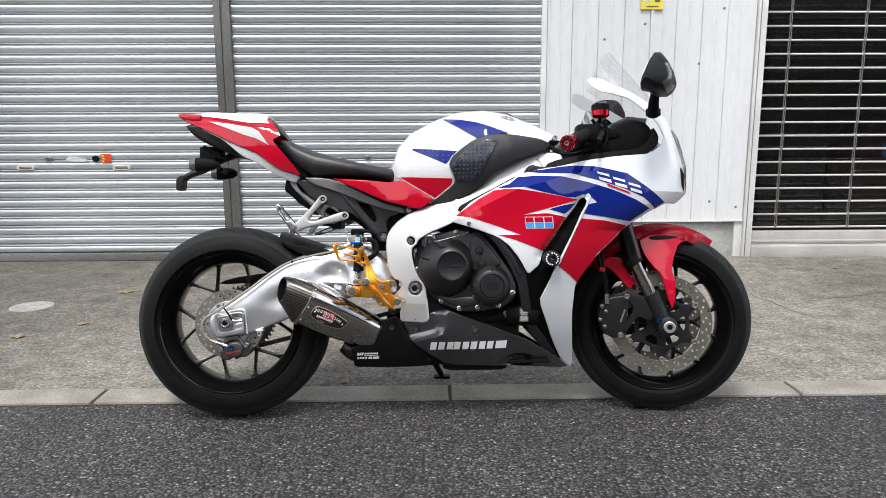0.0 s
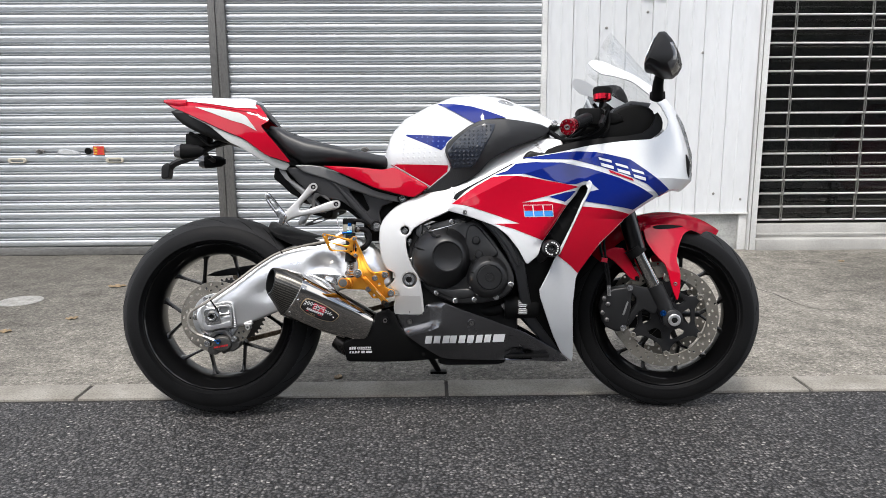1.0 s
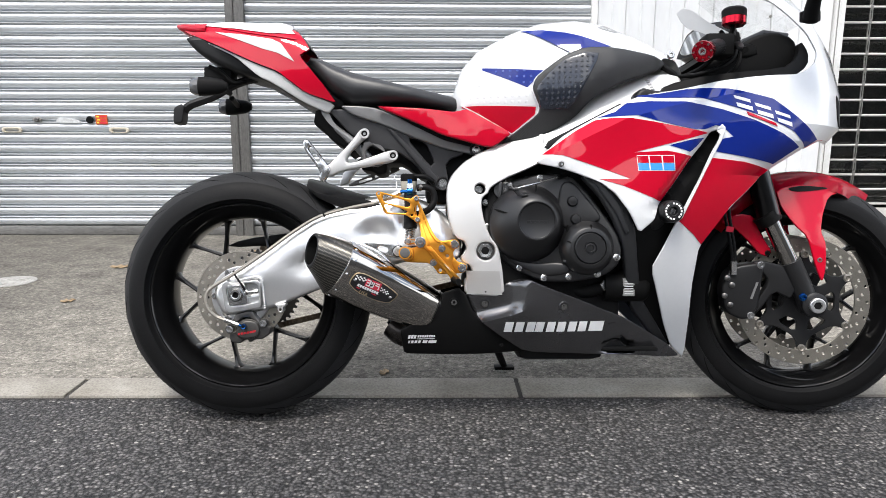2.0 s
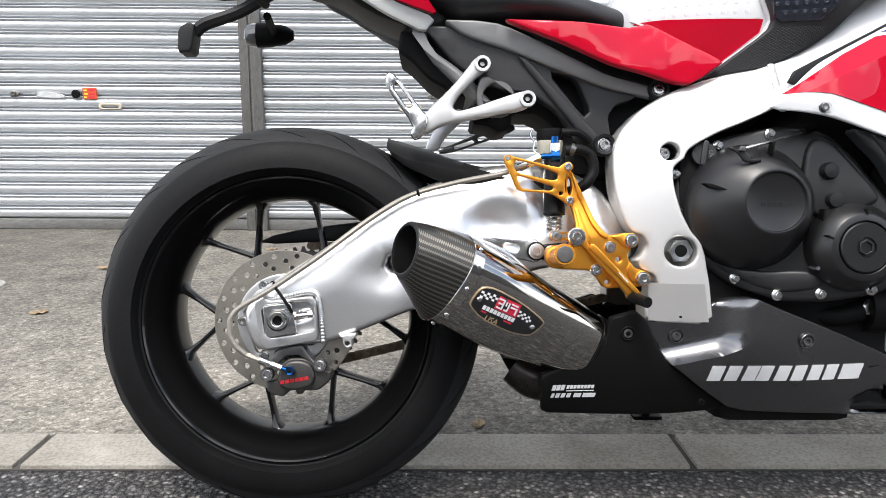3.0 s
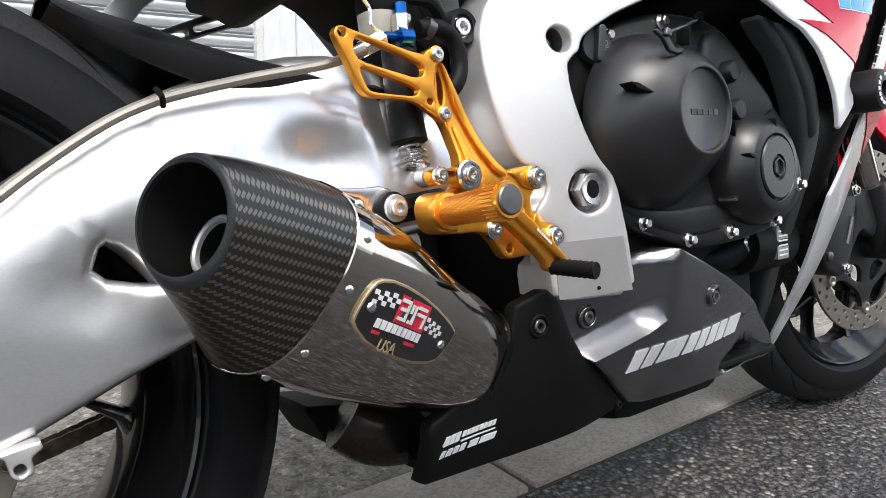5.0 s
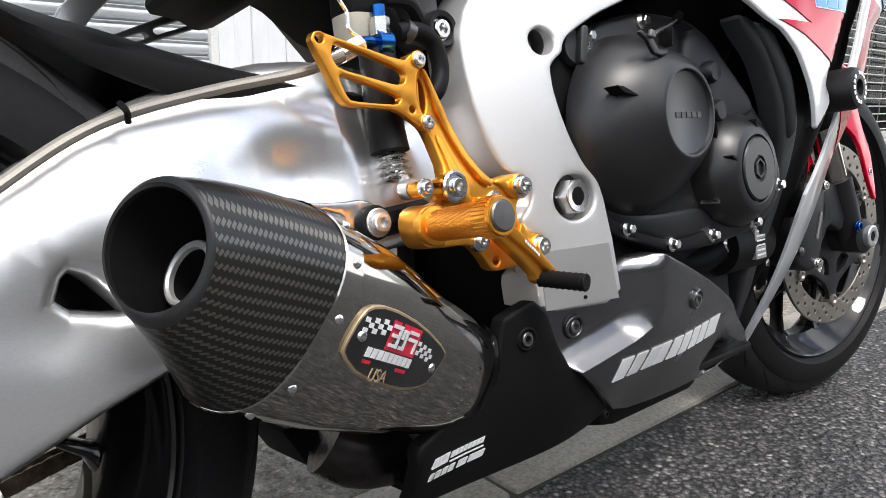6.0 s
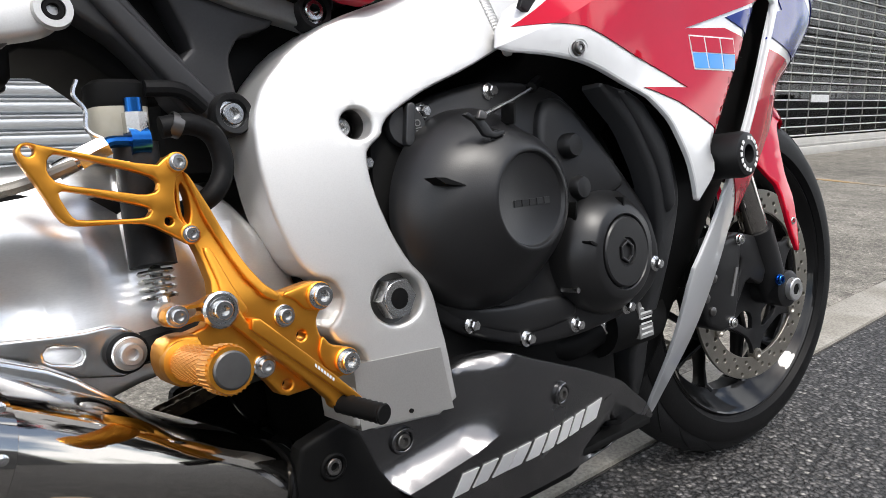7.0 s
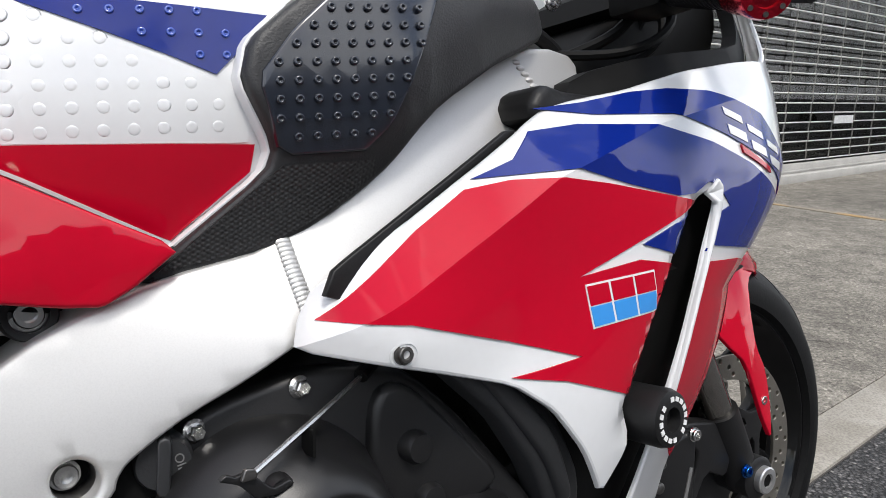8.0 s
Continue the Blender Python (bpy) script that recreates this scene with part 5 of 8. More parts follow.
# lip of the side duct
plate("duct_lip", soften([(1.112, 0.700), (1.122, 0.712), (1.131, 0.704), (1.127, 0.684), (1.098, 0.628), (1.038, 0.497), (1.034, 0.497), (1.093, 0.630), (1.119, 0.685)], 1, 0.15), -0.005, 0.001, WHITE, fairing, "white duct lip", vf=fair_v, cell=0.03, bevel=0.003, both=True)
plate("inner_panel", soften([(0.83, 0.60), (0.90, 0.57), (0.96, 0.56), (1.02, 0.66), (1.09, 0.745), (1.20, 0.745), (1.17, 0.62), (1.08, 0.47), (1.02, 0.36), (1.05, 0.24), (1.09, 0.17), (1.02, 0.215), (0.955, 0.30), (0.945, 0.40), (0.925, 0.48), (0.885, 0.54)], 1), 0.026, 0.04, MATTE_BLACK, bike, "black inner fairing", both=True, vf=fair_v, cell=0.03, bevel=0.004)
fin = plate("side_fin", soften([(0.812, 0.598), (0.86, 0.588), (0.905, 0.545), (0.938, 0.480), (0.952, 0.40), (0.975, 0.31), (1.08, 0.175), (1.05, 0.18), (0.955, 0.285), (0.930, 0.36), (0.912, 0.442), (0.886, 0.501), (0.854, 0.552)], 1, 0.12), 0.020, 0.045, FIN_GREY, bike, "dark grey faceted fin behind the fairing edge", vf=fair_v, cell=0.02, bevel=0.006, both=True)
plate("fin_facet", soften([(0.835, 0.590), (0.862, 0.580), (0.900, 0.532), (0.925, 0.470), (0.915, 0.462), (0.890, 0.512), (0.858, 0.556)], 1, 0.12), 0.014, 0.03, FIN_GREY, fin, "raised facet", vf=fair_v, cell=0.02, bevel=0.005)
socket_bolt("fairing_bolt", (0.765, fair_v(0.765, 0.6225) + 0.002, 0.6225), 0.0055, DARK_STEEL, fairing)
plate("bolt_recess", circle((0.765, 0.6225), 0.0088, 24), -0.0006, 0.002, WHITE, fairing, vf=fair_v, bevel=0.0015, holes=[circle((0.765, 0.6225), 0.0072, 20)])
plate("fairing_vent", soften([(0.943, 0.775), (0.943, 0.7880), (0.952, 0.7990), (0.964, 0.804), (0.985, 0.7985), (1.044, 0.794), (1.044, 0.775), (0.96, 0.768)], 1, 0.12), -0.196, -0.150, BLACK_PLASTIC, bike, "black infill between fairing and frame", bevel=0.01)
plate("fairing_infill", [(0.7316, 0.6635), (0.7397, 0.6788), (0.7511, 0.6853), (0.7921, 0.7064), (0.846, 0.7342), (0.9041, 0.7650), (0.9146, 0.7655), (0.910, 0.752), (0.85, 0.716), (0.79, 0.684), (0.745, 0.658)], -0.2015, -0.1965, BLACK_PLASTIC, bike, "black filler strip along the fairing edge", bevel=0.0015)

# headlamps and windscreen
for s in (-1, 1):
    bm = plate_bm(soften([(1.412, 0.930), (1.452, 0.890), (1.474, 0.845), (1.486, 0.79), (1.485, 0.735), (1.472, 0.728), (1.465, 0.765), (1.455, 0.81), (1.44, 0.86)], 1), -0.003, 0.006, vf=fair_v, cell=0.012)
    finish(bm if s < 0 else flipped(bm), "headlamp", LAMP_GLASS, bike, "swept headlamp behind clear glass")
    bm = plate_bm(soften([(1.440, 0.80), (1.462, 0.775), (1.458, 0.722), (1.446, 0.745)], 1, 0.12), -0.0028, 0.006, vf=fair_v, cell=0.012)
    finish(bm if s < 0 else flipped(bm), "air_slot", MATTE_BLACK, bike, "dark air slot")
bm = bmesh.new()
rows = []
for i in range(15):
    q = i / 14
    ridge = Vector((1.405, 0, 0.995)).lerp(Vector((1.243, 0, 1.197)), q)
    edge = Vector((1.345, -0.135, 0.99)).lerp(Vector((1.20, -0.115, 1.095)), q)
    row = []
    for k in range(-10, 11):
        s = k / 10
        p = ridge.lerp(Vector((edge.x, 0, edge.z)), abs(s) ** 2.0)
        row.append(bm.verts.new((p.x, -edge.y * math.sin(s * math.pi / 2), p.z)))
    rows.append(row)
for a, b in zip(rows, rows[1:]):
    for k in range(20):
        bm.faces.new((a[k], a[k + 1], b[k + 1], b[k]))
bmesh.ops.solidify(bm, geom=bm.faces[:], thickness=0.003)
screen = finish(bm, "windscreen", SCREEN, bike, "clear double-bubble windscreen")

# frame, swingarm
frame_sheet = surface([(0.60, 0.43, -0.151), (0.57, 0.571, -0.132), (0.57, 0.65, -0.114), (0.725, 0.63, -0.170), (0.74, 0.69, -0.150), (0.87, 0.75, -0.158), (1.06, 0.83, -0.136), (0.60, 0.33, -0.152)])


def frame_v(u, w):
    # the beam rolls in under the tank cover
    return frame_sheet(u, w) + 0.012 * step(w - along(u, COVER_U, COVER_W), 0.006, 0.03) * step(u, 0.62, 0.70)


frame_out = [(0.585, 0.661), (0.651, 0.684), (0.727, 0.696), (0.803, 0.748), (0.835, 0.785), (0.878, 0.809), (0.943, 0.838), (1.03, 0.850), (1.07, 0.84), (1.06, 0.80), (0.976, 0.780), (0.868, 0.715), (0.80, 0.670), (0.745, 0.640), (0.690, 0.6137), (0.6521, 0.5985), (0.6286, 0.5855), (0.6140, 0.5760), (0.6085, 0.5689), (0.6060, 0.5610), (0.5955, 0.5529), (0.5908, 0.5465), (0.5907, 0.5268), (0.5944, 0.5053), (0.6021, 0.4790), (0.6135, 0.4541), (0.6270, 0.4377), (0.6325, 0.4200), (0.6360, 0.3958), (0.6395, 0.3765), (0.6445, 0.3165), (0.552, 0.318), (0.551, 0.352), (0.560, 0.360), (0.5705, 0.373), (0.564, 0.389), (0.546, 0.396), (0.5405, 0.408), (0.5505, 0.418), (0.556, 0.433), (0.549, 0.447), (0.534, 0.452), (0.5245, 0.464), (0.5175, 0.482), (0.5100, 0.510), (0.5065, 0.550), (0.5090, 0.582), (0.5200, 0.608), (0.5480, 0.638)]
frame_ob = plate("main_frame", soften(frame_out, 1, 0.2), -0.004, 0.045, FRAME_ALU, bike, "satin aluminium twin-spar frame", both=True, vf=frame_v, cell=0.012, bevel=0.0035, steps=3, holes=[circle((0.587, 0.572), 0.0128, 24), circle((0.600, 0.4238), 0.0220, 28)])
lower = plate("pivot_casting", soften([(0.556, 0.376), (0.632, 0.376), (0.638, 0.3205), (0.556, 0.3205)], 0), -0.0048, 0.03, FRAME_RAW, frame_ob, "duller bare aluminium lower part", vf=frame_sheet, cell=0.02)
plate("drain_hole", circle((0.600, 0.327), 0.002, 10), -0.0056, -0.0035, MATTE_BLACK, frame_ob, vf=frame_sheet)
# a row of weld beads where the beam meets the casting
weld = bmesh.new()
for i in range(23):
    q = i / 22
    u, w = 0.7375 - 0.005 * q, 0.630 + 0.068 * q
    bmesh.ops.create_uvsphere(weld, u_segments=10, v_segments=6, radius=0.0068, matrix=Matrix.Translation((u, frame_v(u, w) - 0.0032, w)) @ Matrix.Diagonal((1.0, 0.40, 0.62, 1)))
tagged(finish(weld, "weld_seam", FRAME_ALU, frame_ob), "ridged weld seam", kind="stuff")
head = bmesh.new()
for i in range(9):
    q = i / 8
    u, w = 0.985 + 0.025 * q, 0.832 - 0.045 * q
    bmesh.ops.create_uvsphere(head, u_segments=8, v_segments=6, radius=0.006, matrix=Matrix.Translation((u, frame_v(u, w) - 0.003, w)) @ Matrix.Diagonal((1.0, 0.55, 0.5, 1)))
tagged(finish(head, "weld_seam", FRAME_ALU, frame_ob), "ridged weld seam", kind="stuff")
tube("head_pipe", [(1.06, 0, 0.70), (0.98, 0, 0.92)], 0.05, FRAME_RAW, bike, "", 20)


def hex_nut(name, c, r, depth, mat, parent, label="", hole=0.55):
    bm = bmesh.new()
    u, v, w = c
    prof = [(r, 0.0, 6), (r, -depth, 6)]
    rings = [oval((u, v + p, w), (1, 0, 0), q, (0, 0, 1), q, 2, 6) for q, p, _ in prof]
    loft_bm(rings, True, bm)
    ob = finish(bm, name, mat, parent, label, 20)
    finish(ring_bm([(r * hole, -depth + 0.002), (r * hole, -depth - 0.0006), (r * 0.82, -depth - 0.0012), (r * 0.86, -depth + 0.002)], c, 24), "washer_face", mat, ob)
    finish(lathe_bm([(r * hole, -depth - 0.0002), (r * hole * 0.95, -depth - 0.0003), (0, -depth - 0.0003)], c, 20), "bore", MATTE_BLACK, ob)
    return ob


finish(lathe_bm([(0.0272, 0.014), (0.0272, 0.006), (0.0, 0.006)], (0.600, -0.150, 0.4238), 26), "pivot_recess", DARK_STEEL, frame_ob)
hex_nut("pivot_nut", (0.5985, -0.146, 0.4245), 0.0180, 0.013, STEEL, frame_ob, "large hollow steel pivot nut", 0.5)
# shade in the frame hole, put in as black disc and dark ring
finish(lathe_bm([(0.0140, 0.03), (0.0140, 0.028), (0.0, 0.028)], (0.587, -0.143, 0.572), 22), "hole_shade_disc", MATTE_BLACK, frame_ob)
finish(ring_bm([(0.0127, 0.03), (0.0127, -0.004), (0.0131, -0.004), (0.0131, 0.03)], (0.587, -0.128, 0.572), 24), "hole_shade_ring", DARK_STEEL, frame_ob)
socket_bolt("hole_bolt", (0.585, -0.117, 0.5712), 0.0075, STEEL, frame_ob)

arm_out = [(-0.056, 0.318), (-0.047, 0.352), (-0.015, 0.371), (0.062, 0.421), (0.134, 0.474), (0.195, 0.511), (0.278, 0.545), (0.345, 0.559), (0.43, 0.557), (0.49, 0.527), (0.525, 0.485), (0.545, 0.455), (0.545, 0.405), (0.50, 0.39), (0.437, 0.400), (0.390, 0.392), (0.30, 0.362), (0.200, 0.329), (0.123, 0.297), (0.075, 0.280), (0.02, 0.272), (-0.03, 0.264), (-0.046, 0.285)]
arm_sheet = surface([(-0.04, 0.31, -0.112), (0.06, 0.35, -0.112), (0.16, 0.41, -0.104), (0.28, 0.45, -0.108), (0.40, 0.48, -0.110), (0.52, 0.46, -0.100), (0.30, 0.52, -0.100), (0.42, 0.53, -0.098), (0.14, 0.46, -0.102), (0.10, 0.31, -0.105), (0.36, 0.41, -0.106), (0.45, 0.50, -0.104)])


def arm_v(u, w):
    # pressed hollow in the middle, a raised shoulder towards the pivot, the upper side rolled inwards
    down = along(u, (-0.047, -0.015, 0.062, 0.134, 0.195, 0.278, 0.345, 0.43, 0.49, 0.545), (0.352, 0.371, 0.421, 0.474, 0.511, 0.545, 0.559, 0.557, 0.527, 0.455)) - w
    roll = (0.010 + 0.008 * step(u, 0.20, 0.30)) * (1 - min(1.0, max(0.0, down / 0.075))) ** 2
    return arm_sheet(u, w) + roll + 0.006 * math.exp(-((u - 0.17) / 0.05) ** 2 - ((w - 0.385) / 0.025) ** 2) + 0.017 * math.exp(-((u - 0.335) / 0.045) ** 2 - ((w - 0.465) / 0.032) ** 2) + 0.012 * math.exp(-((u - 0.405) / 0.016) ** 2 - ((w - 0.50) / 0.05) ** 2)


arm = plate("swingarm", soften(arm_out, 1, 0.25), -0.002, 0.045, SWING_ALU, bike, "polished aluminium swingarm", vf=arm_v, cell=0.014, bevel=0.010, steps=5, holes=[soften([(0.160, 0.392), (0.168, 0.416), (0.182, 0.410), (0.20, 0.388), (0.205, 0.38)], 1), rounded_bar((-0.012, 0.320), (0.042, 0.334), 0.013, 5)])
finish(flipped(plate_bm(soften(arm_out[:10] + [(0.5, 0.44)] + arm_out[14:], 1, 0.25), -0.002, 0.03, 0.010, vf=lambda u, w: arm_sheet(u, w) - 0.012, cell=0.05)), "swingarm_left", SWING_ALU, arm)
box("swingarm_bridge", (0.34, -0.09, 0.40), (0.52, 0.10, 0.50), SWING_ALU, arm, "", 0.02)
# axle block welded to the end of the arm
block = plate("axle_block", soften([(-0.0349, 0.3416), (-0.0200, 0.3500), (-0.0092, 0.3450), (0.0509, 0.3530), (0.0590, 0.3450), (0.0610, 0.2862), (0.0254, 0.2792), (-0.0183, 0.2720), (-0.0263, 0.2815)], 1, 0.10), -0.126, -0.085, CAST_ALU, arm, "cast axle block with a slot", bevel=0.002, holes=[soften([(-0.0256, 0.3373), (0.0207, 0.3439), (0.0454, 0.3450), (0.0535, 0.3356), (0.0565, 0.3009), (0.0311, 0.2954), (-0.0181, 0.2882)], 1, 0.15)])
plate("slot_floor", [(-0.028, 0.340), (0.056, 0.350), (0.058, 0.292), (-0.022, 0.284)], -0.104, -0.098, CAST_ALU, block, holes=[circle((0.031, 0.316), 0.006, 16)])
plate("axle_plate", soften([(-0.0222, 0.3377), (0.0212, 0.3432), (0.0294, 0.2966), (-0.0161, 0.2903)], 1, 0.06), -0.1285, -0.10, STEEL, block, "squared bright axle plate", bevel=0.0012)
nut = hex_nut("axle_nut", (0.0029, -0.1285, 0.3173), 0.0182, 0.008, STEEL, block, "large hollow axle nut", 0.40)
finish(ring_bm([(0.0078, -0.006), (0.0078, -0.0145), (0.0090, -0.0155), (0.0125, -0.0155), (0.0140, -0.0125), (0.0142, -0.006)], (0.0029, -0.1285, 0.3173), 32), "nut_collar", STEEL, block)
finish(ring_bm([(0.0142, -0.0100), (0.0152, -0.0108), (0.0162, -0.0100), (0.0152, -0.007)], (0.0029, -0.1285, 0.3173), 28), "lock_ring", DARK_STEEL, block)
tube("adjuster_bolt", [(0.022, -0.122, 0.322), (0.047, -0.122, 0.3250)], 0.0036, STEEL, block, "", 8)
tube("adjuster_nut", [(0.022, -0.122, 0.3220), (0.028, -0.122, 0.3226)], 0.0068, STEEL, block, "", 6)
tube("adjuster_head", [(0.046, -0.122, 0.3248), (0.0525, -0.122, 0.3256)], 0.0058, STEEL, block, "", 6)
bead = bmesh.new()
path = bend([(-0.0202, 0, 0.3530), (-0.0107, 0, 0.3470), (0.0168, 0, 0.3530), (0.0445, 0, 0.3585), (0.0580, 0, 0.3545), (0.0630, 0, 0.3385), (0.0650, 0, 0.3186), (0.0680, 0, 0.2843)], 7)
for p in path:
    bmesh.ops.create_uvsphere(bead, u_segments=8, v_segments=6, radius=0.0046, matrix=Matrix.Translation((p.x, -0.1185, p.z)))
tagged(finish(bead, "weld_seam", CAST_ALU, arm), "ridged weld seam", kind="stuff")
plate("stand_bobbin_lug", soften([(0.0905, 0.2916), (0.1166, 0.2952), (0.1179, 0.2894), (0.1108, 0.2853), (0.1121, 0.2752), (0.1036, 0.2711), (0.0980, 0.2785), (0.0967, 0.2871)], 1, 0.15), -0.116, -0.09, FRAME_ALU, arm, "small lug with a screw hole", bevel=0.002, holes=[circle((0.1040, 0.2795), 0.0036, 14)])
# brake hose along the arm, tied on
tube("brake_hose", [(-0.0456, -0.128, 0.2638), (-0.062, -0.131, 0.279), (-0.070, -0.131, 0.300), (-0.062, -0.130, 0.330), (-0.007, -0.128, 0.365), (0.065, -0.122, 0.415), (0.138, -0.110, 0.470), (0.199, -0.108, 0.506), (0.273, -0.108, 0.527), (0.34, -0.118, 0.540), (0.375, -0.125, 0.552)], 0.0042, AMBER_HOSE, bike, "braided brake hose along the swingarm", 10)
for u, w, tilt in ((0.212, 0.511, 0.4), (-0.004, 0.367, 0.9)):
    tube("cable_tie", [(u - 0.003, -0.118, w + 0.006), (u - 0.001, -0.1235, w), (u + 0.002 * tilt, -0.118, w - 0.006)], 0.0022, MATTE_BLACK, bike, "", 6)
tube("tie_end", [(-0.002, -0.130, 0.366), (0.014, -0.134, 0.345), (0.024, -0.132, 0.328)], 0.0024, MATTE_BLACK, bike, "", 6)

# rear caliper under the block
cal = plate("rear_caliper", soften([(-0.0196, 0.2200), (-0.0037, 0.2231), (0.0008, 0.2470), (0.0160, 0.2564), (0.0354, 0.2567), (0.0519, 0.2496), (0.0685, 0.2390), (0.0803, 0.2359), (0.0767, 0.2203), (0.0598, 0.2066), (0.0375, 0.2060), (0.0347, 0.2004), (0.0264, 0.2001), (0.0237, 0.2065), (0.0154, 0.2053), (0.0056, 0.1963), (-0.0122, 0.1993), (-0.0198, 0.2066)], 1, 0.14), -0.112, -0.068, CALIPER_GREY, bike, "dark cast rear brake caliper", bevel=0.004)
plate("caliper_half", soften([(-0.004, 0.222), (0.0030, 0.2430), (0.0160, 0.2540), (0.0354, 0.2545), (0.0500, 0.2480), (0.0560, 0.2300), (0.0500, 0.2140), (0.0300, 0.2090), (0.0080, 0.2100)], 2, 0.2), -0.121, -0.105, CALIPER_GREY, cal, "rounded outer half", bevel=0.005)
plate("caliper_bracket", soften([(-0.0139, 0.2503), (-0.0041, 0.2690), (0.0209, 0.2757), (0.0349, 0.2773), (0.0445, 0.2628), (0.0555, 0.2496), (0.0709, 0.2500), (0.0708, 0.2405), (0.0596, 0.2380), (0.0429, 0.2530), (0.0291, 0.2610), (0.0110, 0.2600), (-0.0002, 0.2484), (-0.0044, 0.2443)], 1, 0.15), -0.113, -0.092, DARK_STEEL, cal, "grey steel caliper bracket", bevel=0.003)
for k in range(6):
    u0, w0 = 0.0030 + 0.0074 * k, 0.2180 + 0.0013 * k
    plate("caliper_mark", [(u0, w0), (u0 + 0.0058, w0 + 0.0010), (u0 + 0.0058, w0 + 0.0062), (u0, w0 + 0.0052)], -0.1216, -0.118, MARK_RED, cal, "red plain mark")
for u, w, r in ((-0.018, 0.232, 0.0074), (0.063, 0.2465, 0.0074)):
    finish(lathe_bm([(0.0105, 0.004), (0.0105, -0.004), (0.009, -0.006), (0, -0.006)], (u, -0.112, w), 20), "bolt_boss", CALIPER_GREY, cal)
    socket_bolt("caliper_bolt", (u, -0.118, w), r, STEEL, cal)
hex_nut("banjo_bolt", (0.0189, -0.122, 0.2405), 0.0070, 0.010, BLUE_ANO, cal, "dark blue banjo bolt", 0.5)
tube("banjo_arm", [(0.016, -0.127, 0.2410), (0.0067, -0.127, 0.2441)], 0.0030, BLUE_ANO, cal, "", 8)
tube("hose_fitting", [(0.0067, -0.127, 0.2441), (-0.0094, -0.127, 0.2502)], 0.0052, STEEL, cal, "", 6)
tube("hose_fitting", [(-0.0094, -0.127, 0.2502), (-0.0269, -0.127, 0.2563)], 0.0056, STEEL, cal, "", 12)
tube("hose_fitting", [(-0.0269, -0.128, 0.2563), (-0.0456, -0.128, 0.2638)], 0.0044, AMBER_HOSE, cal, "", 8)

# chain run on the far side, link by link as one worn chain
ch = bmesh.new()
for i in range(34):
    q = i / 33
    for w0, w1 in ((0.206, 0.330), (0.424, 0.408)):
        u, w = 0.02 + 0.52 * q, w0 + (w1 - w0) * q
        t = math.atan2(w1 - w0, 0.52)
        for v in (0.082, 0.100):
            b = plate_bm(rounded_bar((-0.006, 0), (0.006, 0), 0.0072, 4), v, v + 0.002)
            bmesh.ops.rotate(b, verts=b.verts[:], matrix=Matrix.Rotation(-t, 3, "Y"))
            bmesh.ops.translate(b, verts=b.verts[:], vec=(u, 0, w))
            tmp = bpy.data.meshes.new("tmp")
            b.to_mesh(tmp)
            b.free()
            ch.from_mesh(tmp)
            bpy.data.meshes.remove(tmp)
        lathe_bm([(0.004, 0.080), (0.004, 0.104)], (u, 0, w), 8, "v", ch)
tagged(finish(ch, "drive_chain", CHAIN, bike), "greasy dark drive chain", kind="stuff")
plate("chain_guard", soften([(-0.09, 0.425), (-0.04, 0.448), (0.10, 0.468), (0.25, 0.48), (0.25, 0.44), (0.10, 0.435)], 1), 0.075, 0.108, BLACK_PLASTIC, bike, "black chain guard", bevel=0.004)


def hugger_bm():
    """A thin arched shell over the tyre, drawn out to a point behind."""
    us = (0.160, 0.168, 0.190, 0.225, 0.262, 0.31, 0.37, 0.42)
    crown = (0.606, 0.604, 0.598, 0.588, 0.574, 0.560, 0.548, 0.542)
    shoulder = (0.592, 0.582, 0.570, 0.562, 0.554, 0.546, 0.538, 0.532)
    skirt = (0.588, 0.574, 0.556, 0.540, 0.526, 0.517, 0.512, 0.510)
    half = (0.060, 0.074, 0.086, 0.090, 0.092, 0.092, 0.090, 0.088)
    rings = []
    for u in np.linspace(0.160, 0.42, 30):
        c, s, k, h = (along(u, us, x) for x in (crown, shoulder, skirt, half))
        prof = [(-h, k), (-h - 0.002, s - 0.006), (-h + 0.006, s), (-h * 0.6, (s + c) / 2 + 0.002), (0, c), (h * 0.6, (s + c) / 2 + 0.002), (h - 0.006, s), (h + 0.002, s - 0.006), (h, k)]
        rings.append([(u, v, w) for v, w in prof] + [(u, v * 0.96, w - 0.003) for v, w in prof[::-1]])
    return loft_bm(rings)


finish(hugger_bm(), "rear_hugger", BLACK_PLASTIC, bike, "black rear mudguard over the tyre", 50)

# subframe, peg hanger
sub_sheet = surface([(0.27, 0.76, -0.092), (0.40, 0.69, -0.092), (0.51, 0.68, -0.094), (0.50, 0.59, -0.086), (0.35, 0.70, -0.088), (0.575, 0.668, -0.092)])
plate("subframe_cover", soften([(0.246, 0.776), (0.30, 0.775), (0.337, 0.770), (0.425, 0.732), (0.502, 0.697), (0.585, 0.674), (0.598, 0.668), (0.590, 0.655), (0.568, 0.660), (0.502, 0.672), (0.425, 0.700), (0.348, 0.732), (0.282, 0.752)], 1, 0.15), -0.010, 0.01, GREY_COVER, bike, "grey plastic subframe cover", both=True, vf=sub_sheet, cell=0.03, bevel=0.004)
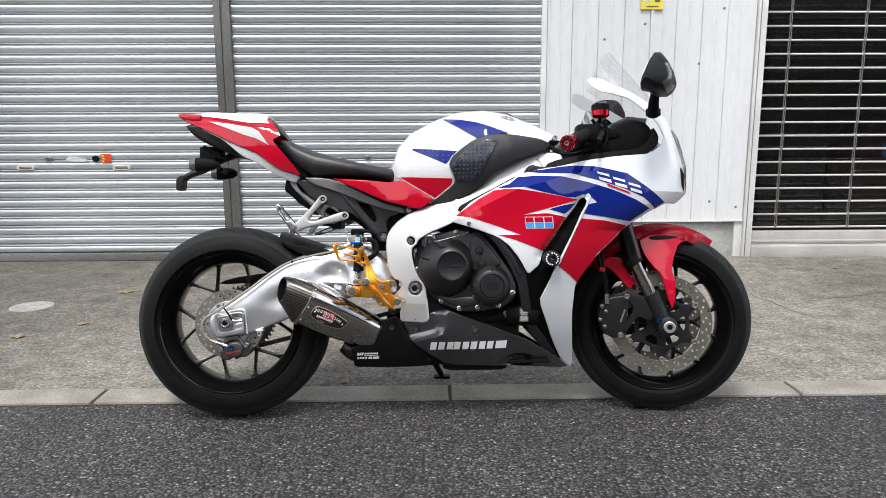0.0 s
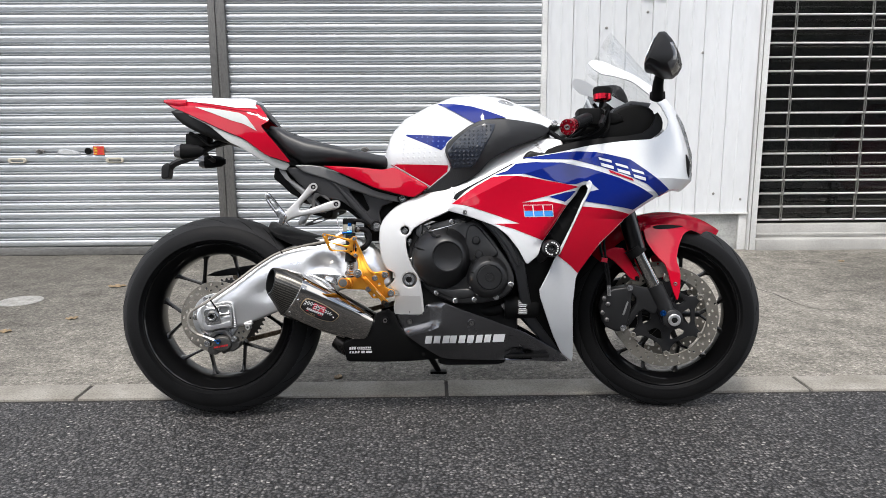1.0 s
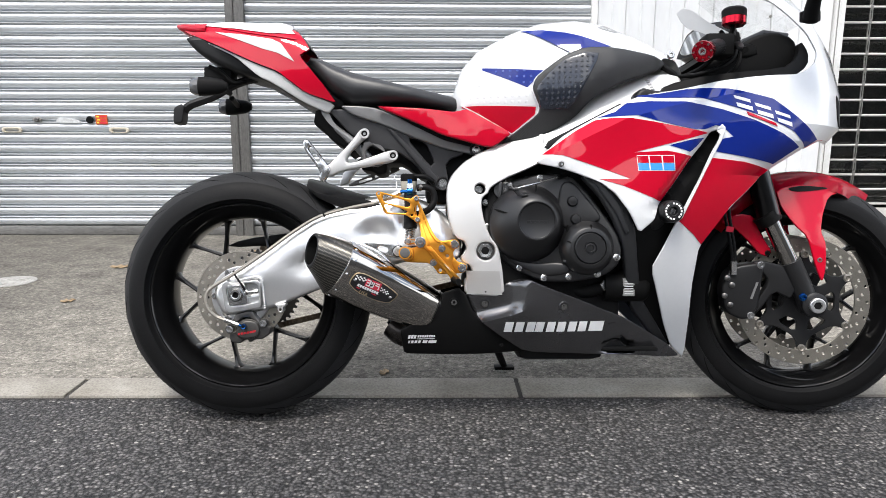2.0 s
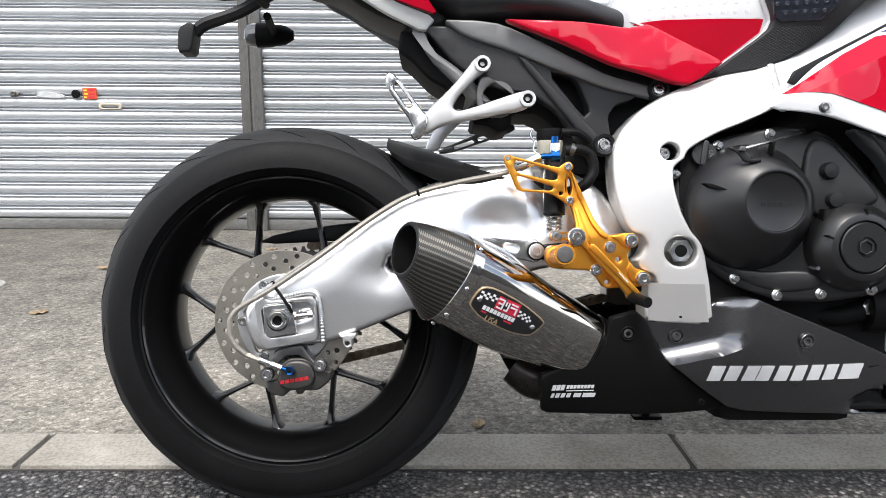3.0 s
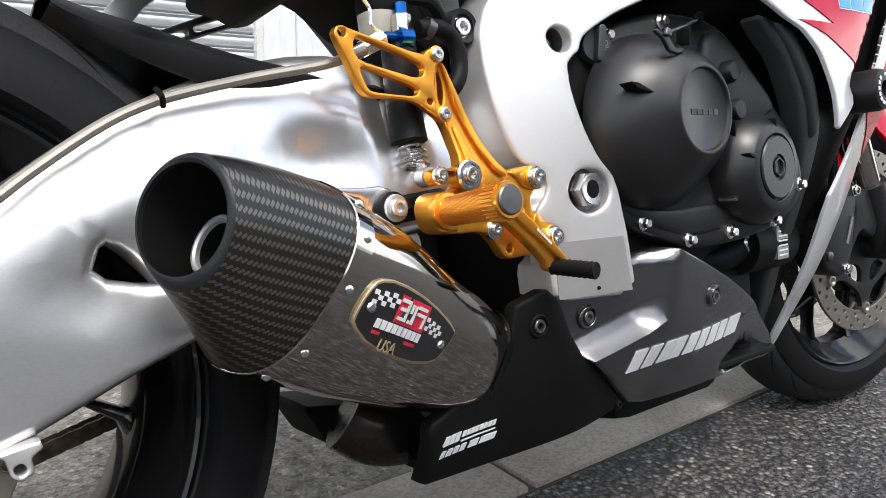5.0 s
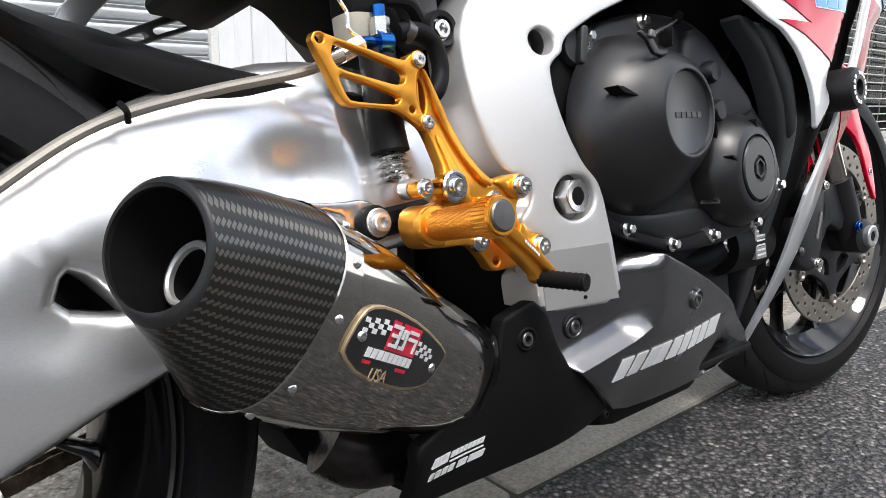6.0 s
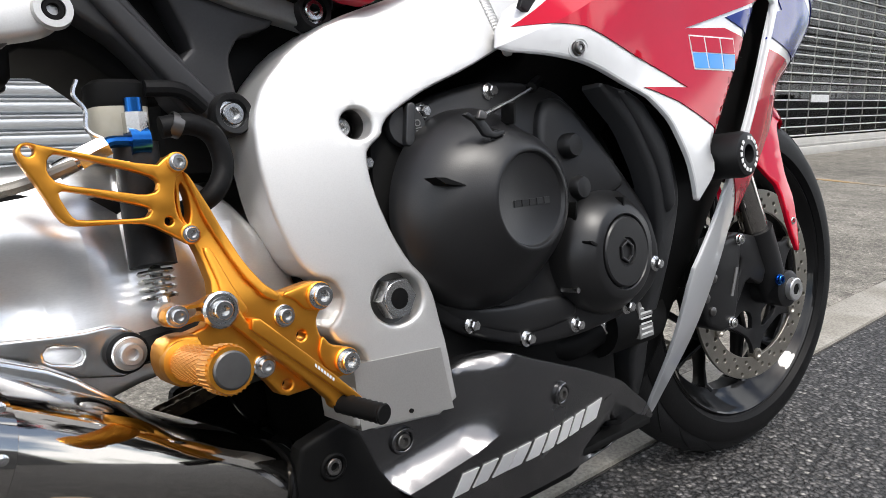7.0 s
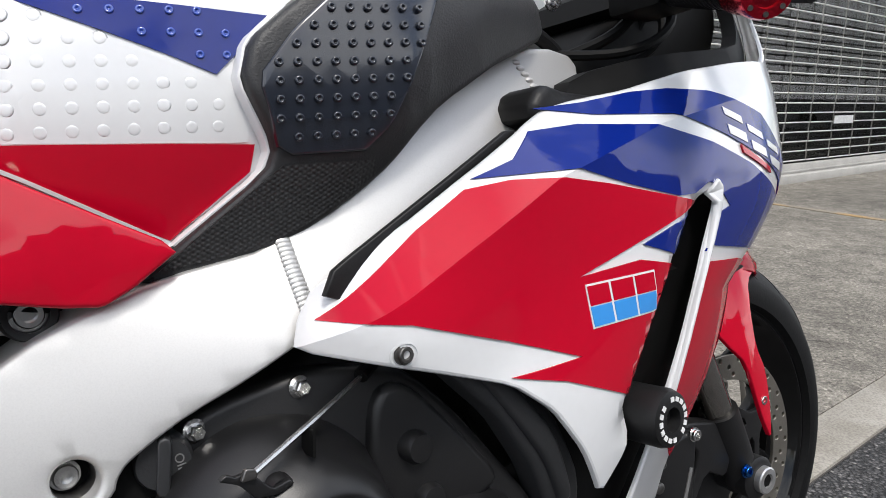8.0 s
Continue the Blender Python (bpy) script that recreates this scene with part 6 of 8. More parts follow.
sub = plate("subframe", soften([(0.215, 0.770), (0.27, 0.768), (0.348, 0.745), (0.426, 0.712), (0.509, 0.685), (0.555, 0.672), (0.545, 0.658), (0.517, 0.650), (0.506, 0.632), (0.512, 0.598), (0.502, 0.574), (0.485, 0.572), (0.468, 0.588), (0.426, 0.640), (0.385, 0.668), (0.33, 0.675), (0.27, 0.71)], 1, 0.15), 0.0, 0.03, SUBFRAME, bike, "dark grey cast rear subframe", both=True, vf=sub_sheet, cell=0.03, bevel=0.0035, holes=[soften([(0.410, 0.700), (0.455, 0.690), (0.478, 0.640), (0.468, 0.630)], 1, 0.15)])
plate("subframe_rib", soften([(0.362, 0.722), (0.378, 0.718), (0.500, 0.592), (0.490, 0.580), (0.474, 0.588)], 1, 0.12), -0.008, 0.005, SUBFRAME, sub, "", vf=sub_sheet, bevel=0.004)
plate("battery_box", soften([(0.182, 0.775), (0.176, 0.738), (0.200, 0.720), (0.225, 0.694), (0.251, 0.679), (0.266, 0.660), (0.278, 0.668), (0.300, 0.660), (0.294, 0.624), (0.322, 0.620), (0.338, 0.611), (0.358, 0.616), (0.360, 0.640), (0.40, 0.640), (0.45, 0.60), (0.50, 0.60), (0.52, 0.66), (0.46, 0.72), (0.36, 0.76), (0.26, 0.775)], 1, 0.15), -0.062, 0.06, MATTE_BLACK, bike, "dark undertail box and inner mudguard", bevel=0.008)
finish(loft_bm([oval((0.300, v, 0.640), (1, 0, 0), 0.012, (0, 0, 1), 0.012, 2, 12) for v in (-0.075, -0.05)]), "clip_knob", BLACK_PLASTIC, bike)
# inner mudguard box, run forward in matt black to keep the gap dark
box("mudguard_gap_block", (0.455, -0.06, 0.54), (0.61, 0.06, 0.70), MATTE_BLACK, bike, "", 0.02)
for u, v, w in ((0.580, -0.099, 0.6715), (0.4985, -0.095, 0.5865)):
    finish(ring_bm([(0.0115, 0.004), (0.0115, -0.009), (0.0155, -0.010), (0.017, -0.007), (0.0175, 0.006)], (u, v, w), 26), "mount_collar", BLACK_PLASTIC, sub)
    finish(lathe_bm([(0.0116, 0.004), (0.0116, 0.002), (0, 0.002)], (u, v, w), 20), "collar_floor", MATTE_BLACK, sub)
    socket_bolt("mount_bolt", (u, v - 0.002, w), 0.0088, STEEL, sub)
hang_v = -0.101
hanger = plate("peg_hanger", soften([(0.312, 0.716), (0.318, 0.702), (0.300, 0.688), (0.272, 0.660), (0.262, 0.640), (0.275, 0.634), (0.36, 0.664), (0.380, 0.668), (0.388, 0.654), (0.378, 0.640), (0.34, 0.632), (0.25, 0.616), (0.222, 0.600), (0.205, 0.606), (0.222, 0.634), (0.262, 0.672), (0.285, 0.700), (0.298, 0.718)], 2, 0.22), hang_v - 0.010, hang_v + 0.010, FRAME_ALU, bike, "silver forked passenger peg hanger", bevel=0.005)
for u, w in ((0.3085, 0.7065), (0.3775, 0.654)):
    finish(ring_bm([(0.0075, 0.0), (0.0075, -0.006), (0.012, -0.006), (0.013, 0.0)], (u, hang_v - 0.009, w), 24), "boss", FRAME_ALU, hanger)
    socket_bolt("hanger_bolt", (u, hang_v - 0.008, w), 0.0072, MATTE_BLACK, hanger)
peg = plate("passenger_peg", soften([(0.160, 0.688), (0.168, 0.693), (0.176, 0.688), (0.218, 0.634), (0.228, 0.622), (0.222, 0.604), (0.213, 0.592), (0.204, 0.590), (0.198, 0.600), (0.204, 0.612), (0.163, 0.668)], 1, 0.2), hang_v - 0.018, hang_v - 0.004, STEEL, hanger, "folded metal passenger peg", bevel=0.005, holes=[rounded_bar((0.178, 0.670), (0.197, 0.643), 0.0045, 4)])
ring = plate("exhaust_bracket", soften([(0.306, 0.69), (0.322, 0.690), (0.362, 0.662), (0.366, 0.648), (0.345, 0.628), (0.32, 0.628), (0.302, 0.642), (0.300, 0.668)], 1, 0.2), -0.098, -0.090, DARK_STEEL, bike, "dark exhaust hanger ring", bevel=0.002, holes=[circle((0.3335, 0.658), 0.0235, 28)])
far_hanger = plate("hanger_left", soften([(0.262, 0.654), (0.285, 0.668), (0.30, 0.66), (0.272, 0.640), (0.250, 0.614), (0.245, 0.600), (0.218, 0.592), (0.222, 0.612), (0.238, 0.640)], 1, 0.2), 0.10, 0.114, CAST_ALU, bike, "far passenger peg hanger", bevel=0.003)
plate("hanger_link", soften([(0.353, 0.646), (0.378, 0.652), (0.384, 0.638), (0.370, 0.630), (0.276, 0.597), (0.245, 0.592), (0.245, 0.600)], 1, 0.15), 0.102, 0.112, DARK_STEEL, far_hanger, "slotted dark link", bevel=0.002, holes=[rounded_bar((0.318, 0.620), (0.355, 0.633), 0.0035, 4), rounded_bar((0.275, 0.6045), (0.305, 0.615), 0.0035, 4)])
plate("peg_left", soften([(0.170, 0.612), (0.178, 0.612), (0.200, 0.586), (0.220, 0.578), (0.216, 0.564), (0.198, 0.576), (0.186, 0.596)], 1, 0.2), 0.115, 0.130, STEEL, far_hanger, "folded far peg", bevel=0.003)

# tail light bracket with indicators
br = tube("tail_bracket", [(0.03, 0.0, 0.865), (-0.03, 0.0, 0.848), (-0.09, 0.0, 0.815), (-0.145, 0.0, 0.795), (-0.164, 0.0, 0.780)], 0.011, BLACK_PLASTIC, bike, "black tail tidy bracket", 8)
plate("plate_holder", soften([(-0.186, 0.783), (-0.168, 0.794), (-0.158, 0.788), (-0.160, 0.775), (-0.164, 0.745), (-0.187, 0.743)], 1, 0.15), -0.018, 0.018, BLACK_PLASTIC, br, "", bevel=0.003)
box("lamp_block", (-0.105, -0.03, 0.845), (-0.035, 0.03, 0.885), MATTE_BLACK, br, "", 0.006)
tube("wiring", [(-0.09, -0.03, 0.885), (-0.06, -0.035, 0.87), (-0.03, -0.03, 0.845), (0.0, -0.02, 0.85)], 0.006, MATTE_BLACK, br, "", 6)


def indicator(u, v, w, parent):
    body = finish(loft_bm([oval((x, v, w), (0, 1, 0), a * 0.8, (0, 0, 1), a, 2.4, 18) for x, a in ((u + 0.045, 0.008), (u + 0.03, 0.017), (u, 0.0215), (u - 0.022, 0.0225))]), "indicator", MATTE_BLACK, parent, "small black indicator")
    finish(loft_bm([oval((x, v, w), (0, 1, 0), a * 0.8, (0, 0, 1), a, 2.4, 18) for x, a in ((u - 0.0222, 0.022), (u - 0.032, 0.021), (u - 0.042, 0.016), (u - 0.046, 0.006))]), "lens", GREY_LENS, body, "smoked lens")
    tube("stalk", [(u + 0.01, v, w), (u + 0.02, v * 0.2, w + 0.004)], 0.007, MATTE_BLACK, body, "", 8)


indicator(-0.06, -0.13, 0.815, br)
indicator(-0.070, 0.13, 0.812, br)

# engine
def case_v(u, w):
    """The crankcase cover stands further out towards the front."""
    return -0.130 - 0.27 * (u - 0.60) + 0.045 * (w - 0.40)


eng = finish(box_bm((0.60, -0.135, 0.24), (0.93, 0.15, 0.585), 0.03), "engine", MATTE_BLACK, bike, "black engine block")
finish(loft_bm([oval(c, (0.6, 0, -0.8), a, (0, 1, 0), b, 4, 24) for c, a, b in (((0.74, 0, 0.50), 0.10, 0.15), ((0.86, 0, 0.62), 0.10, 0.17), ((0.92, 0, 0.70), 0.09, 0.17))]), "cylinder_head", MATTE_BLACK, eng)
finish(box_bm((0.68, -0.10, 0.15), (0.90, 0.12, 0.30), 0.03), "sump", MATTE_BLACK, eng)
plate("right_case", soften([(0.596, 0.520), (0.615, 0.560), (0.661, 0.594), (0.736, 0.610), (0.801, 0.600), (0.835, 0.565), (0.866, 0.520), (0.900, 0.468), (0.910, 0.425), (0.902, 0.392), (0.870, 0.366), (0.805, 0.352), (0.738, 0.350), (0.672, 0.376), (0.626, 0.415), (0.596, 0.470)], 2, 0.2), 0.0, 0.05, ENGINE_BLACK, eng, "satin black right crankcase cover", bevel=0.008, vf=case_v)
CC = (0.701, -0.0, 0.489)
clutch = finish(lathe_bm([(0.094, -0.145), (0.0925, -0.158), (0.0885, -0.168), (0.081, -0.180), (0.072, -0.192), (0.062, -0.2025), (0.0535, -0.2095), (0.0475, -0.2135), (0.0455, -0.2145), (0.0435, -0.2150), (0.042, -0.2145), (0.0405, -0.2115), (0.0395, -0.211), (0.0, -0.211)], CC, 72), "clutch_cover", ENGINE_BLACK, eng, "domed black clutch cover with a round medallion")
ring_off = (0.012, 0.006)
for p in clutch.data.vertices:
    k = step(-p.co.y, 0.185, 0.212)
    p.co.x += ring_off[0] * k
    p.co.z += ring_off[1] * k
# small plain letters' blocks on the medallion
for i in range(5):
    plate("medallion_mark", slanted_bar(CC[0] + 0.014 - 0.0235 + 0.0096 * i, CC[0] + 0.014 - 0.0235 + 0.0096 * i + 0.0076, 0.4895, 0.4955, 0), -0.2116, -0.2105, ENGINE_BLACK, clutch, "", bevel=0.0003, steps=1)
for a, r in ((168, 0.080), (82, 0.083), (352, 0.086)):
    t = radians(a)
    c = (0.634, 0.5165) if a == 168 else (CC[0] + r * math.cos(t), CC[2] + r * math.sin(t))
    plate("cover_slot", [(c[0] - 0.018, c[1] + 0.005), (c[0] - 0.008, c[1] - 0.001), (c[0] + 0.018, c[1] - 0.005), (c[0] - 0.008, c[1] + 0.0042)] if a == 168 else rounded_bar((c[0], c[1] - 0.008), (c[0] + 0.002, c[1] + 0.008), 0.0012, 3), -0.2005, -0.185, MATTE_BLACK, clutch)
GC = (0.8350, -0.003, 0.4320)
gen = finish(lathe_bm([(0.0645, -0.170), (0.0635, -0.192), (0.0615, -0.198), (0.0480, -0.2145), (0.0455, -0.2160), (0.0380, -0.2170), (0.0370, -0.2160), (0.0365, -0.2125), (0.0355, -0.2125), (0.0350, -0.2170), (0.0335, -0.2185), (0.0145, -0.2185), (0.0135, -0.216), (0.012, -0.216), (0, -0.216)], GC, 64), "crank_cover", ENGINE_BLACK, eng, "round black crank cover with a hex plug")
plate("hex_plug", [(GC[0] + 0.0115 * math.cos(math.pi / 3 * k + 0.5), GC[2] + 0.0115 * math.sin(math.pi / 3 * k + 0.5)) for k in range(6)], -0.2222, -0.216, ENGINE_BLACK, gen, "", bevel=0.001, holes=[[(GC[0] + 0.0085 * math.cos(math.pi / 3 * k + 0.5), GC[2] + 0.0085 * math.sin(math.pi / 3 * k + 0.5)) for k in range(6)]])
plate("crank_slot", rounded_bar((GC[0] - 0.052, GC[2] + 0.016), (GC[0] - 0.042, GC[2] + 0.011), 0.0013, 3), -0.2190, -0.205, MATTE_BLACK, gen)
plate("crank_slot", rounded_bar((GC[0] + 0.002, GC[2] + 0.053), (GC[0] + 0.002, GC[2] + 0.046), 0.0013, 3), -0.2195, -0.205, MATTE_BLACK, gen)
# ribs between the two covers and plugs
for u, w in ((0.7985, 0.5405), (0.806, 0.499)):
    finish(lathe_bm([(0.0125, -0.145), (0.0122, -0.193), (0.0100, -0.1975), (0, -0.1985)], (u, 0, w), 24), "case_plug", ENGINE_BLACK, eng)
plate("case_web", soften([(0.775, 0.585), (0.80, 0.590), (0.835, 0.545), (0.868, 0.50), (0.84, 0.485), (0.78, 0.470), (0.765, 0.52)], 2), -0.010, 0.03, ENGINE_BLACK, eng, "", bevel=0.006, vf=case_v)
plate("case_web", soften([(0.63, 0.425), (0.70, 0.395), (0.79, 0.40), (0.80, 0.372), (0.738, 0.362), (0.675, 0.386)], 2), -0.003, 0.02, ENGINE_BLACK, eng, "", bevel=0.006, vf=case_v)
plate("case_boss", soften([(0.775, 0.402), (0.79, 0.406), (0.796, 0.400), (0.79, 0.394)], 1), -0.014, 0.01, ENGINE_BLACK, eng, "", bevel=0.003, vf=case_v)
finish(lathe_bm([(0.003, 0.0), (0.003, -0.02)], (0.779, -0.182, 0.402), 8), "stud_pin", STEEL, eng)


def flange_bolt(u, w, v=-0.150, r=0.0055):
    bm = lathe_bm([(r * 1.5, 0.001), (r * 1.5, -0.0015), (r * 1.1, -0.003)], (u, v, w), 16)
    loft_bm([oval((u, v - p, w), (1, 0, 0), q, (0, 0, 1), q, 2, 6) for q, p in ((r, 0.002), (r, 0.008), (r * 0.8, 0.0092))], True, bm)
    return finish(bm, "flange_bolt", STEEL, eng, angle=25)


for u, w in ((0.660, 0.5815), (0.729, 0.597), (0.602, 0.540), (0.606, 0.481), (0.631, 0.4255), (0.6815, 0.384), (0.737, 0.361), (0.793, 0.3645), (0.856, 0.372), (0.898, 0.4105), (0.795, 0.576)):
    flange_bolt(u, w, case_v(u, w) + 0.001)
for u, w in ((0.855, 0.535), (0.895, 0.500), (0.90, 0.470)):
    flange_bolt(u, w, -0.140, 0.005)
cap = finish(lathe_bm([(0.0178, 0.03), (0.0182, -0.004), (0.0165, -0.007), (0, -0.007)], (0, 0, 0), 28), "oil_filler_cap", FIN_GREY, eng, "black oil filler cap")
cap.matrix_local = pose(0.638, -0.139, 0.5685, 0, 0, -16)
plate("cap_grip", rounded_bar((-0.002, -0.014), (0.002, 0.015), 0.0042, 4), -0.016, -0.005, FIN_GREY, cap, "", bevel=0.0015)
font = bpy.data.curves.new("cap_word", "FONT")
font.body, font.size, font.extrude, font.align_x, font.align_y = "OIL", 0.0082, 0.0003, "CENTER", "CENTER"
word = new("cap_word", font)
word.data.materials.append(GREY_COVER)
word.parent, word.matrix_local = cap, pose(0.0098, -0.0074, -0.001, 90, 80, 0)
tube("clutch_cable", [(0.669, -0.2085, 0.5695), (0.720, -0.190, 0.583), (0.775, -0.172, 0.600)], 0.0022, STEEL, eng, "bright bare clutch cable", 8, False)
tube("cable_end", [(0.768, -0.174, 0.598), (0.795, -0.160, 0.608)], 0.0055, MATTE_BLACK, eng, "", 8)
plate("clutch_arm", soften([(0.648, 0.5696), (0.653, 0.5722), (0.6582, 0.569), (0.667, 0.570), (0.6695, 0.5666), (0.6804, 0.5545), (0.6925, 0.5566), (0.6946, 0.5532), (0.6834, 0.5498), (0.6696, 0.5516), (0.6604, 0.5634)], 1, 0.12), -0.206, -0.2025, ENGINE_BLACK, eng, "black clutch release arm", bevel=0.001)
finish(lathe_bm([(0.0125, -0.15), (0.0118, -0.196), (0.0095, -0.2022), (0, -0.2025)], (0.6885, 0, 0.5475), 18), "arm_pivot", ENGINE_BLACK, eng)
plate("cable_clevis", soften([(0.660, 0.566), (0.6635, 0.5734), (0.672, 0.5709), (0.6695, 0.565)], 1, 0.12), -0.2095, -0.2065, DARK_STEEL, eng, "dark steel cable clevis", bevel=0.001)
tube("water_hose", [(0.81, -0.13, 0.575), (0.86, -0.14, 0.57), (0.90, -0.145, 0.53), (0.92, -0.15, 0.47)], 0.014, BLACK_PLASTIC, eng, "black coolant hose", 12)
tube("breather_hose", [(0.78, -0.12, 0.61), (0.83, -0.13, 0.60), (0.88, -0.14, 0.545)], 0.008, BLACK_PLASTIC, eng, "", 10)
# oil filter low at the front
filt = finish(lathe_bm([(0.036, -0.02), (0.037, 0.03), (0.037, 0.075), (0.030, 0.085), (0, 0.086)], (0.905, -0.130, 0.338), 32, "u"), "oil_filter", MATTE_BLACK, eng, "black oil filter with a printed label")
plate("filter_label", [(0.925, 0.318), (0.952, 0.318), (0.952, 0.360), (0.925, 0.360)], -0.1665, -0.15, GREY_COVER, filt, "grey printed label")
for i in range(6):
    plate("label_line", [(0.928, 0.322 + 0.006 * i), (0.949, 0.322 + 0.006 * i), (0.949, 0.324 + 0.006 * i), (0.928, 0.324 + 0.006 * i)], -0.1672, -0.1660, PAPER, filt)
finish(lathe_bm([(0.013, 0.0), (0.013, -0.006), (0.010, -0.009), (0.006, -0.009), (0.005, -0.005), (0, -0.005)], (0.887, -0.146, 0.342), 24), "drain_plug", STEEL, eng, "bright steel plug")
tube("lower_hose", [(0.80, -0.11, 0.33), (0.84, -0.13, 0.325), (0.88, -0.14, 0.335)], 0.016, MATTE_BLACK, eng, "", 12)

# radiator behind the fairing
box("radiator", (1.02, -0.17, 0.36), (1.06, 0.17, 0.70), MATTE_BLACK, bike, "black finned radiator", 0.006)
box("air_box", (0.66, -0.11, 0.60), (0.98, 0.11, 0.83), MATTE_BLACK, bike, "black air box under the tank", 0.03)

# belly pan and graphite cowl
cowl_sheet = surface([(0.552, 0.318, -0.160), (0.642, 0.350, -0.177), (0.692, 0.342, -0.178), (0.692, 0.290, -0.172), (0.785, 0.293, -0.160), (0.60, 0.255, -0.152), (0.648, 0.231, -0.144), (0.770, 0.24, -0.146), (0.898, 0.226, -0.118), (0.94, 0.262, -0.122), (1.05, 0.19, -0.075), (0.70, 0.18, -0.106), (0.95, 0.168, -0.088), (0.97, 0.19, -0.088)])


RIDGE_U, RIDGE_W = (0.55, 0.613, 0.661, 0.71), (0.243, 0.259, 0.271, 0.292)
RIDGE = [((a, 0, b), (b - d, 0, c - a)) for a, b, c, d in zip(RIDGE_U, RIDGE_W, RIDGE_U[1:], RIDGE_W[1:])]


def cowl_v(u, w):
    # a scoop at the rear end, its floor facing up
    edge = along(u, RIDGE_U, RIDGE_W)
    x = min(1.0, max(0.0, (w - edge) / 0.032))
    scoop = 0.028 * (1 - (1 - x) ** 2) * (1 - step(u, 0.655, 0.705))
    top = 0.014 * step(w, 0.343, 0.362) * (1 - step(u, 0.69, 0.71))
    vent = 0.016 * step(u, 0.86, 0.93) * (1 - step(u, 0.965, 0.985)) * step(w, 0.166, 0.180) * (1 - step(w - along(u, (0.86, 0.92, 0.98), (0.182, 0.205, 0.19)), 0.0, 0.008))
    return cowl_sheet(u, w) + scoop + top + vent


cowl = plate("belly_cowl", soften([(0.548, 0.321), (0.628, 0.318), (0.640, 0.326), (0.648, 0.348), (0.672, 0.356), (0.699, 0.358), (0.732, 0.344), (0.842, 0.302), (0.942, 0.261), (1.0, 0.228), (1.055, 0.195), (1.098, 0.158), (1.06, 0.155), (0.98, 0.163), (0.83, 0.171), (0.701, 0.175), (0.640, 0.216), (0.585, 0.258), (0.568, 0.284)], 1, 0.14), -0.003, 0.012, GREY_COWL, bike, "graphite belly cowl with white lettering blocks", both=True, vf=cowl_v, cell=0.006, cuts=RIDGE, angle=24, bevel=0.003, holes=[soften([(0.934, 0.219), (0.950, 0.206), (0.963, 0.190), (0.969, 0.177), (0.957, 0.185), (0.943, 0.199)], 1, 0.12)])
x = 0.644
for i, wd in enumerate((0.050, 0.046, 0.050, 0.050, 0.040)):
    for a, b in ((0.0, 0.0195), (wd - 0.0245, wd - 0.005)):
        decal("lettering_block", slanted_bar(x + a, x + b, 0.2300, 0.2545, 0.004), lambda u, w: cowl_v(u, w) - 0.003, LETTER_WHITE, cowl, "white plain block", off=0.0012, cell=0.012)
    x += wd + 0.0025
for u, w in ((0.600, 0.2965), (0.785, 0.2925)):
    plate("bolt_cup", circle((u, w), 0.0125, 22), -0.0075, 0.0, GREY_COWL, cowl, vf=cowl_v, bevel=0.003, holes=[circle((u, w), 0.0085, 18)])
    socket_bolt("cowl_bolt", (u, cowl_v(u, w) - 0.002, w), 0.0068, DARK_STEEL, cowl)
belly_v = surface([(0.40, 0.222, -0.134), (0.51, 0.32, -0.142), (0.527, 0.30, -0.142), (0.60, 0.22, -0.132), (0.50, 0.176, -0.104), (0.40, 0.172, -0.101), (0.70, 0.17, -0.088), (0.40, 0.25, -0.136)])
pan = plate("belly_pan", soften([(0.396, 0.236), (0.44, 0.252), (0.480, 0.266), (0.494, 0.300), (0.500, 0.324), (0.536, 0.335), (0.552, 0.322), (0.568, 0.285), (0.586, 0.259), (0.64, 0.217), (0.704, 0.176), (0.60, 0.171), (0.504, 0.168), (0.404, 0.1705)], 1, 0.08), -0.004, 0.012, MATTE_BLACK, bike, "matt black belly pan with small white marks", both=True, vf=belly_v, cell=0.02, bevel=0.004)
box("belly_floor", (0.42, -0.10, 0.175), (1.03, 0.10, 0.185), MATTE_BLACK, bike, "", 0.003)
socket_bolt("pan_bolt", (0.5255, -0.1435, 0.3005), 0.0068, DARK_STEEL, pan)
plate("bolt_cup", circle((0.5255, 0.3005), 0.0115, 22), -0.0065, 0.0, MATTE_BLACK, pan, vf=belly_v, bevel=0.002, holes=[circle((0.5255, 0.3005), 0.008, 18)])
socket_bolt("pan_bolt", (0.640, -0.137, 0.196), 0.004, MATTE_BLACK, pan)
for i in range(3):
    decal("small_mark", slanted_bar(0.4145 + 0.0068 * i, 0.4145 + 0.0068 * i + 0.0056, 0.2115, 0.2205, 0.002), lambda u, w: belly_v(u, w) - 0.004, LETTER_WHITE, pan, "white plain mark", off=0.001)
for i in range(8):
    decal("small_mark", slanted_bar(0.4375 + 0.0054 * i, 0.4375 + 0.0054 * i + 0.0042, 0.2140, 0.2195, 0.001), lambda u, w: belly_v(u, w) - 0.004, LETTER_WHITE, pan, "white plain mark", off=0.001)
decal("small_mark", slanted_bar(0.4375, 0.4805, 0.2095, 0.2108, 0), lambda u, w: belly_v(u, w) - 0.004, LETTER_WHITE, pan, "white plain mark", off=0.001)
for u0, u1 in ((0.414, 0.4185), (0.421, 0.427), (0.4295, 0.4355), (0.438, 0.444), (0.449, 0.460), (0.463, 0.482)):
    decal("small_mark", slanted_bar(u0, u1, 0.1990, 0.2060, 0.002), lambda u, w: belly_v(u, w) - 0.004, LETTER_WHITE, pan, "white plain mark", off=0.001)

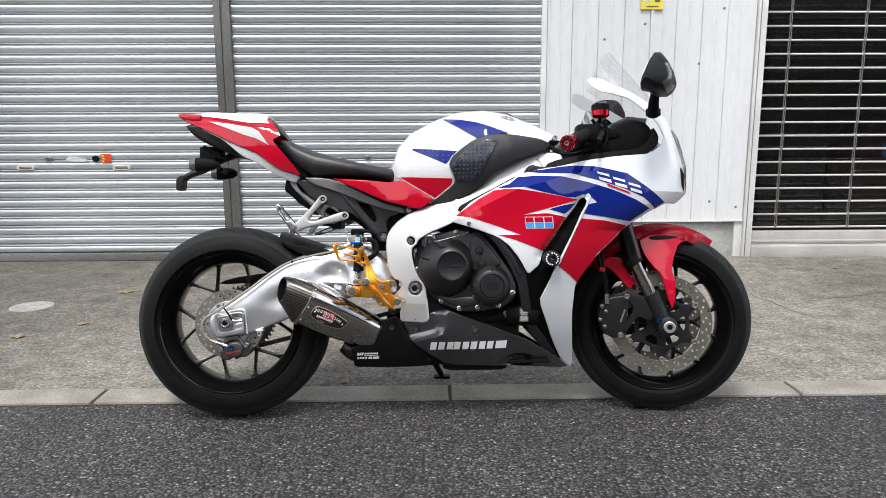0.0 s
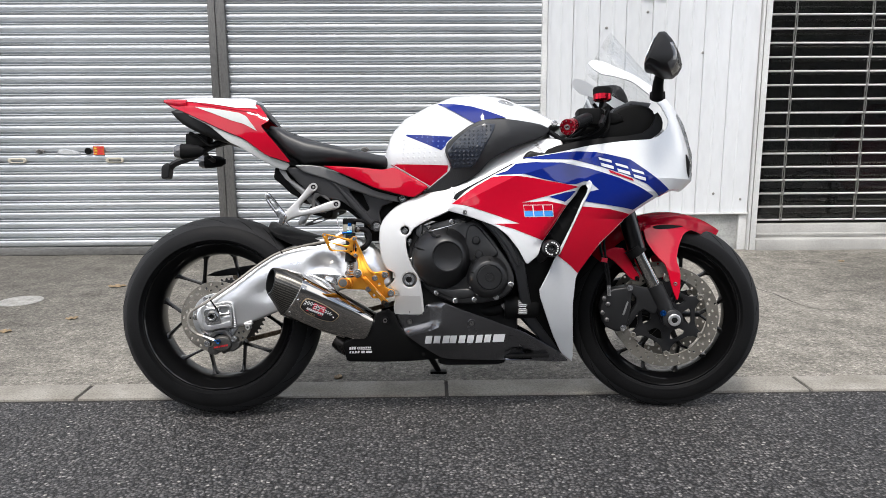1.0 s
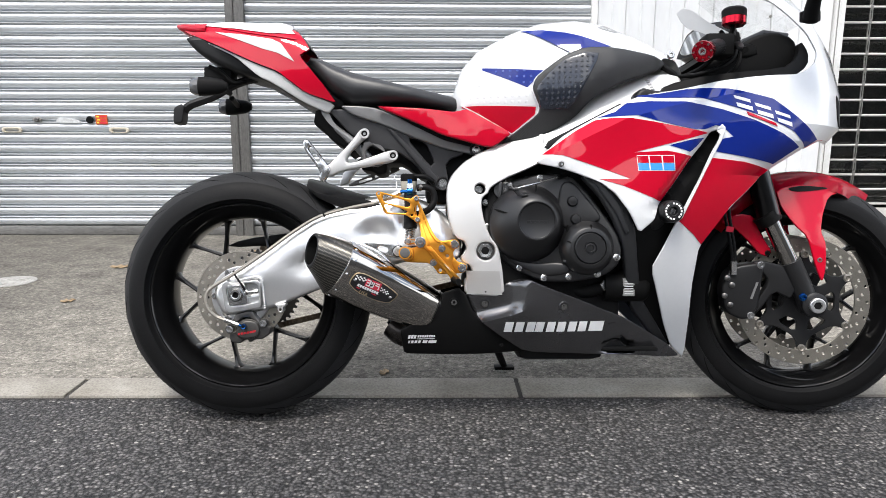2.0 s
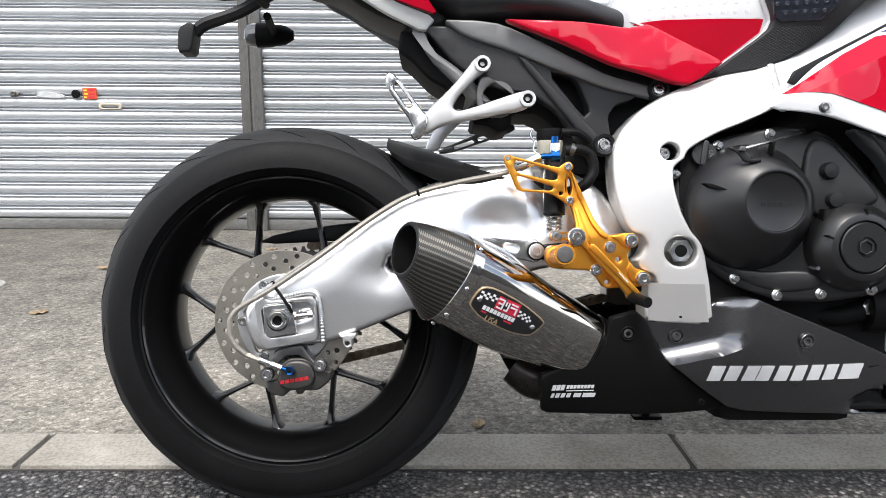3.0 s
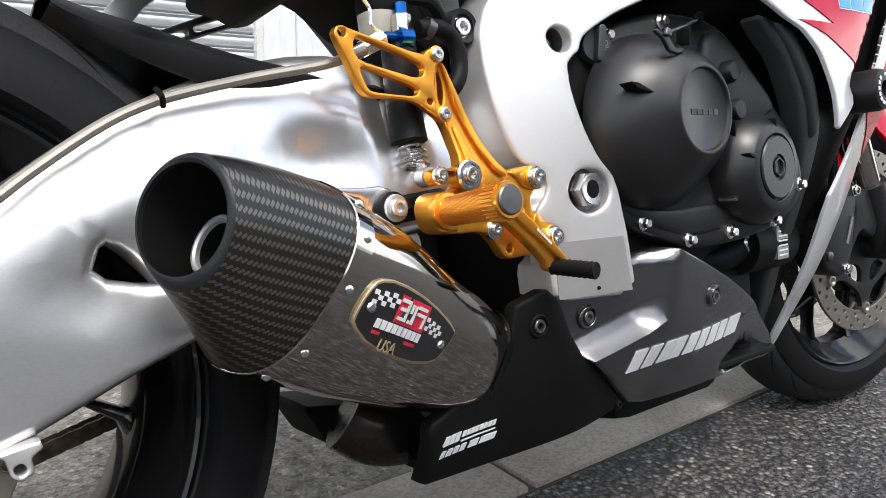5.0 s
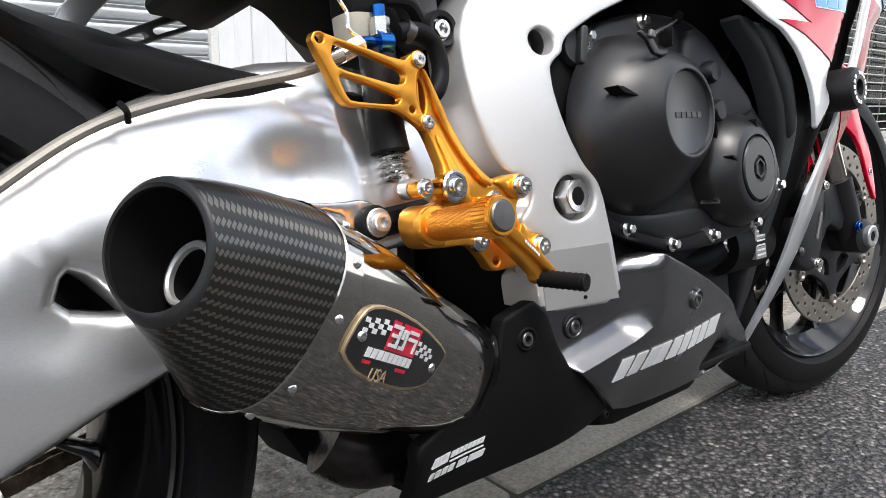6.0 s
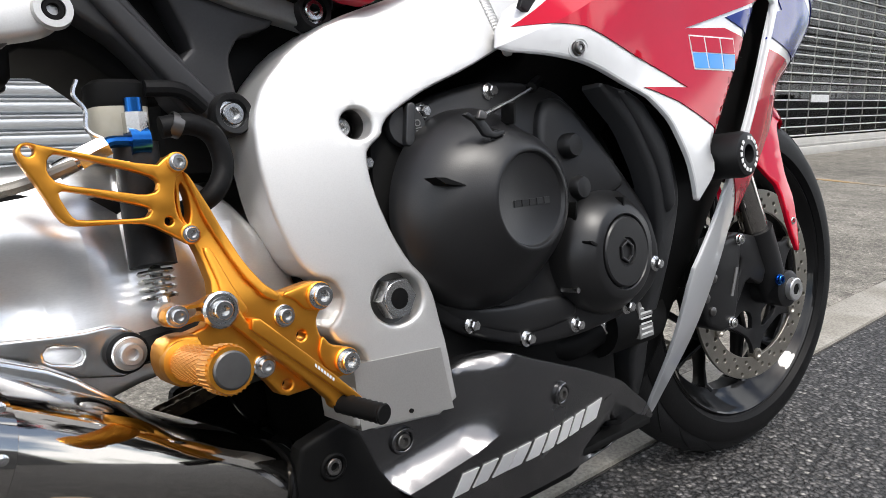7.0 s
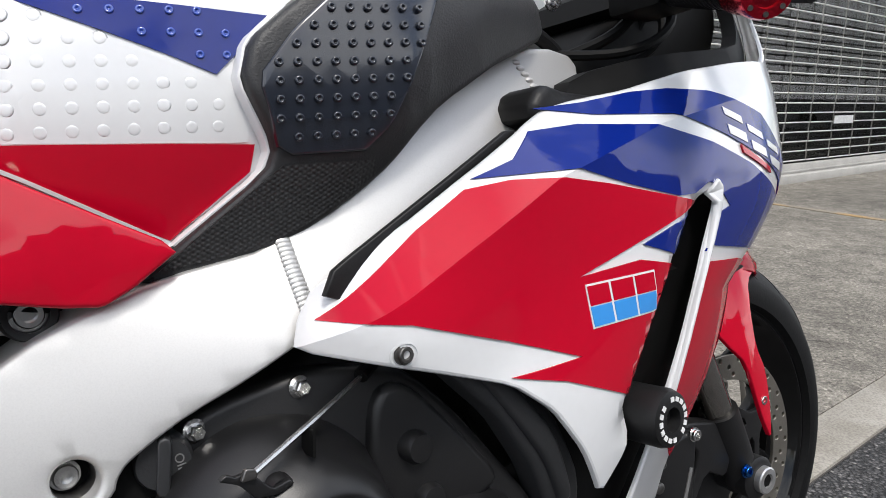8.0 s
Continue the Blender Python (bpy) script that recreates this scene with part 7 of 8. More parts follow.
# side stand on the far side
stand = tube("side_stand", [(0.60, 0.10, 0.24), (0.655, 0.21, 0.14), (0.69, 0.305, 0.062)], [0.013, 0.010], MATTE_BLACK, bike, "black side stand folded down", 10, False)
box("stand_foot", (0.66, 0.285, 0.0485), (0.72, 0.345, 0.062), MATTE_BLACK, stand, "", 0.003)

# silencer: carbon end cap, polished can, badge


def can_ring(cu, cv, cw, tilt, a, b, bulge=0.0, power=2.6, n=40, yaw=0.0, lean=0.0):
    """A ring of the can; tilt: degrees of its plane from upright; lean: how far its top stands out; bulge pushes its outer side forwards."""
    d = Vector((math.sin(radians(tilt)), -lean, math.cos(radians(tilt)))).normalized()
    e = Vector((0, -1, -lean * 0.9)).normalized()
    c, out = Vector((cu, cv, cw)), []
    for p in oval(c, d, a, e, b, power, n):
        k = (p - c).dot(e) / b
        out.append((p.x + bulge * max(0.0, k) + yaw * k, p.y, p.z - bulge * 0.45 * max(0.0, k)))
    return out


BAND = dict(cu=0.2490, cv=-0.179, cw=0.3880, tilt=33, a=0.0690, b=0.0535, bulge=0.018, power=2.6, yaw=0.0, lean=0.26)
MOUTH = dict(cu=0.1935, cv=-0.1955, cw=0.4265, tilt=7, a=0.0395, b=0.0335, bulge=0.0, power=2.0, yaw=0.0185, lean=-0.18)


def cap_ring(q, grow=0.0, n=48):
    """A ring of the end cap: q = 0 at the mouth, 1 where it meets the can."""
    k = {key: MOUTH[key] + (BAND[key] - MOUTH[key]) * (max(q, 0.0) ** 0.85 if key in "ab" else q) for key in BAND}
    k["a"], k["b"] = k["a"] + grow, k["b"] + grow
    return can_ring(**k, n=n)


def band_ring(q, grow=0.0, n=48):
    """The band's ring moved q metres along the can."""
    k = dict(BAND)
    k["cu"], k["cv"], k["cw"] = k["cu"] + q * 0.86, k["cv"] + q * 0.21, k["cw"] - q * 0.46
    k["a"], k["b"] = k["a"] + grow, k["b"] + grow
    return can_ring(**k, n=n)


can = finish(loft_bm([cap_ring(1.0, 0.0005), can_ring(0.305, -0.1635, 0.3585, 31, 0.0690, 0.0525, 0.016, 2.7, 48, lean=0.26), can_ring(0.365, -0.1415, 0.3275, 28, 0.0640, 0.0485, 0.011, 2.8, 48, lean=0.26), can_ring(0.425, -0.1195, 0.2985, 25, 0.0580, 0.0435, 0.007, 2.8, 48, lean=0.26), can_ring(0.465, -0.1055, 0.2780, 24, 0.0530, 0.0395, 0.005, 2.7, 48, lean=0.26), can_ring(0.480, -0.1005, 0.2710, 24, 0.048, 0.0355, 0.003, 2.5, 48, lean=0.26)]), "silencer", CHROME, bike, "polished steel silencer with a carbon end cap")
finish(loft_bm([can_ring(0.472, -0.103, 0.2745, 24, 0.0535, 0.0400, 0.004, 2.7, lean=0.26), can_ring(0.484, -0.099, 0.2690, 24, 0.0520, 0.0385, 0.003, 2.6, lean=0.26), can_ring(0.492, -0.097, 0.2650, 24, 0.045, 0.033, 0.002, 2.4, lean=0.26)]), "front_cap", GLOSS_BLACK, can, "dark front end cap")
finish(loft_bm([can_ring(0.486, -0.0985, 0.2680, 24, 0.0500, 0.0370, 0.003, 2.6, lean=0.26), can_ring(0.4875, -0.098, 0.2673, 24, 0.0515, 0.0380, 0.003, 2.6, lean=0.26), can_ring(0.489, -0.0975, 0.2665, 24, 0.0500, 0.0368, 0.003, 2.6, lean=0.26)], False), "cap_bead", STEEL, can, "thin bright bead on the front cap")
finish(loft_bm([cap_ring(q) for q in (0.05, 0.1, 0.2, 0.3, 0.4, 0.5, 0.6, 0.7, 0.8, 0.9, 1.0)], False), "end_cap", CARBON, can, "woven carbon end cap")
finish(loft_bm([cap_ring(0.05), cap_ring(0.02, -0.0004), cap_ring(0.0, -0.0016), cap_ring(-0.01, -0.0032), cap_ring(0.0, -0.0052), cap_ring(0.04, -0.0062)], False), "cap_rim", BLACK_PLASTIC, can, "rounded black rim")
finish(loft_bm([cap_ring(0.04, -0.0062), cap_ring(0.25, -0.007), cap_ring(0.5, -0.008), cap_ring(0.9, -0.010), cap_ring(1.0, -0.012), cap_ring(1.02, -0.048)], False), "cap_liner", MOUTH_BLACK, can, "black inside of the cap")
core_axis = Vector((0.84, 0.22, -0.44)).normalized()
core_side = core_axis.cross(Vector((0, 0, 1))).normalized()
core_at = Vector((0.2190, -0.170, 0.4085))
finish(loft_bm([oval(core_at + core_axis * p, core_side, r, core_side.cross(core_axis), r, 2, 36) for p, r in ((0.003, 0.0165), (0.0, 0.0170), (-0.0015, 0.0185), (-0.0015, 0.0200), (0.0, 0.0214), (0.002, 0.0218), (0.034, 0.0218))], False), "core_pipe", FRAME_ALU, can, "steel core pipe")
# black lining puts the dark of the deep bore into its colour
finish(loft_bm([oval(core_at + core_axis * p, core_side, r, core_side.cross(core_axis), r, 2, 36) for p, r in ((0.0028, 0.0166), (0.030, 0.0160), (0.0302, 0.0005))], False), "core_bore", MOUTH_BLACK, can, "bore darkened by a black lining")
finish(loft_bm([band_ring(-0.001, 0.0004), band_ring(0.0, 0.0012), band_ring(0.015, 0.0010), band_ring(0.0155, 0.0004)], False), "rivet_band", CHROME, can, "riveted steel band")


can_tree = BVHTree.FromPolygons([p.co for p in can.data.vertices], [f.vertices for f in can.data.polygons])


def can_face(u, w):
    """The outer side of the can at (u, w)."""
    hit = can_tree.ray_cast(Vector((u, -0.6, w)), Vector((0, 1, 0)))[0]
    if hit:
        return hit.y
    return -0.17


for q in range(5):
    t = -0.9 + 0.4 * q
    r = band_ring(0.008, 0.0012, 60)[(4 + 5 * q) % 60]
    finish(lathe_bm([(0.0030, 0.002), (0.0030, -0.0006), (0.0018, -0.0014), (0, -0.0014)], r, 12), "rivet", STEEL, can)
bd = soften([(0.3049, 0.3773), (0.3222, 0.374), (0.3606, 0.3527), (0.3935, 0.3257), (0.3927, 0.3183), (0.3758, 0.3037), (0.3634, 0.3034), (0.3396, 0.3099), (0.2996, 0.3316), (0.2845, 0.3497), (0.2859, 0.3571), (0.2952, 0.3709)], 1, 0.22)
badge_ob = plate("maker_badge", bd, -0.0026, 0.004, LETTER_GOLD, can, "black oval badge with gold edge and plain marks", vf=can_face, cell=0.012, bevel=0.0008, steps=1)
plate("badge_field", inset(bd if area2(bd) > 0 else bd[::-1], 0.0022), -0.0031, 0.003, BADGE_BLACK, badge_ob, "black field", vf=can_face, cell=0.012)
E1 = Vector((0.842, -0.395))
E2 = Vector((0.344, 0.865))
BC = Vector((0.3290, 0.3380))


def on_badge(x0, x1, y0, y1, lean=0.0):
    return [tuple(BC + E1 * (x + lean * (y - y0)) + E2 * y) for x, y in ((x0, y0), (x1, y0), (x1, y1), (x0, y1))]


plate("red_square", on_badge(-0.0135, 0.0240, 0.0030, 0.0240, 0.06), -0.0038, 0.002, BADGE_RED, badge_ob, "red block", vf=can_face)
for x0, x1, y0, y1 in ((-0.0115, -0.0015, 0.0188, 0.0215), (-0.0105, -0.0015, 0.0125, 0.0150), (-0.0115, -0.0015, 0.0055, 0.0080), (-0.0040, -0.0015, 0.0055, 0.0215), (0.0010, 0.0035, 0.0130, 0.0200), (0.0010, 0.0075, 0.0055, 0.0080), (0.0050, 0.0075, 0.0055, 0.0200), (0.0100, 0.0215, 0.0185, 0.0210), (0.0100, 0.0215, 0.0135, 0.0160), (0.0190, 0.0215, 0.0055, 0.0160)):
    plate("mark_bar", on_badge(x0, x1, y0, y1, 0.06), -0.0044, 0.002, LETTER_WHITE, badge_ob, "pale bar", vf=can_face)
for i in range(9):
    plate("mark_bar", on_badge(-0.0300 + 0.0061 * i, -0.0300 + 0.0061 * i + 0.0048, -0.0050, 0.0018, 0.1), -0.0040, 0.002, LETTER_WHITE, badge_ob, "pale bar", vf=can_face)
plate("red_line", on_badge(-0.0300, 0.0215, -0.0095, -0.0070), -0.0038, 0.002, BADGE_RED, badge_ob, "red line", vf=can_face)
for i in range(6):
    for k in range(3):
        if (i + k) % 2 == 0:
            plate("chequer", on_badge(-0.0405 + 0.0046 * i, -0.0405 + 0.0046 * i + 0.0044, 0.0095 + 0.0036 * k + 0.0006 * i, 0.0129 + 0.0036 * k + 0.0006 * i), -0.0038, 0.002, LETTER_WHITE, badge_ob, "", vf=can_face)
            plate("chequer", on_badge(0.0255 + 0.0040 * i, 0.0255 + 0.0040 * i + 0.0038, 0.0060 + 0.0034 * k - 0.0006 * i, 0.0092 + 0.0034 * k - 0.0006 * i), -0.0038, 0.002, LETTER_WHITE, badge_ob, "", vf=can_face)
usa = bpy.data.curves.new("badge_word", "FONT")
usa.body, usa.size, usa.extrude, usa.align_x, usa.align_y, usa.shear = "USA", 0.0125, 0.0003, "CENTER", "CENTER", 0.2
word = new("badge_word", usa)
usa.materials.append(LETTER_GOLD)
uc = BC + E1 * -0.0105 + E2 * -0.0160
word.parent = badge_ob
word.matrix_local = Matrix.Translation((uc.x, can_face(uc.x, uc.y) - 0.0042, uc.y)) @ Matrix.Rotation(radians(8), 4, "X") @ Matrix.Rotation(radians(26), 4, "Y") @ Matrix.Rotation(radians(21), 4, "Z") @ pose(0, 0, 0, 90, 0, 0)
for u, w in ((0.2985, 0.3595), (0.3754, 0.3165)):
    finish(lathe_bm([(0.0036, 0.002), (0.0036, -0.0012), (0.002, -0.0026), (0, -0.0028)], (u, can_face(u, w) - 0.003, w), 14), "badge_rivet", STEEL, badge_ob)
# link pipe, hanger strap
tube("link_pipe", [(0.44, -0.125, 0.297), (0.475, -0.10, 0.268), (0.46, -0.06, 0.225), (0.52, -0.02, 0.215), (0.62, 0.0, 0.215)], 0.026, DARK_STEEL, bike, "dark exhaust link pipe", 16)
tube("collector", [(0.372, -0.035, 0.232), (0.40, -0.045, 0.212), (0.45, -0.045, 0.205), (0.56, -0.03, 0.205)], 0.033, PIPE_DARK, bike, "dark blued collector pipe below the silencer", 20)
plate("heat_flap", soften([(0.352, 0.236), (0.408, 0.226), (0.408, 0.196), (0.392, 0.186), (0.378, 0.190)], 1, 0.1), 0.012, 0.10, MATTE_BLACK, bike, "black flap behind the collector", bevel=0.003)
strap = plate("silencer_strap", soften([(0.295, 0.440), (0.310, 0.446), (0.362, 0.441), (0.388, 0.442), (0.406, 0.430), (0.406, 0.414), (0.392, 0.404), (0.372, 0.408), (0.345, 0.414), (0.310, 0.428)], 1, 0.2), -0.116, -0.108, STEEL, bike, "bright steel silencer hanger", bevel=0.002, holes=[rounded_bar((0.347, 0.430), (0.360, 0.426), 0.0055, 4)])
finish(lathe_bm([(0.0142, 0.004), (0.0142, -0.010), (0.0125, -0.012), (0.010, -0.012), (0, -0.012)], (0.391, -0.113, 0.4220), 26), "rubber_bush", RUBBER, strap)
finish(lathe_bm([(0.0118, 0.002), (0.0118, -0.0015), (0.0108, -0.0022), (0.006, -0.0022)], (0.391, -0.1250, 0.4220), 22), "strap_washer", CAST_ALU, strap)
socket_bolt("strap_bolt", (0.391, -0.1268, 0.4220), 0.0078, CAST_ALU, strap)
tube("strap_arm", [(0.40, -0.108, 0.42), (0.45, -0.112, 0.425)], 0.012, MATTE_BLACK, strap, "", 8)
plate("strap_clamp", soften([(0.292, 0.448), (0.345, 0.424), (0.395, 0.380), (0.385, 0.372), (0.33, 0.410), (0.286, 0.432)], 1, 0.15), -0.150, -0.128, STEEL, can, "", bevel=0.003)
tube("strap_spring", [(0.305, -0.152, 0.425), (0.335, -0.152, 0.408)], 0.0075, CAST_ALU, can, "", 10)

# gold rearset: heel guard, bracket, peg, brake pedal
heel = plate("heel_guard", soften([(0.3381, 0.5603), (0.3408, 0.5646), (0.3458, 0.5659), (0.3519, 0.5637), (0.4203, 0.5466), (0.4264, 0.5520), (0.4333, 0.5553), (0.4388, 0.5520), (0.4401, 0.5471), (0.4367, 0.5414), (0.4326, 0.5381), (0.4299, 0.5255), (0.4306, 0.5122), (0.4347, 0.5049), (0.4430, 0.5022), (0.4447, 0.4982), (0.4410, 0.4916), (0.4341, 0.4929), (0.4265, 0.4982), (0.4108, 0.5082), (0.3965, 0.5102), (0.3643, 0.5115), (0.3576, 0.5161), (0.3485, 0.5368), (0.3398, 0.5541)], 1, 0.2), -0.142, -0.134, GOLD, bike, "gold anodised heel guard", bevel=0.0013,
             holes=[soften([(0.3552, 0.5555), (0.3609, 0.5588), (0.4152, 0.5413), (0.4210, 0.5361), (0.4189, 0.5294), (0.4101, 0.5281), (0.3897, 0.5326), (0.3593, 0.5391), (0.3539, 0.5466)], 1, 0.2), soften([(0.3579, 0.5332), (0.3626, 0.5352), (0.4101, 0.5205), (0.4142, 0.5175), (0.4101, 0.5128), (0.3931, 0.5135), (0.3677, 0.5154), (0.3640, 0.5187)], 1, 0.2), circle((0.3452, 0.5604), 0.0036, 14), circle((0.4241, 0.5089), 0.003, 12)])
for u, w in ((0.4345, 0.5485), (0.4375, 0.4984)):
    finish(lathe_bm([(0.0072, 0.004), (0.0072, -0.0008), (0.0064, -0.0014), (0.004, -0.0014)], (u, -0.142, w), 20), "bolt_seat", GOLD, heel)
    socket_bolt("guard_bolt", (u, -0.1425, w), 0.0048, STEEL, heel)
TOWER = [(0.4276, 0.5537), (0.4361, 0.5518), (0.4412, 0.5396), (0.4549, 0.5117), (0.4722, 0.4720), (0.4825, 0.4560), (0.4936, 0.4467), (0.5215, 0.4510), (0.5310, 0.4500), (0.5385, 0.4430), (0.5368, 0.4330), (0.5270, 0.4275), (0.5225, 0.4200), (0.5245, 0.4090), (0.5320, 0.3985), (0.5425, 0.3955), (0.5530, 0.3920), (0.5570, 0.3835), (0.5520, 0.3745), (0.5430, 0.3718), (0.5315, 0.3696), (0.5106, 0.3689), (0.4881, 0.3680), (0.4777, 0.3838), (0.4663, 0.3950), (0.4262, 0.3962), (0.4092, 0.3981), (0.4025, 0.4064), (0.4001, 0.4196), (0.4041, 0.4288), (0.4245, 0.4310), (0.4381, 0.4341), (0.4465, 0.4589), (0.4431, 0.4820), (0.4400, 0.4919), (0.4338, 0.5002), (0.4317, 0.5150), (0.4324, 0.5314), (0.4283, 0.5396)]


def tower_v(u, w):
    """The bracket's foot stands further out than its top."""
    return -0.012 * step(0.50 - w, 0.0, 0.06)


tower = plate("rearset_bracket", soften(TOWER, 1, 0.2), -0.139, -0.126, GOLD, bike, "gold anodised rearset bracket", bevel=0.002, vf=tower_v, cell=0.02,
              holes=[circle((0.5088, 0.4116), 0.0040, 14), circle((0.4925, 0.3774), 0.0040, 14), soften([(0.4361, 0.5363), (0.4402, 0.5275), (0.4413, 0.5150), (0.4386, 0.5051), (0.4358, 0.5084), (0.4338, 0.5199)], 1, 0.2)])
# machined pocket: a rim and a rib stand proud of the face
plate("bracket_rib", soften([(0.4375, 0.5420), (0.4412, 0.5396), (0.4549, 0.5117), (0.4722, 0.4720), (0.4825, 0.4560), (0.4936, 0.4467), (0.4905, 0.4410), (0.4800, 0.4470), (0.4690, 0.4630), (0.4540, 0.4960), (0.4480, 0.5090)], 1, 0.15), -0.1435, -0.134, GOLD, tower, "raised rib", bevel=0.0015, vf=tower_v, cell=0.02)
plate("bracket_rib", soften([(0.4440, 0.4880), (0.4500, 0.4870), (0.4600, 0.4560), (0.4680, 0.4390), (0.4600, 0.4340), (0.4480, 0.4420), (0.4500, 0.4600)], 1, 0.15), -0.1425, -0.134, GOLD, tower, "raised rib", bevel=0.0015, vf=tower_v, cell=0.02)
plate("bracket_step", soften([(0.4940, 0.4462), (0.5215, 0.4505), (0.5310, 0.4495), (0.5380, 0.4430), (0.5363, 0.4335), (0.5265, 0.4280), (0.5130, 0.4310), (0.5060, 0.4400)], 1, 0.2), -0.1415, -0.134, GOLD, tower, "raised foot", bevel=0.0015, vf=tower_v)
plate("bracket_step", soften([(0.5250, 0.4090), (0.5320, 0.3990), (0.5425, 0.3960), (0.5525, 0.3920), (0.5565, 0.3835), (0.5515, 0.3750), (0.5430, 0.3725), (0.5260, 0.3800), (0.5200, 0.3950)], 1, 0.2), -0.1415, -0.134, GOLD, tower, "raised foot", bevel=0.0015, vf=tower_v)
for u, w in ((0.5263, 0.4396), (0.5442, 0.3836)):
    finish(lathe_bm([(0.0112, 0.006), (0.0112, -0.0012), (0.0100, -0.0022), (0.0066, -0.0022)], (u, -0.1535, w), 24), "bolt_seat", GOLD, tower)
    socket_bolt("bracket_bolt", (u, -0.1552, w), 0.0082, STEEL, tower)
for u, w in ((0.4960, 0.4295), (0.4755, 0.3960)):
    finish(lathe_bm([(0.0088, 0.004), (0.0088, -0.0012), (0.0080, -0.0020), (0.005, -0.0020)], (u, -0.151, w), 22), "washer", STEEL, tower)
    socket_bolt("bracket_bolt", (u, -0.1528, w), 0.0056, STEEL, tower)
# peg on a rounded block
plate("peg_block", soften([(0.3990, 0.4180), (0.4025, 0.4295), (0.4150, 0.4330), (0.4290, 0.4300), (0.4290, 0.3990), (0.4120, 0.3975), (0.4020, 0.4040)], 1, 0.25), -0.166, -0.140, GOLD, tower, "rounded peg mount", bevel=0.004)
P0, P1 = Vector((0.4135, -0.164, 0.4155)), Vector((0.4120, -0.244, 0.4215))
peg_dir = (P1 - P0).normalized()
peg = finish(loft_bm([oval(P0.lerp(P1, q), (1, 0, 0), r, Vector((1, 0, 0)).cross(peg_dir), r, 2, 28) for q, r in ((-0.05, 0.0150), (0.02, 0.0152), (0.06, 0.0148), (0.07, 0.0112), (0.10, 0.0112), (0.11, 0.0120), (0.76, 0.0126), (0.77, 0.0140), (0.80, 0.0144), (0.96, 0.0146), (1.0, 0.0136))]), "foot_peg", GOLD, bike, "knurled gold foot peg with a dark cap")
finish(loft_bm([oval(P1 + peg_dir * p, (1, 0, 0), r, Vector((1, 0, 0)).cross(peg_dir), r, 2, 24) for p, r in ((-0.001, 0.0116), (0.0012, 0.0114), (0.0022, 0.0102), (0.0026, 0.0004))]), "peg_cap", DARK_STEEL, peg, "scuffed dark end cap")
kn = bmesh.new()
peg_up = Vector((1, 0, 0)).cross(peg_dir).normalized()
for k in range(26):
    a = 2 * math.pi * k / 26
    for sg in (-1, 1):
        pts = [P0.lerp(P1, 0.11 + 0.65 * q) + (Vector((1, 0, 0)) * math.cos(a + sg * 1.3 * q) + peg_up * math.sin(a + sg * 1.3 * q)) * (0.0121 + 0.0006 * q) for q in (0, 0.2, 0.4, 0.6, 0.8, 1)]
        tube_bm(pts, 0.00032, 4, False, kn)
tagged(finish(kn, "knurling", GOLD, peg), "fine knurled ridges", kind="stuff")
rim = bmesh.new()
for k in range(30):
    a = 2 * math.pi * k / 30
    side_at = Vector((1, 0, 0)) * math.cos(a) + peg_up * math.sin(a)
    tube_bm([P0.lerp(P1, 0.79) + side_at * 0.0143, P0.lerp(P1, 0.97) + side_at * 0.0145], 0.0008, 5, False, rim)
tagged(finish(rim, "peg_rim", GOLD, peg), "ridged rim", kind="stuff")


def pedal_v(u, w):
    """The pedal swings outwards to its tip."""
    return -0.018 * step(u, 0.45, 0.53)


pedal = plate("brake_pedal", soften([(0.4061, 0.4452), (0.4084, 0.4501), (0.4151, 0.4520), (0.4301, 0.4505), (0.4442, 0.4560), (0.4550, 0.4520), (0.4585, 0.4426), (0.4640, 0.4310), (0.5325, 0.3620), (0.5300, 0.3540), (0.5235, 0.3525), (0.5165, 0.3555), (0.5145, 0.3640), (0.4571, 0.4275), (0.4503, 0.4330), (0.4402, 0.4340), (0.4301, 0.4400), (0.4151, 0.4375), (0.4084, 0.4397)], 1, 0.2), -0.1590, -0.147, GOLD, bike, "gold brake pedal with a black tip", bevel=0.002, holes=[circle((0.5231, 0.3588), 0.0032, 12), rounded_bar((0.4238, 0.4458), (0.4290, 0.4455), 0.0036, 4)], vf=pedal_v, cell=0.02)
plate("pedal_face", [(0.4640, 0.4345), (0.4700, 0.4335), (0.5378, 0.3600), (0.5280, 0.3605), (0.4630, 0.4270)], -0.1640, -0.150, GOLD, pedal, "bright machined flank", bevel=0.0012, vf=pedal_v, cell=0.02)
for k in range(7):
    c = (0.503 + 0.0019 * k, 0.3945 - 0.0021 * k)
    plate("flank_mark", [(c[0], c[1]), (c[0] + 0.0011, c[1] - 0.0012), (c[0] + 0.0005, c[1] - 0.0034), (c[0] - 0.0006, c[1] - 0.0022)], -0.1644, -0.1630, LETTER_WHITE, pedal, "", vf=pedal_v)
finish(lathe_bm([(0.0132, 0.0), (0.0132, -0.0025), (0.0115, -0.0040), (0.0095, -0.0040), (0.0090, -0.0025), (0, -0.0025)], (0.4445, -0.1588, 0.4446), 30), "pivot_washer", STEEL, pedal)
socket_bolt("pivot_bolt", (0.4445, -0.1612, 0.4446), 0.0068, STEEL, pedal)
finish(lathe_bm([(0.0078, 0.0), (0.0078, -0.0012), (0.0072, -0.0020), (0.0, -0.0020)], (0.4150, -0.1588, 0.4456), 22), "rod_washer", STEEL, pedal)
socket_bolt("rod_bolt", (0.4150, -0.1600, 0.4456), 0.0050, STEEL, pedal)
T0, T1 = Vector((0.5235, -0.172, 0.3580)), Vector((0.5340, -0.214, 0.3538))
tip_dir = (T1 - T0).normalized()
tip_side = tip_dir.cross(Vector((0, 0, 1))).normalized()
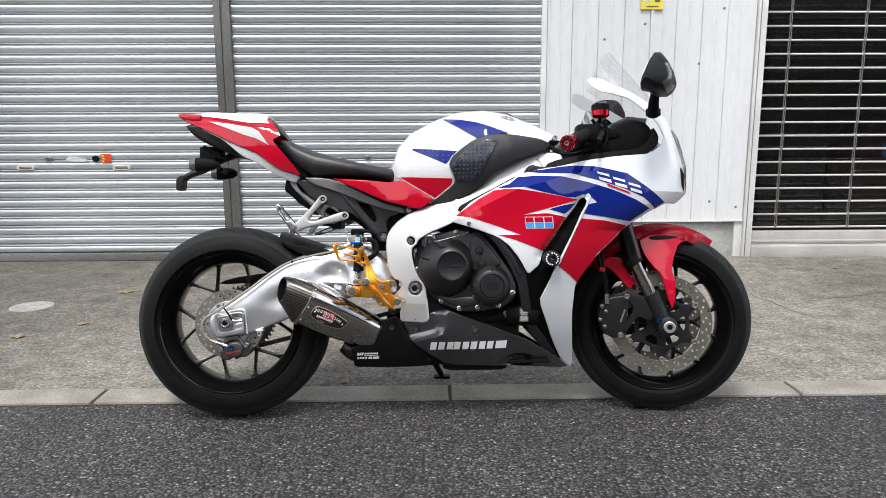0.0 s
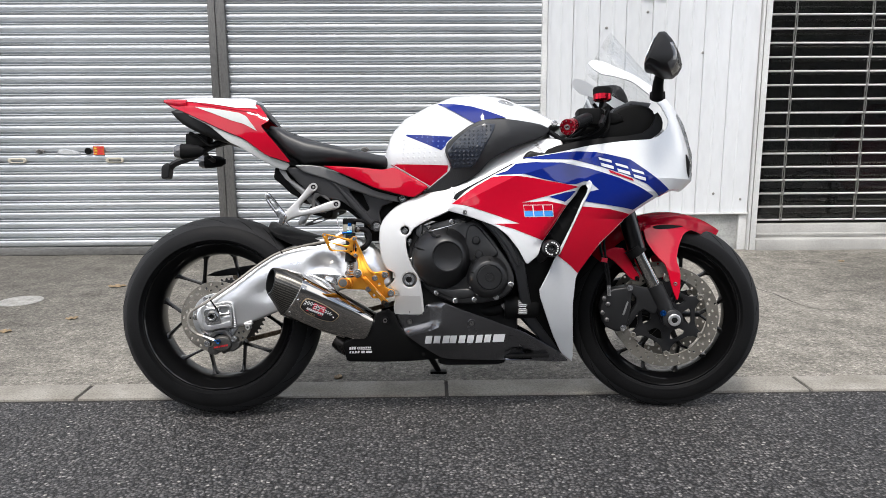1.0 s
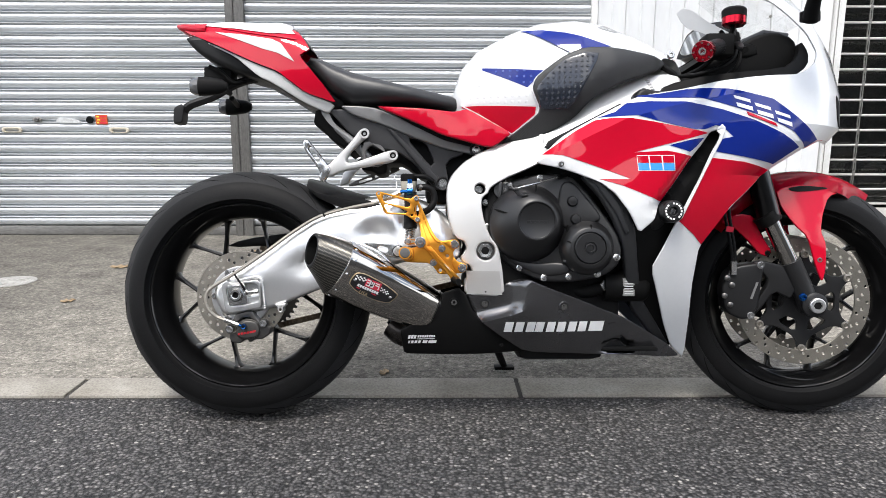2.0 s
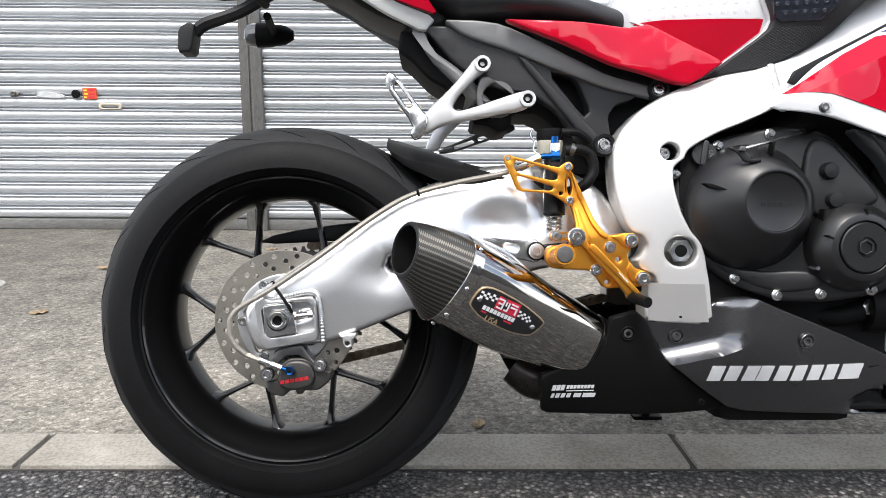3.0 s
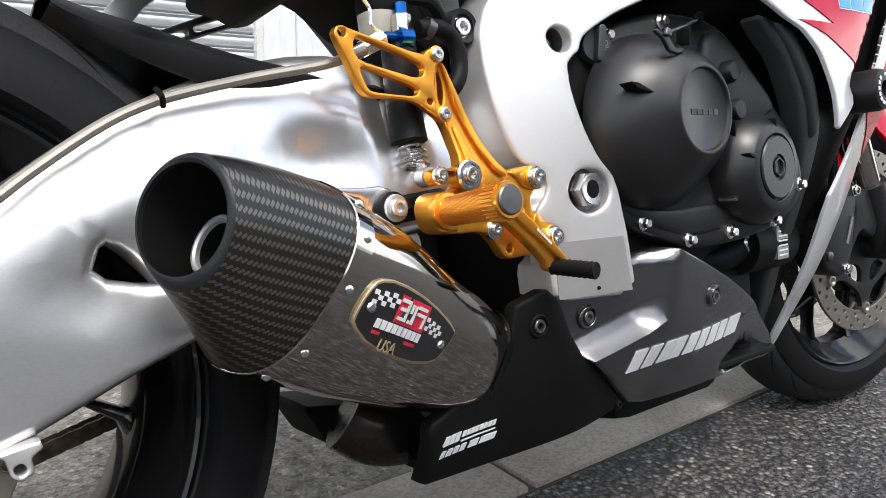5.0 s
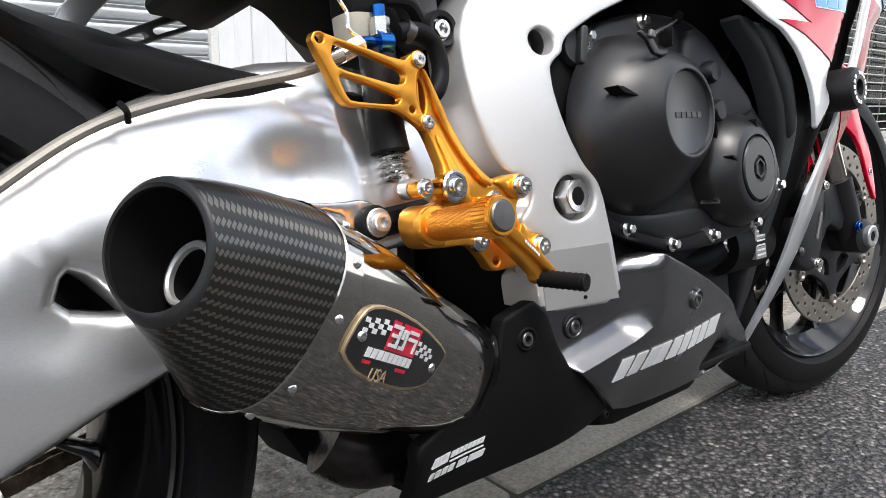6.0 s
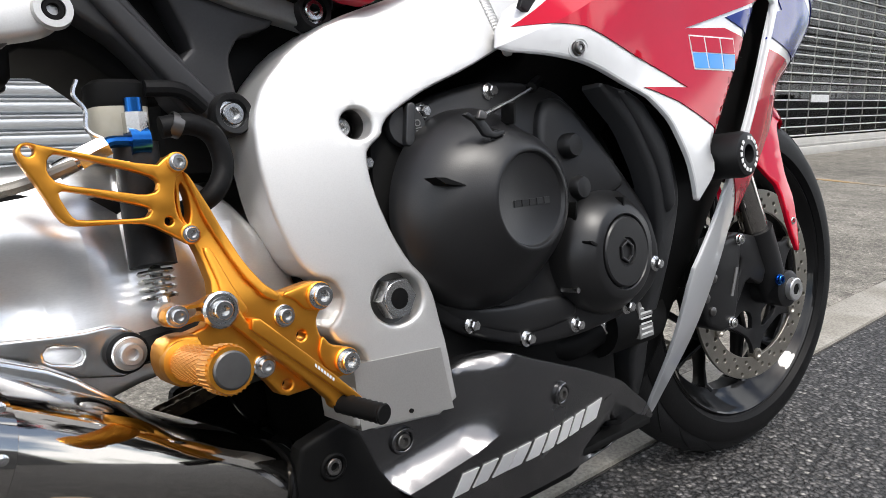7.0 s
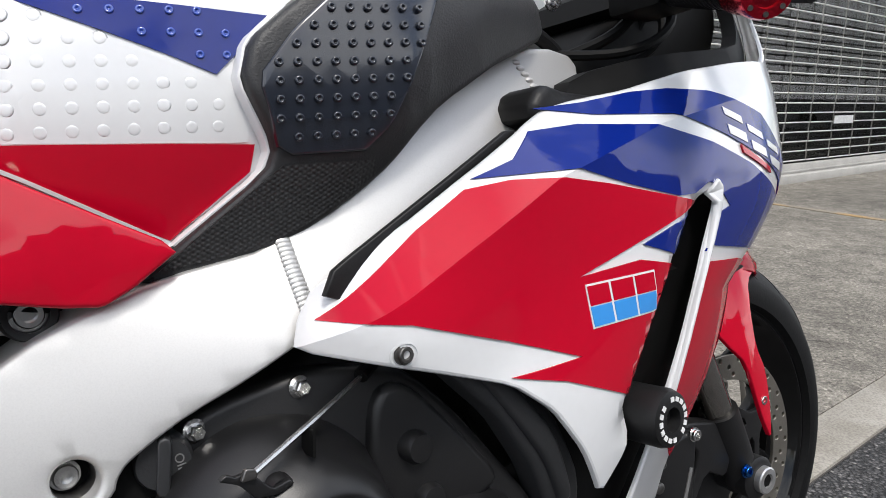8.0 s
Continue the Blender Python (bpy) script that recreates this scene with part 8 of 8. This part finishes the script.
tip = finish(loft_bm([oval(T0.lerp(T1, q), tip_side, r, tip_side.cross(tip_dir), r, 2, 18) for q, r in [(k / 16, 0.0072 if k % 2 else 0.0080) for k in range(16)] + [(0.97, 0.0080), (1.0, 0.0072)]]), "pedal_tip", MATTE_BLACK, pedal, "ribbed black pedal tip")

finish(lathe_bm([(0.018, 0.02), (0.017, -0.004), (0.014, -0.006), (0.011, -0.006), (0.010, 0.0), (0, 0.001)], (0.4535, -0.100, 0.4645), 28), "arm_boss", CAST_ALU, arm, "round boss on the arm")
# rear master cylinder, reservoir and lines
mc = tube("master_cylinder", [(0.4195, -0.108, 0.566), (0.4195, -0.108, 0.512)], 0.0155, BLACK_PLASTIC, bike, "black rear master cylinder", 18)
tube("boot", [(0.4195, -0.108, 0.512), (0.4195, -0.110, 0.494), (0.4190, -0.113, 0.478)], [0.0155, 0.0165], RUBBER, mc, "", 18, False)
for i in range(4):
    finish(ring_bm([(0.0115, -0.0017), (0.0132, 0), (0.0115, 0.0017), (0.0098, 0)], (0, 0, 0), 20), "spring_coil", STEEL, mc).matrix_local = Matrix.Translation((0.4188 - 0.0004 * i, -0.1155 - 0.0022 * i, 0.4735 - 0.0056 * i)) @ Matrix.Rotation(radians(82), 4, "X")
tube("push_rod", [(0.4190, -0.114, 0.476), (0.4160, -0.136, 0.449)], 0.0045, STEEL, mc, "", 10)
finish(lathe_bm([(0.0085, 0.006), (0.0085, -0.006), (0, -0.006)], (0.4145, -0.140, 0.4456), 16), "clevis", CAST_ALU, mc)
res = finish(loft_bm([oval((0.415, -0.092, w), (1, 0, 0), a, (0, 1, 0), b, 3, 24) for w, a, b in ((0.566, 0.015, 0.014), (0.574, 0.019, 0.018), (0.592, 0.020, 0.018))]), "fluid_reservoir", MILKY, bike, "milky brake fluid reservoir with a black cap")
finish(loft_bm([oval((0.415, -0.092, w), (1, 0, 0), a, (0, 1, 0), a * 0.92, 3, 24) for w, a in ((0.592, 0.0195), (0.596, 0.0205), (0.608, 0.0200), (0.611, 0.0165))]), "reservoir_cap", MATTE_BLACK, res, "black ribbed cap")
tube("reservoir_clip", [(0.385, -0.115, 0.608), (0.381, -0.118, 0.598), (0.387, -0.118, 0.588), (0.386, -0.120, 0.575), (0.394, -0.122, 0.568)], 0.0016, STEEL, res, "", 6)
tube("feed_hose", [(0.435, -0.118, 0.575), (0.455, -0.120, 0.577), (0.473, -0.118, 0.568), (0.478, -0.118, 0.545), (0.466, -0.120, 0.525), (0.448, -0.110, 0.515), (0.432, -0.110, 0.512)], 0.008, RUBBER, res, "black rubber feed hose", 12)
tube("vent_hose", [(0.43, -0.11, 0.604), (0.455, -0.11, 0.603), (0.475, -0.10, 0.592)], 0.006, RUBBER, res, "", 10)
for c in ((0.445, -0.119, 0.5765), (0.4515, -0.110, 0.517)):
    finish(ring_bm([(0.0082, -0.004), (0.0092, -0.004), (0.0092, 0.004), (0.0082, 0.004)], (0, 0, 0), 18), "hose_clip", DARK_STEEL, res).matrix_local = Matrix.Translation(c) @ Matrix.Rotation(radians(90), 4, "Z") @ Matrix.Rotation(radians(20), 4, "X")
tube("banjo", [(0.412, -0.117, 0.566), (0.425, -0.117, 0.566)], 0.0105, BLUE_ANO, mc, "blue anodised banjo", 16, False)
tube("banjo_nut", [(0.4185, -0.117, 0.572), (0.4185, -0.117, 0.586)], 0.0085, STEEL, mc, "", 6, False)
tube("banjo_cap", [(0.4185, -0.117, 0.586), (0.4185, -0.117, 0.596)], 0.006, BLUE_ANO, mc, "", 14, False)
tube("line_neck", [(0.414, -0.119, 0.566), (0.400, -0.119, 0.566), (0.394, -0.119, 0.562)], 0.0042, BLUE_ANO, mc, "", 10)
tube("line_fitting", [(0.397, -0.119, 0.564), (0.378, -0.117, 0.555)], 0.0078, STEEL, mc, "", 6, False)
tube("line_fitting", [(0.378, -0.117, 0.555), (0.364, -0.116, 0.548)], 0.0062, STEEL, mc, "", 12, False)

# fork, mudguard, front brakes
fork_legs = []
for s in (-1, 1):
    v = 0.098 * s
    leg = finish(tube_bm([(1.235, v, 0.74), (1.285, v, 0.615), (1.3175, v, 0.503)], 0.0275, 24, False), "fork_leg", GLOSS_BLACK, bike, "upside-down fork leg with a chrome slider")
    fork_legs.append(leg)
    tube("fork_collar", [(1.303, v, 0.520), (1.3195, v, 0.498)], 0.0305, MATTE_BLACK, leg, "", 24, False)
    tube("slider", [(1.3175, v, 0.505), (1.3725, v, 0.392)], 0.0205, CHROME, leg, "chrome slider tube", 24, False)
    tube("fork_foot", [(1.368, v, 0.402), (1.395, v, 0.345), (1.420, v, 0.285)], [0.026, 0.024], CAST_BLACK, leg, "black cast fork foot", 18, False)
    finish(lathe_bm([(0.030, 0.026), (0.030, -0.024), (0.024, -0.028), (0, -0.028)], (1.422, v, 0.298), 26), "axle_clamp", CAST_BLACK, leg)
    cal_f = plate("front_caliper", soften([(1.200, 0.330), (1.212, 0.372), (1.235, 0.392), (1.285, 0.400), (1.300, 0.395), (1.298, 0.365), (1.290, 0.290), (1.275, 0.262), (1.250, 0.258), (1.215, 0.275)], 1, 0.18), v - 0.022, v + 0.026, CAST_BLACK, leg, "black radial front brake caliper", bevel=0.007)
    plate("caliper_arm", soften([(1.275, 0.400), (1.30, 0.405), (1.36, 0.39), (1.385, 0.35), (1.37, 0.31), (1.33, 0.33), (1.29, 0.272), (1.27, 0.275), (1.32, 0.355)], 1, 0.15), v - 0.012, v + 0.012, CAST_BLACK, leg, "", bevel=0.004)
    if s < 0:
        plate("caliper_mark", [(1.269, 0.312), (1.274, 0.310), (1.288, 0.352), (1.283, 0.354)], v - 0.0235, v - 0.02, GREY_COVER, cal_f, "pale plain mark")
        for u, w in ((1.292, 0.395), (1.272, 0.270)):
            socket_bolt("caliper_bolt", (u, v - 0.022, w), 0.0075, STEEL, cal_f)
        for u, w in ((1.213, 0.362), (1.225, 0.345), (1.208, 0.318), (1.222, 0.296)):
            finish(lathe_bm([(0.007, 0.0), (0.007, -0.006), (0.004, -0.008), (0, -0.008)], (u, v - 0.020, w), 14), "bleed_nut", DARK_STEEL, cal_f)
        finish(lathe_bm([(0.0185, -0.02), (0.0185, -0.036), (0.0165, -0.0375), (0.0100, -0.0375), (0.0095, -0.034), (0, -0.034)], (1.424, v, 0.298), 28), "axle_end", CAST_ALU, leg, "bright hollow axle end")
        finish(lathe_bm([(0.0095, 0.0), (0.0095, -0.0006), (0, -0.0006)], (1.424, v - 0.0346, 0.298), 6), "axle_hex", MATTE_BLACK, leg)
        socket_bolt("pinch_bolt", (1.392, v - 0.026, 0.318), 0.0075, BLUE_ANO, leg)
        socket_bolt("pinch_bolt", (1.432, v - 0.022, 0.285), 0.005, STEEL, leg)
        tube("brake_line", [(1.226, v - 0.02, 0.392), (1.218, v - 0.03, 0.44), (1.205, v - 0.03, 0.50), (1.195, v - 0.02, 0.56)], 0.004, RUBBER, leg, "", 8)
        tube("brake_line", [(1.232, v - 0.02, 0.392), (1.226, v - 0.03, 0.44), (1.215, v - 0.028, 0.50), (1.21, v - 0.02, 0.56)], 0.004, RUBBER, leg, "", 8)
        tube("line_fitting", [(1.228, v - 0.022, 0.372), (1.226, v - 0.026, 0.405)], 0.0085, STEEL, leg, "", 8, False)
        plate("line_tag", [(1.203, 0.478), (1.220, 0.475), (1.222, 0.488), (1.205, 0.491)], v - 0.037, v - 0.033, BADGE_RED, leg, "small red tag")


def guard_bm():
    """The front mudguard: an arch that follows the tyre."""
    bm = bmesh.new()
    rows = []
    for i in range(31):
        a = radians(57 + (140 - 57) * i / 30)
        r = 0.311 + 0.016 * math.sin(math.pi * (0.15 + 0.85 * i / 30))
        tip_in = step(i, 0, 7)
        row = []
        for k in range(-9, 10):
            t = k / 9
            half = 0.020 + 0.055 * tip_in
            drop = 0.045 * abs(t) ** 3.0
            row.append(bm.verts.new((1.412 + (r - drop) * math.cos(a), half * t, FW + (r - drop) * math.sin(a))))
        rows.append(row)
    for p, q in zip(rows, rows[1:]):
        for k in range(18):
            bm.faces.new((p[k], p[k + 1], q[k + 1], q[k]))
    bmesh.ops.solidify(bm, geom=bm.faces[:], thickness=0.004)
    return bm


guard = finish(guard_bm(), "front_mudguard", RED, bike, "glossy red front mudguard")
side_g = surface([(1.34, 0.56, -0.080), (1.45, 0.58, -0.072), (1.43, 0.38, -0.128), (1.40, 0.47, -0.115), (1.30, 0.53, -0.085), (1.54, 0.58, -0.05)])
plate("mudguard_stay", soften([(1.335, 0.580), (1.39, 0.592), (1.45, 0.585), (1.50, 0.575), (1.460, 0.562), (1.441, 0.520), (1.432, 0.480), (1.444, 0.445), (1.441, 0.390), (1.431, 0.354), (1.417, 0.392), (1.400, 0.464), (1.372, 0.493), (1.345, 0.535)], 1, 0.18), -0.003, 0.004, RED, guard, "red side stay", both=True, vf=side_g, cell=0.03, bevel=0.002)
plate("guard_slot", soften([(1.362, 0.583), (1.40, 0.590), (1.47, 0.583), (1.42, 0.576), (1.375, 0.574)], 1), -0.0045, 0.002, MATTE_BLACK, guard, "dark air slot", vf=side_g)
plate("mudguard_rear", soften([(1.200, 0.500), (1.245, 0.520), (1.282, 0.515), (1.300, 0.470), (1.330, 0.425), (1.318, 0.412), (1.298, 0.420), (1.268, 0.455), (1.240, 0.482)], 1, 0.18), -0.086, -0.078, RED, guard, "red rear lower part", bevel=0.003)
socket_bolt("guard_bolt", (1.426, -0.124, 0.409), 0.0060, STEEL, guard)
socket_bolt("guard_bolt", (1.318, -0.087, 0.422), 0.0055, MATTE_BLACK, guard)

# the bars stand turned a little to the right
STEER = Matrix.Translation((1.412, 0, 0.30)) @ Matrix.Rotation(radians(-7.5), 4, Vector((-math.sin(radians(24)), 0, math.cos(radians(24))))) @ Matrix.Translation((-1.412, 0, -0.30))
for ob in (front_wheel, guard, *fork_legs):
    ob.matrix_local = STEER

# crash bobbin on its arm
bob = finish(lathe_bm([(0.015, 0.05), (0.015, 0.02), (0.0245, 0.018), (0.0255, 0.012), (0.0255, -0.022), (0.0235, -0.028), (0.0185, -0.030), (0.0105, -0.030), (0.0095, -0.020), (0, -0.020)], (1.011, -0.233, 0.5155), 36), "crash_bobbin", BLACK_PLASTIC, bike, "black plastic crash bobbin with an orange collar")
finish(lathe_bm([(0.0165, 0.032), (0.0165, 0.018), (0.0155, 0.018)], (1.011, -0.233, 0.5155), 28), "collar", ORANGE_ANO, bob, "orange collar")
for k in range(16):
    a = 2 * math.pi * k / 16
    if k % 8 == 7:
        continue
    b = box_bm((-0.0022, -0.0306, 0.0155), (0.0022, -0.0298, 0.0195))
    bmesh.ops.rotate(b, verts=b.verts[:], matrix=Matrix.Rotation(a, 3, "Y"))
    bmesh.ops.translate(b, verts=b.verts[:], vec=(1.011, -0.233, 0.5155))
    finish(b, "face_mark", LETTER_WHITE, bob)
finish(lathe_bm([(0.008, 0.0), (0.008, 0.001), (0, 0.001)], (1.011, -0.253, 0.5155), 6), "bobbin_bolt", STEEL, bob)
tube("bobbin_arm", [(1.0, -0.221, 0.517), (0.985, -0.20, 0.487), (0.945, -0.17, 0.475), (0.90, -0.14, 0.47)], 0.016, BLACK_PLASTIC, bob, "", 14)

# clip-ons, levers, reservoir, mirrors, cockpit
bar = tube("handlebar", [(1.20, -0.10, 0.928), (1.13, -0.21, 0.895), (1.06, -0.315, 0.858)], 0.0125, GLOSS_BLACK, bike, "black clip-on bar with rubber grip", 16, False)
tube("grip", [(1.125, -0.215, 0.893), (1.098, -0.258, 0.879), (1.064, -0.308, 0.861)], 0.0175, RUBBER, bar, "black rubber grip", 20, False)
gb = bmesh.new()
for q in np.linspace(0.05, 0.95, 14):
    c = Vector((1.122, -0.218, 0.892)).lerp(Vector((1.066, -0.305, 0.862)), q)
    r = oval(c, (0.3, 0, 1), 0.0185, Vector((0.3, 0, 1)).cross(Vector((-0.058, -0.09, -0.031))), 0.0185, 2, 18)
    tube_bm([*r, r[0]], 0.0012, 4, False, gb)
tagged(finish(gb, "grip_rib", RUBBER, bar), "fine rubber ribs", kind="stuff")
AXB = Vector((-0.058, -0.09, -0.031)).normalized()
b1 = Vector((1.062, -0.311, 0.860))
sd = AXB.cross(Vector((0, 0, 1))).normalized()
up = sd.cross(AXB)
end = finish(loft_bm([oval(b1 + AXB * p, sd, r, up, r, 2, 28) for p, r in ((0.0, 0.016), (0.004, 0.0195), (0.022, 0.0205), (0.036, 0.0225), (0.042, 0.0215), (0.0425, 0.014), (0.040, 0.013), (0.040, 0.001))]), "bar_end", RED_ANO, bar, "red anodised bar end weight")
for k in range(8):
    a = 2 * math.pi * k / 8
    c = b1 + AXB * 0.0425 + sd * (0.0178 * math.cos(a)) + up * (0.0178 * math.sin(a))
    finish(loft_bm([oval(c + AXB * p, sd, 0.0022, up, 0.0022, 2, 8) for p in (-0.001, 0.0006)]), "dimple", DARK_STEEL, end)
finish(loft_bm([oval(b1 + AXB * p, sd, r, up, r, 2, 14) for p, r in ((0.039, 0.008), (0.043, 0.008), (0.0432, 0.005), (0.040, 0.004), (0.040, 0.0005))]), "end_bolt", STEEL, end)
tube("brake_lever", [(1.165, -0.165, 0.905), (1.170, -0.22, 0.895), (1.150, -0.28, 0.872), (1.135, -0.335, 0.855)], [0.009, 0.0065], MATTE_BLACK, bar, "black brake lever", 10)
box("switch_box", (1.10, -0.215, 0.875), (1.165, -0.155, 0.925), MATTE_BLACK, bar, "black switch housing", 0.008)
tube("master_cylinder_front", [(1.165, -0.19, 0.912), (1.185, -0.12, 0.925)], 0.016, MATTE_BLACK, bar, "", 14, False)
rv = finish(lathe_bm([(0.022, 0.0), (0.027, 0.004), (0.027, 0.020)], (1.18, -0.17, 0.952), 30, "w"), "front_reservoir", RED_ANO, bike, "red brake reservoir with a black cap")
finish(lathe_bm([(0.0275, 0.020), (0.0280, 0.036), (0.024, 0.041), (0, 0.041)], (1.18, -0.17, 0.952), 30, "w"), "reservoir_cap", MATTE_BLACK, rv, "black cap")
tube("reservoir_bracket", [(1.18, -0.165, 0.952), (1.175, -0.15, 0.92)], 0.006, MATTE_BLACK, rv, "", 8, False)
barl = tube("handlebar", [(1.20, 0.10, 0.928), (1.13, 0.21, 0.895), (1.06, 0.315, 0.858)], 0.016, RUBBER, bike, "far clip-on bar with rubber grip", 16, False)
tube("bar_end", [(1.064, 0.309, 0.860), (1.038, 0.349, 0.846)], 0.021, RED_ANO, barl, "red anodised bar end weight", 20, False)
tube("clutch_lever", [(1.165, 0.165, 0.905), (1.170, 0.22, 0.895), (1.135, 0.335, 0.855)], 0.007, MATTE_BLACK, barl, "", 8)
plate("top_yoke", soften([(1.13, 0.885), (1.16, 0.93), (1.25, 0.925), (1.26, 0.89)], 1), -0.13, 0.13, MATTE_BLACK, bike, "black top yoke", bevel=0.008)
finish(loft_bm([oval(c, (0.6, 0, 0.8), a, (0, 1, 0), b, 3, 20) for c, a, b in (((1.23, 0, 0.93), 0.03, 0.09), ((1.27, 0, 0.94), 0.045, 0.105), ((1.33, 0, 0.93), 0.05, 0.10))]), "instrument_panel", BLACK_PLASTIC, bike, "black instrument panel behind the screen")
plate("cockpit_side", soften([(1.00, 0.79), (1.13, 0.805), (1.31, 0.828), (1.365, 0.865), (1.372, 0.90), (1.352, 0.93), (1.335, 0.88), (1.29, 0.85), (1.12, 0.835), (1.02, 0.815)], 1), 0.022, 0.04, MATTE_BLACK, bike, "black inner cockpit panel", vf=fair_v, cell=0.03)
finish(flipped(plate_bm(soften([(1.00, 0.79), (1.13, 0.805), (1.31, 0.828), (1.365, 0.865), (1.372, 0.90), (1.345, 0.955), (1.30, 0.975), (1.22, 0.965), (1.12, 0.905), (1.02, 0.845)], 1), 0.022, 0.04, vf=fair_v, cell=0.03)), "cockpit_side", MATTE_BLACK, bike, "black inner cockpit panel")
# solid block added so the open cockpit reads black
plate("cockpit_fill", soften([(1.04, 0.815), (1.20, 0.825), (1.34, 0.85), (1.362, 0.90), (1.345, 0.94), (1.30, 0.955), (1.25, 0.945), (1.21, 0.918), (1.12, 0.872)], 1), -0.125, 0.15, MATTE_BLACK, bike, "solid black block filling the cockpit hollow", bevel=0.01)
for pts, r in (([(1.07, -0.10, 0.84), (1.12, -0.15, 0.865), (1.16, -0.16, 0.91), (1.21, -0.10, 0.93)], 0.006), ([(1.03, -0.09, 0.85), (1.10, -0.17, 0.84), (1.17, -0.18, 0.87), (1.20, -0.15, 0.93)], 0.005), ([(1.08, -0.08, 0.82), (1.15, -0.12, 0.83), (1.20, -0.15, 0.87), (1.21, -0.12, 0.95)], 0.0045), ([(1.16, -0.14, 0.95), (1.20, -0.13, 0.90), (1.18, -0.10, 0.84)], 0.005)):
    tube("cable", pts, r, MATTE_BLACK, bike, "black control cable", 8)
tube("corrugated_sleeve", [(1.025, -0.115, 0.872), (1.055, -0.12, 0.852), (1.075, -0.12, 0.825), (1.085, -0.11, 0.80)], 0.0075, RUBBER, bike, "black corrugated sleeve", 10)


MIRROR_SIDE = [(1.2998, 1.1008), (1.3219, 1.1019), (1.3437, 1.0762), (1.3600, 1.0400), (1.3640, 1.0163), (1.3520, 0.9974), (1.3352, 0.9854), (1.3050, 0.9866), (1.2748, 1.0040), (1.2584, 1.0058)]


def mirror_ring(v, q):
    """A cross-section of the mirror housing, drawn in towards its middle by q."""
    toe = -0.38 * (abs(v) - 0.325)
    return [(1.305 + toe + (u - 1.305) * q, v, 1.046 + (w - 1.046) * q) for u, w in soften(MIRROR_SIDE, 1, 0.12)]


def mirror(side):
    m = finish(loft_bm([mirror_ring(v * side, q) for v, q in ((0.238, 0.50), (0.244, 0.66), (0.270, 0.86), (0.305, 0.98), (0.345, 1.0), (0.380, 0.94), (0.402, 0.80), (0.410, 0.62))]), "mirror", BLACK_PLASTIC, bike, "black mirror with a built-in clear indicator", 40)
    finish(loft_bm([oval((1.2790 - p * 0.92, 0.325 * side, 1.0530 + p * 0.40), (0.40, 0, 0.92), a, (-0.38 * side, 1, 0), a * 1.5, 3, 26) for p, a in ((0.0, 0.045), (0.0015, 0.0445))]), "mirror_glass", MIRROR_GLASS, m)
    tube("mirror_stem", [(1.322, 0.240 * side, 0.945), (1.316, 0.265 * side, 0.975), (1.313, 0.29 * side, 1.002)], [0.018, 0.013], MATTE_BLACK, m, "", 14)
    finish(loft_bm([[(1.305 - 0.38 * (v - 0.325) + (u - 1.305) * q, v * side, 1.046 + (w - 1.046) * q) for u, w in ((1.347, 1.068), (1.3600, 1.0400), (1.3640, 1.0163), (1.3520, 0.9974), (1.337, 0.988), (1.347, 1.022))] for v, q in ((0.352, 1.012), (0.378, 0.97), (0.401, 0.84), (0.409, 0.68))]), "indicator_lens", GREY_LENS, m, "clear indicator lens")
    finish(loft_bm([oval((1.324, 0.236 * side, w), (1, 0, 0), 0.022, (0, 1, 0), 0.014, 2.5, 18) for w in (0.945, 0.965)]), "mirror_foot", MATTE_BLACK, m)


mirror(-1)
mirror(1)
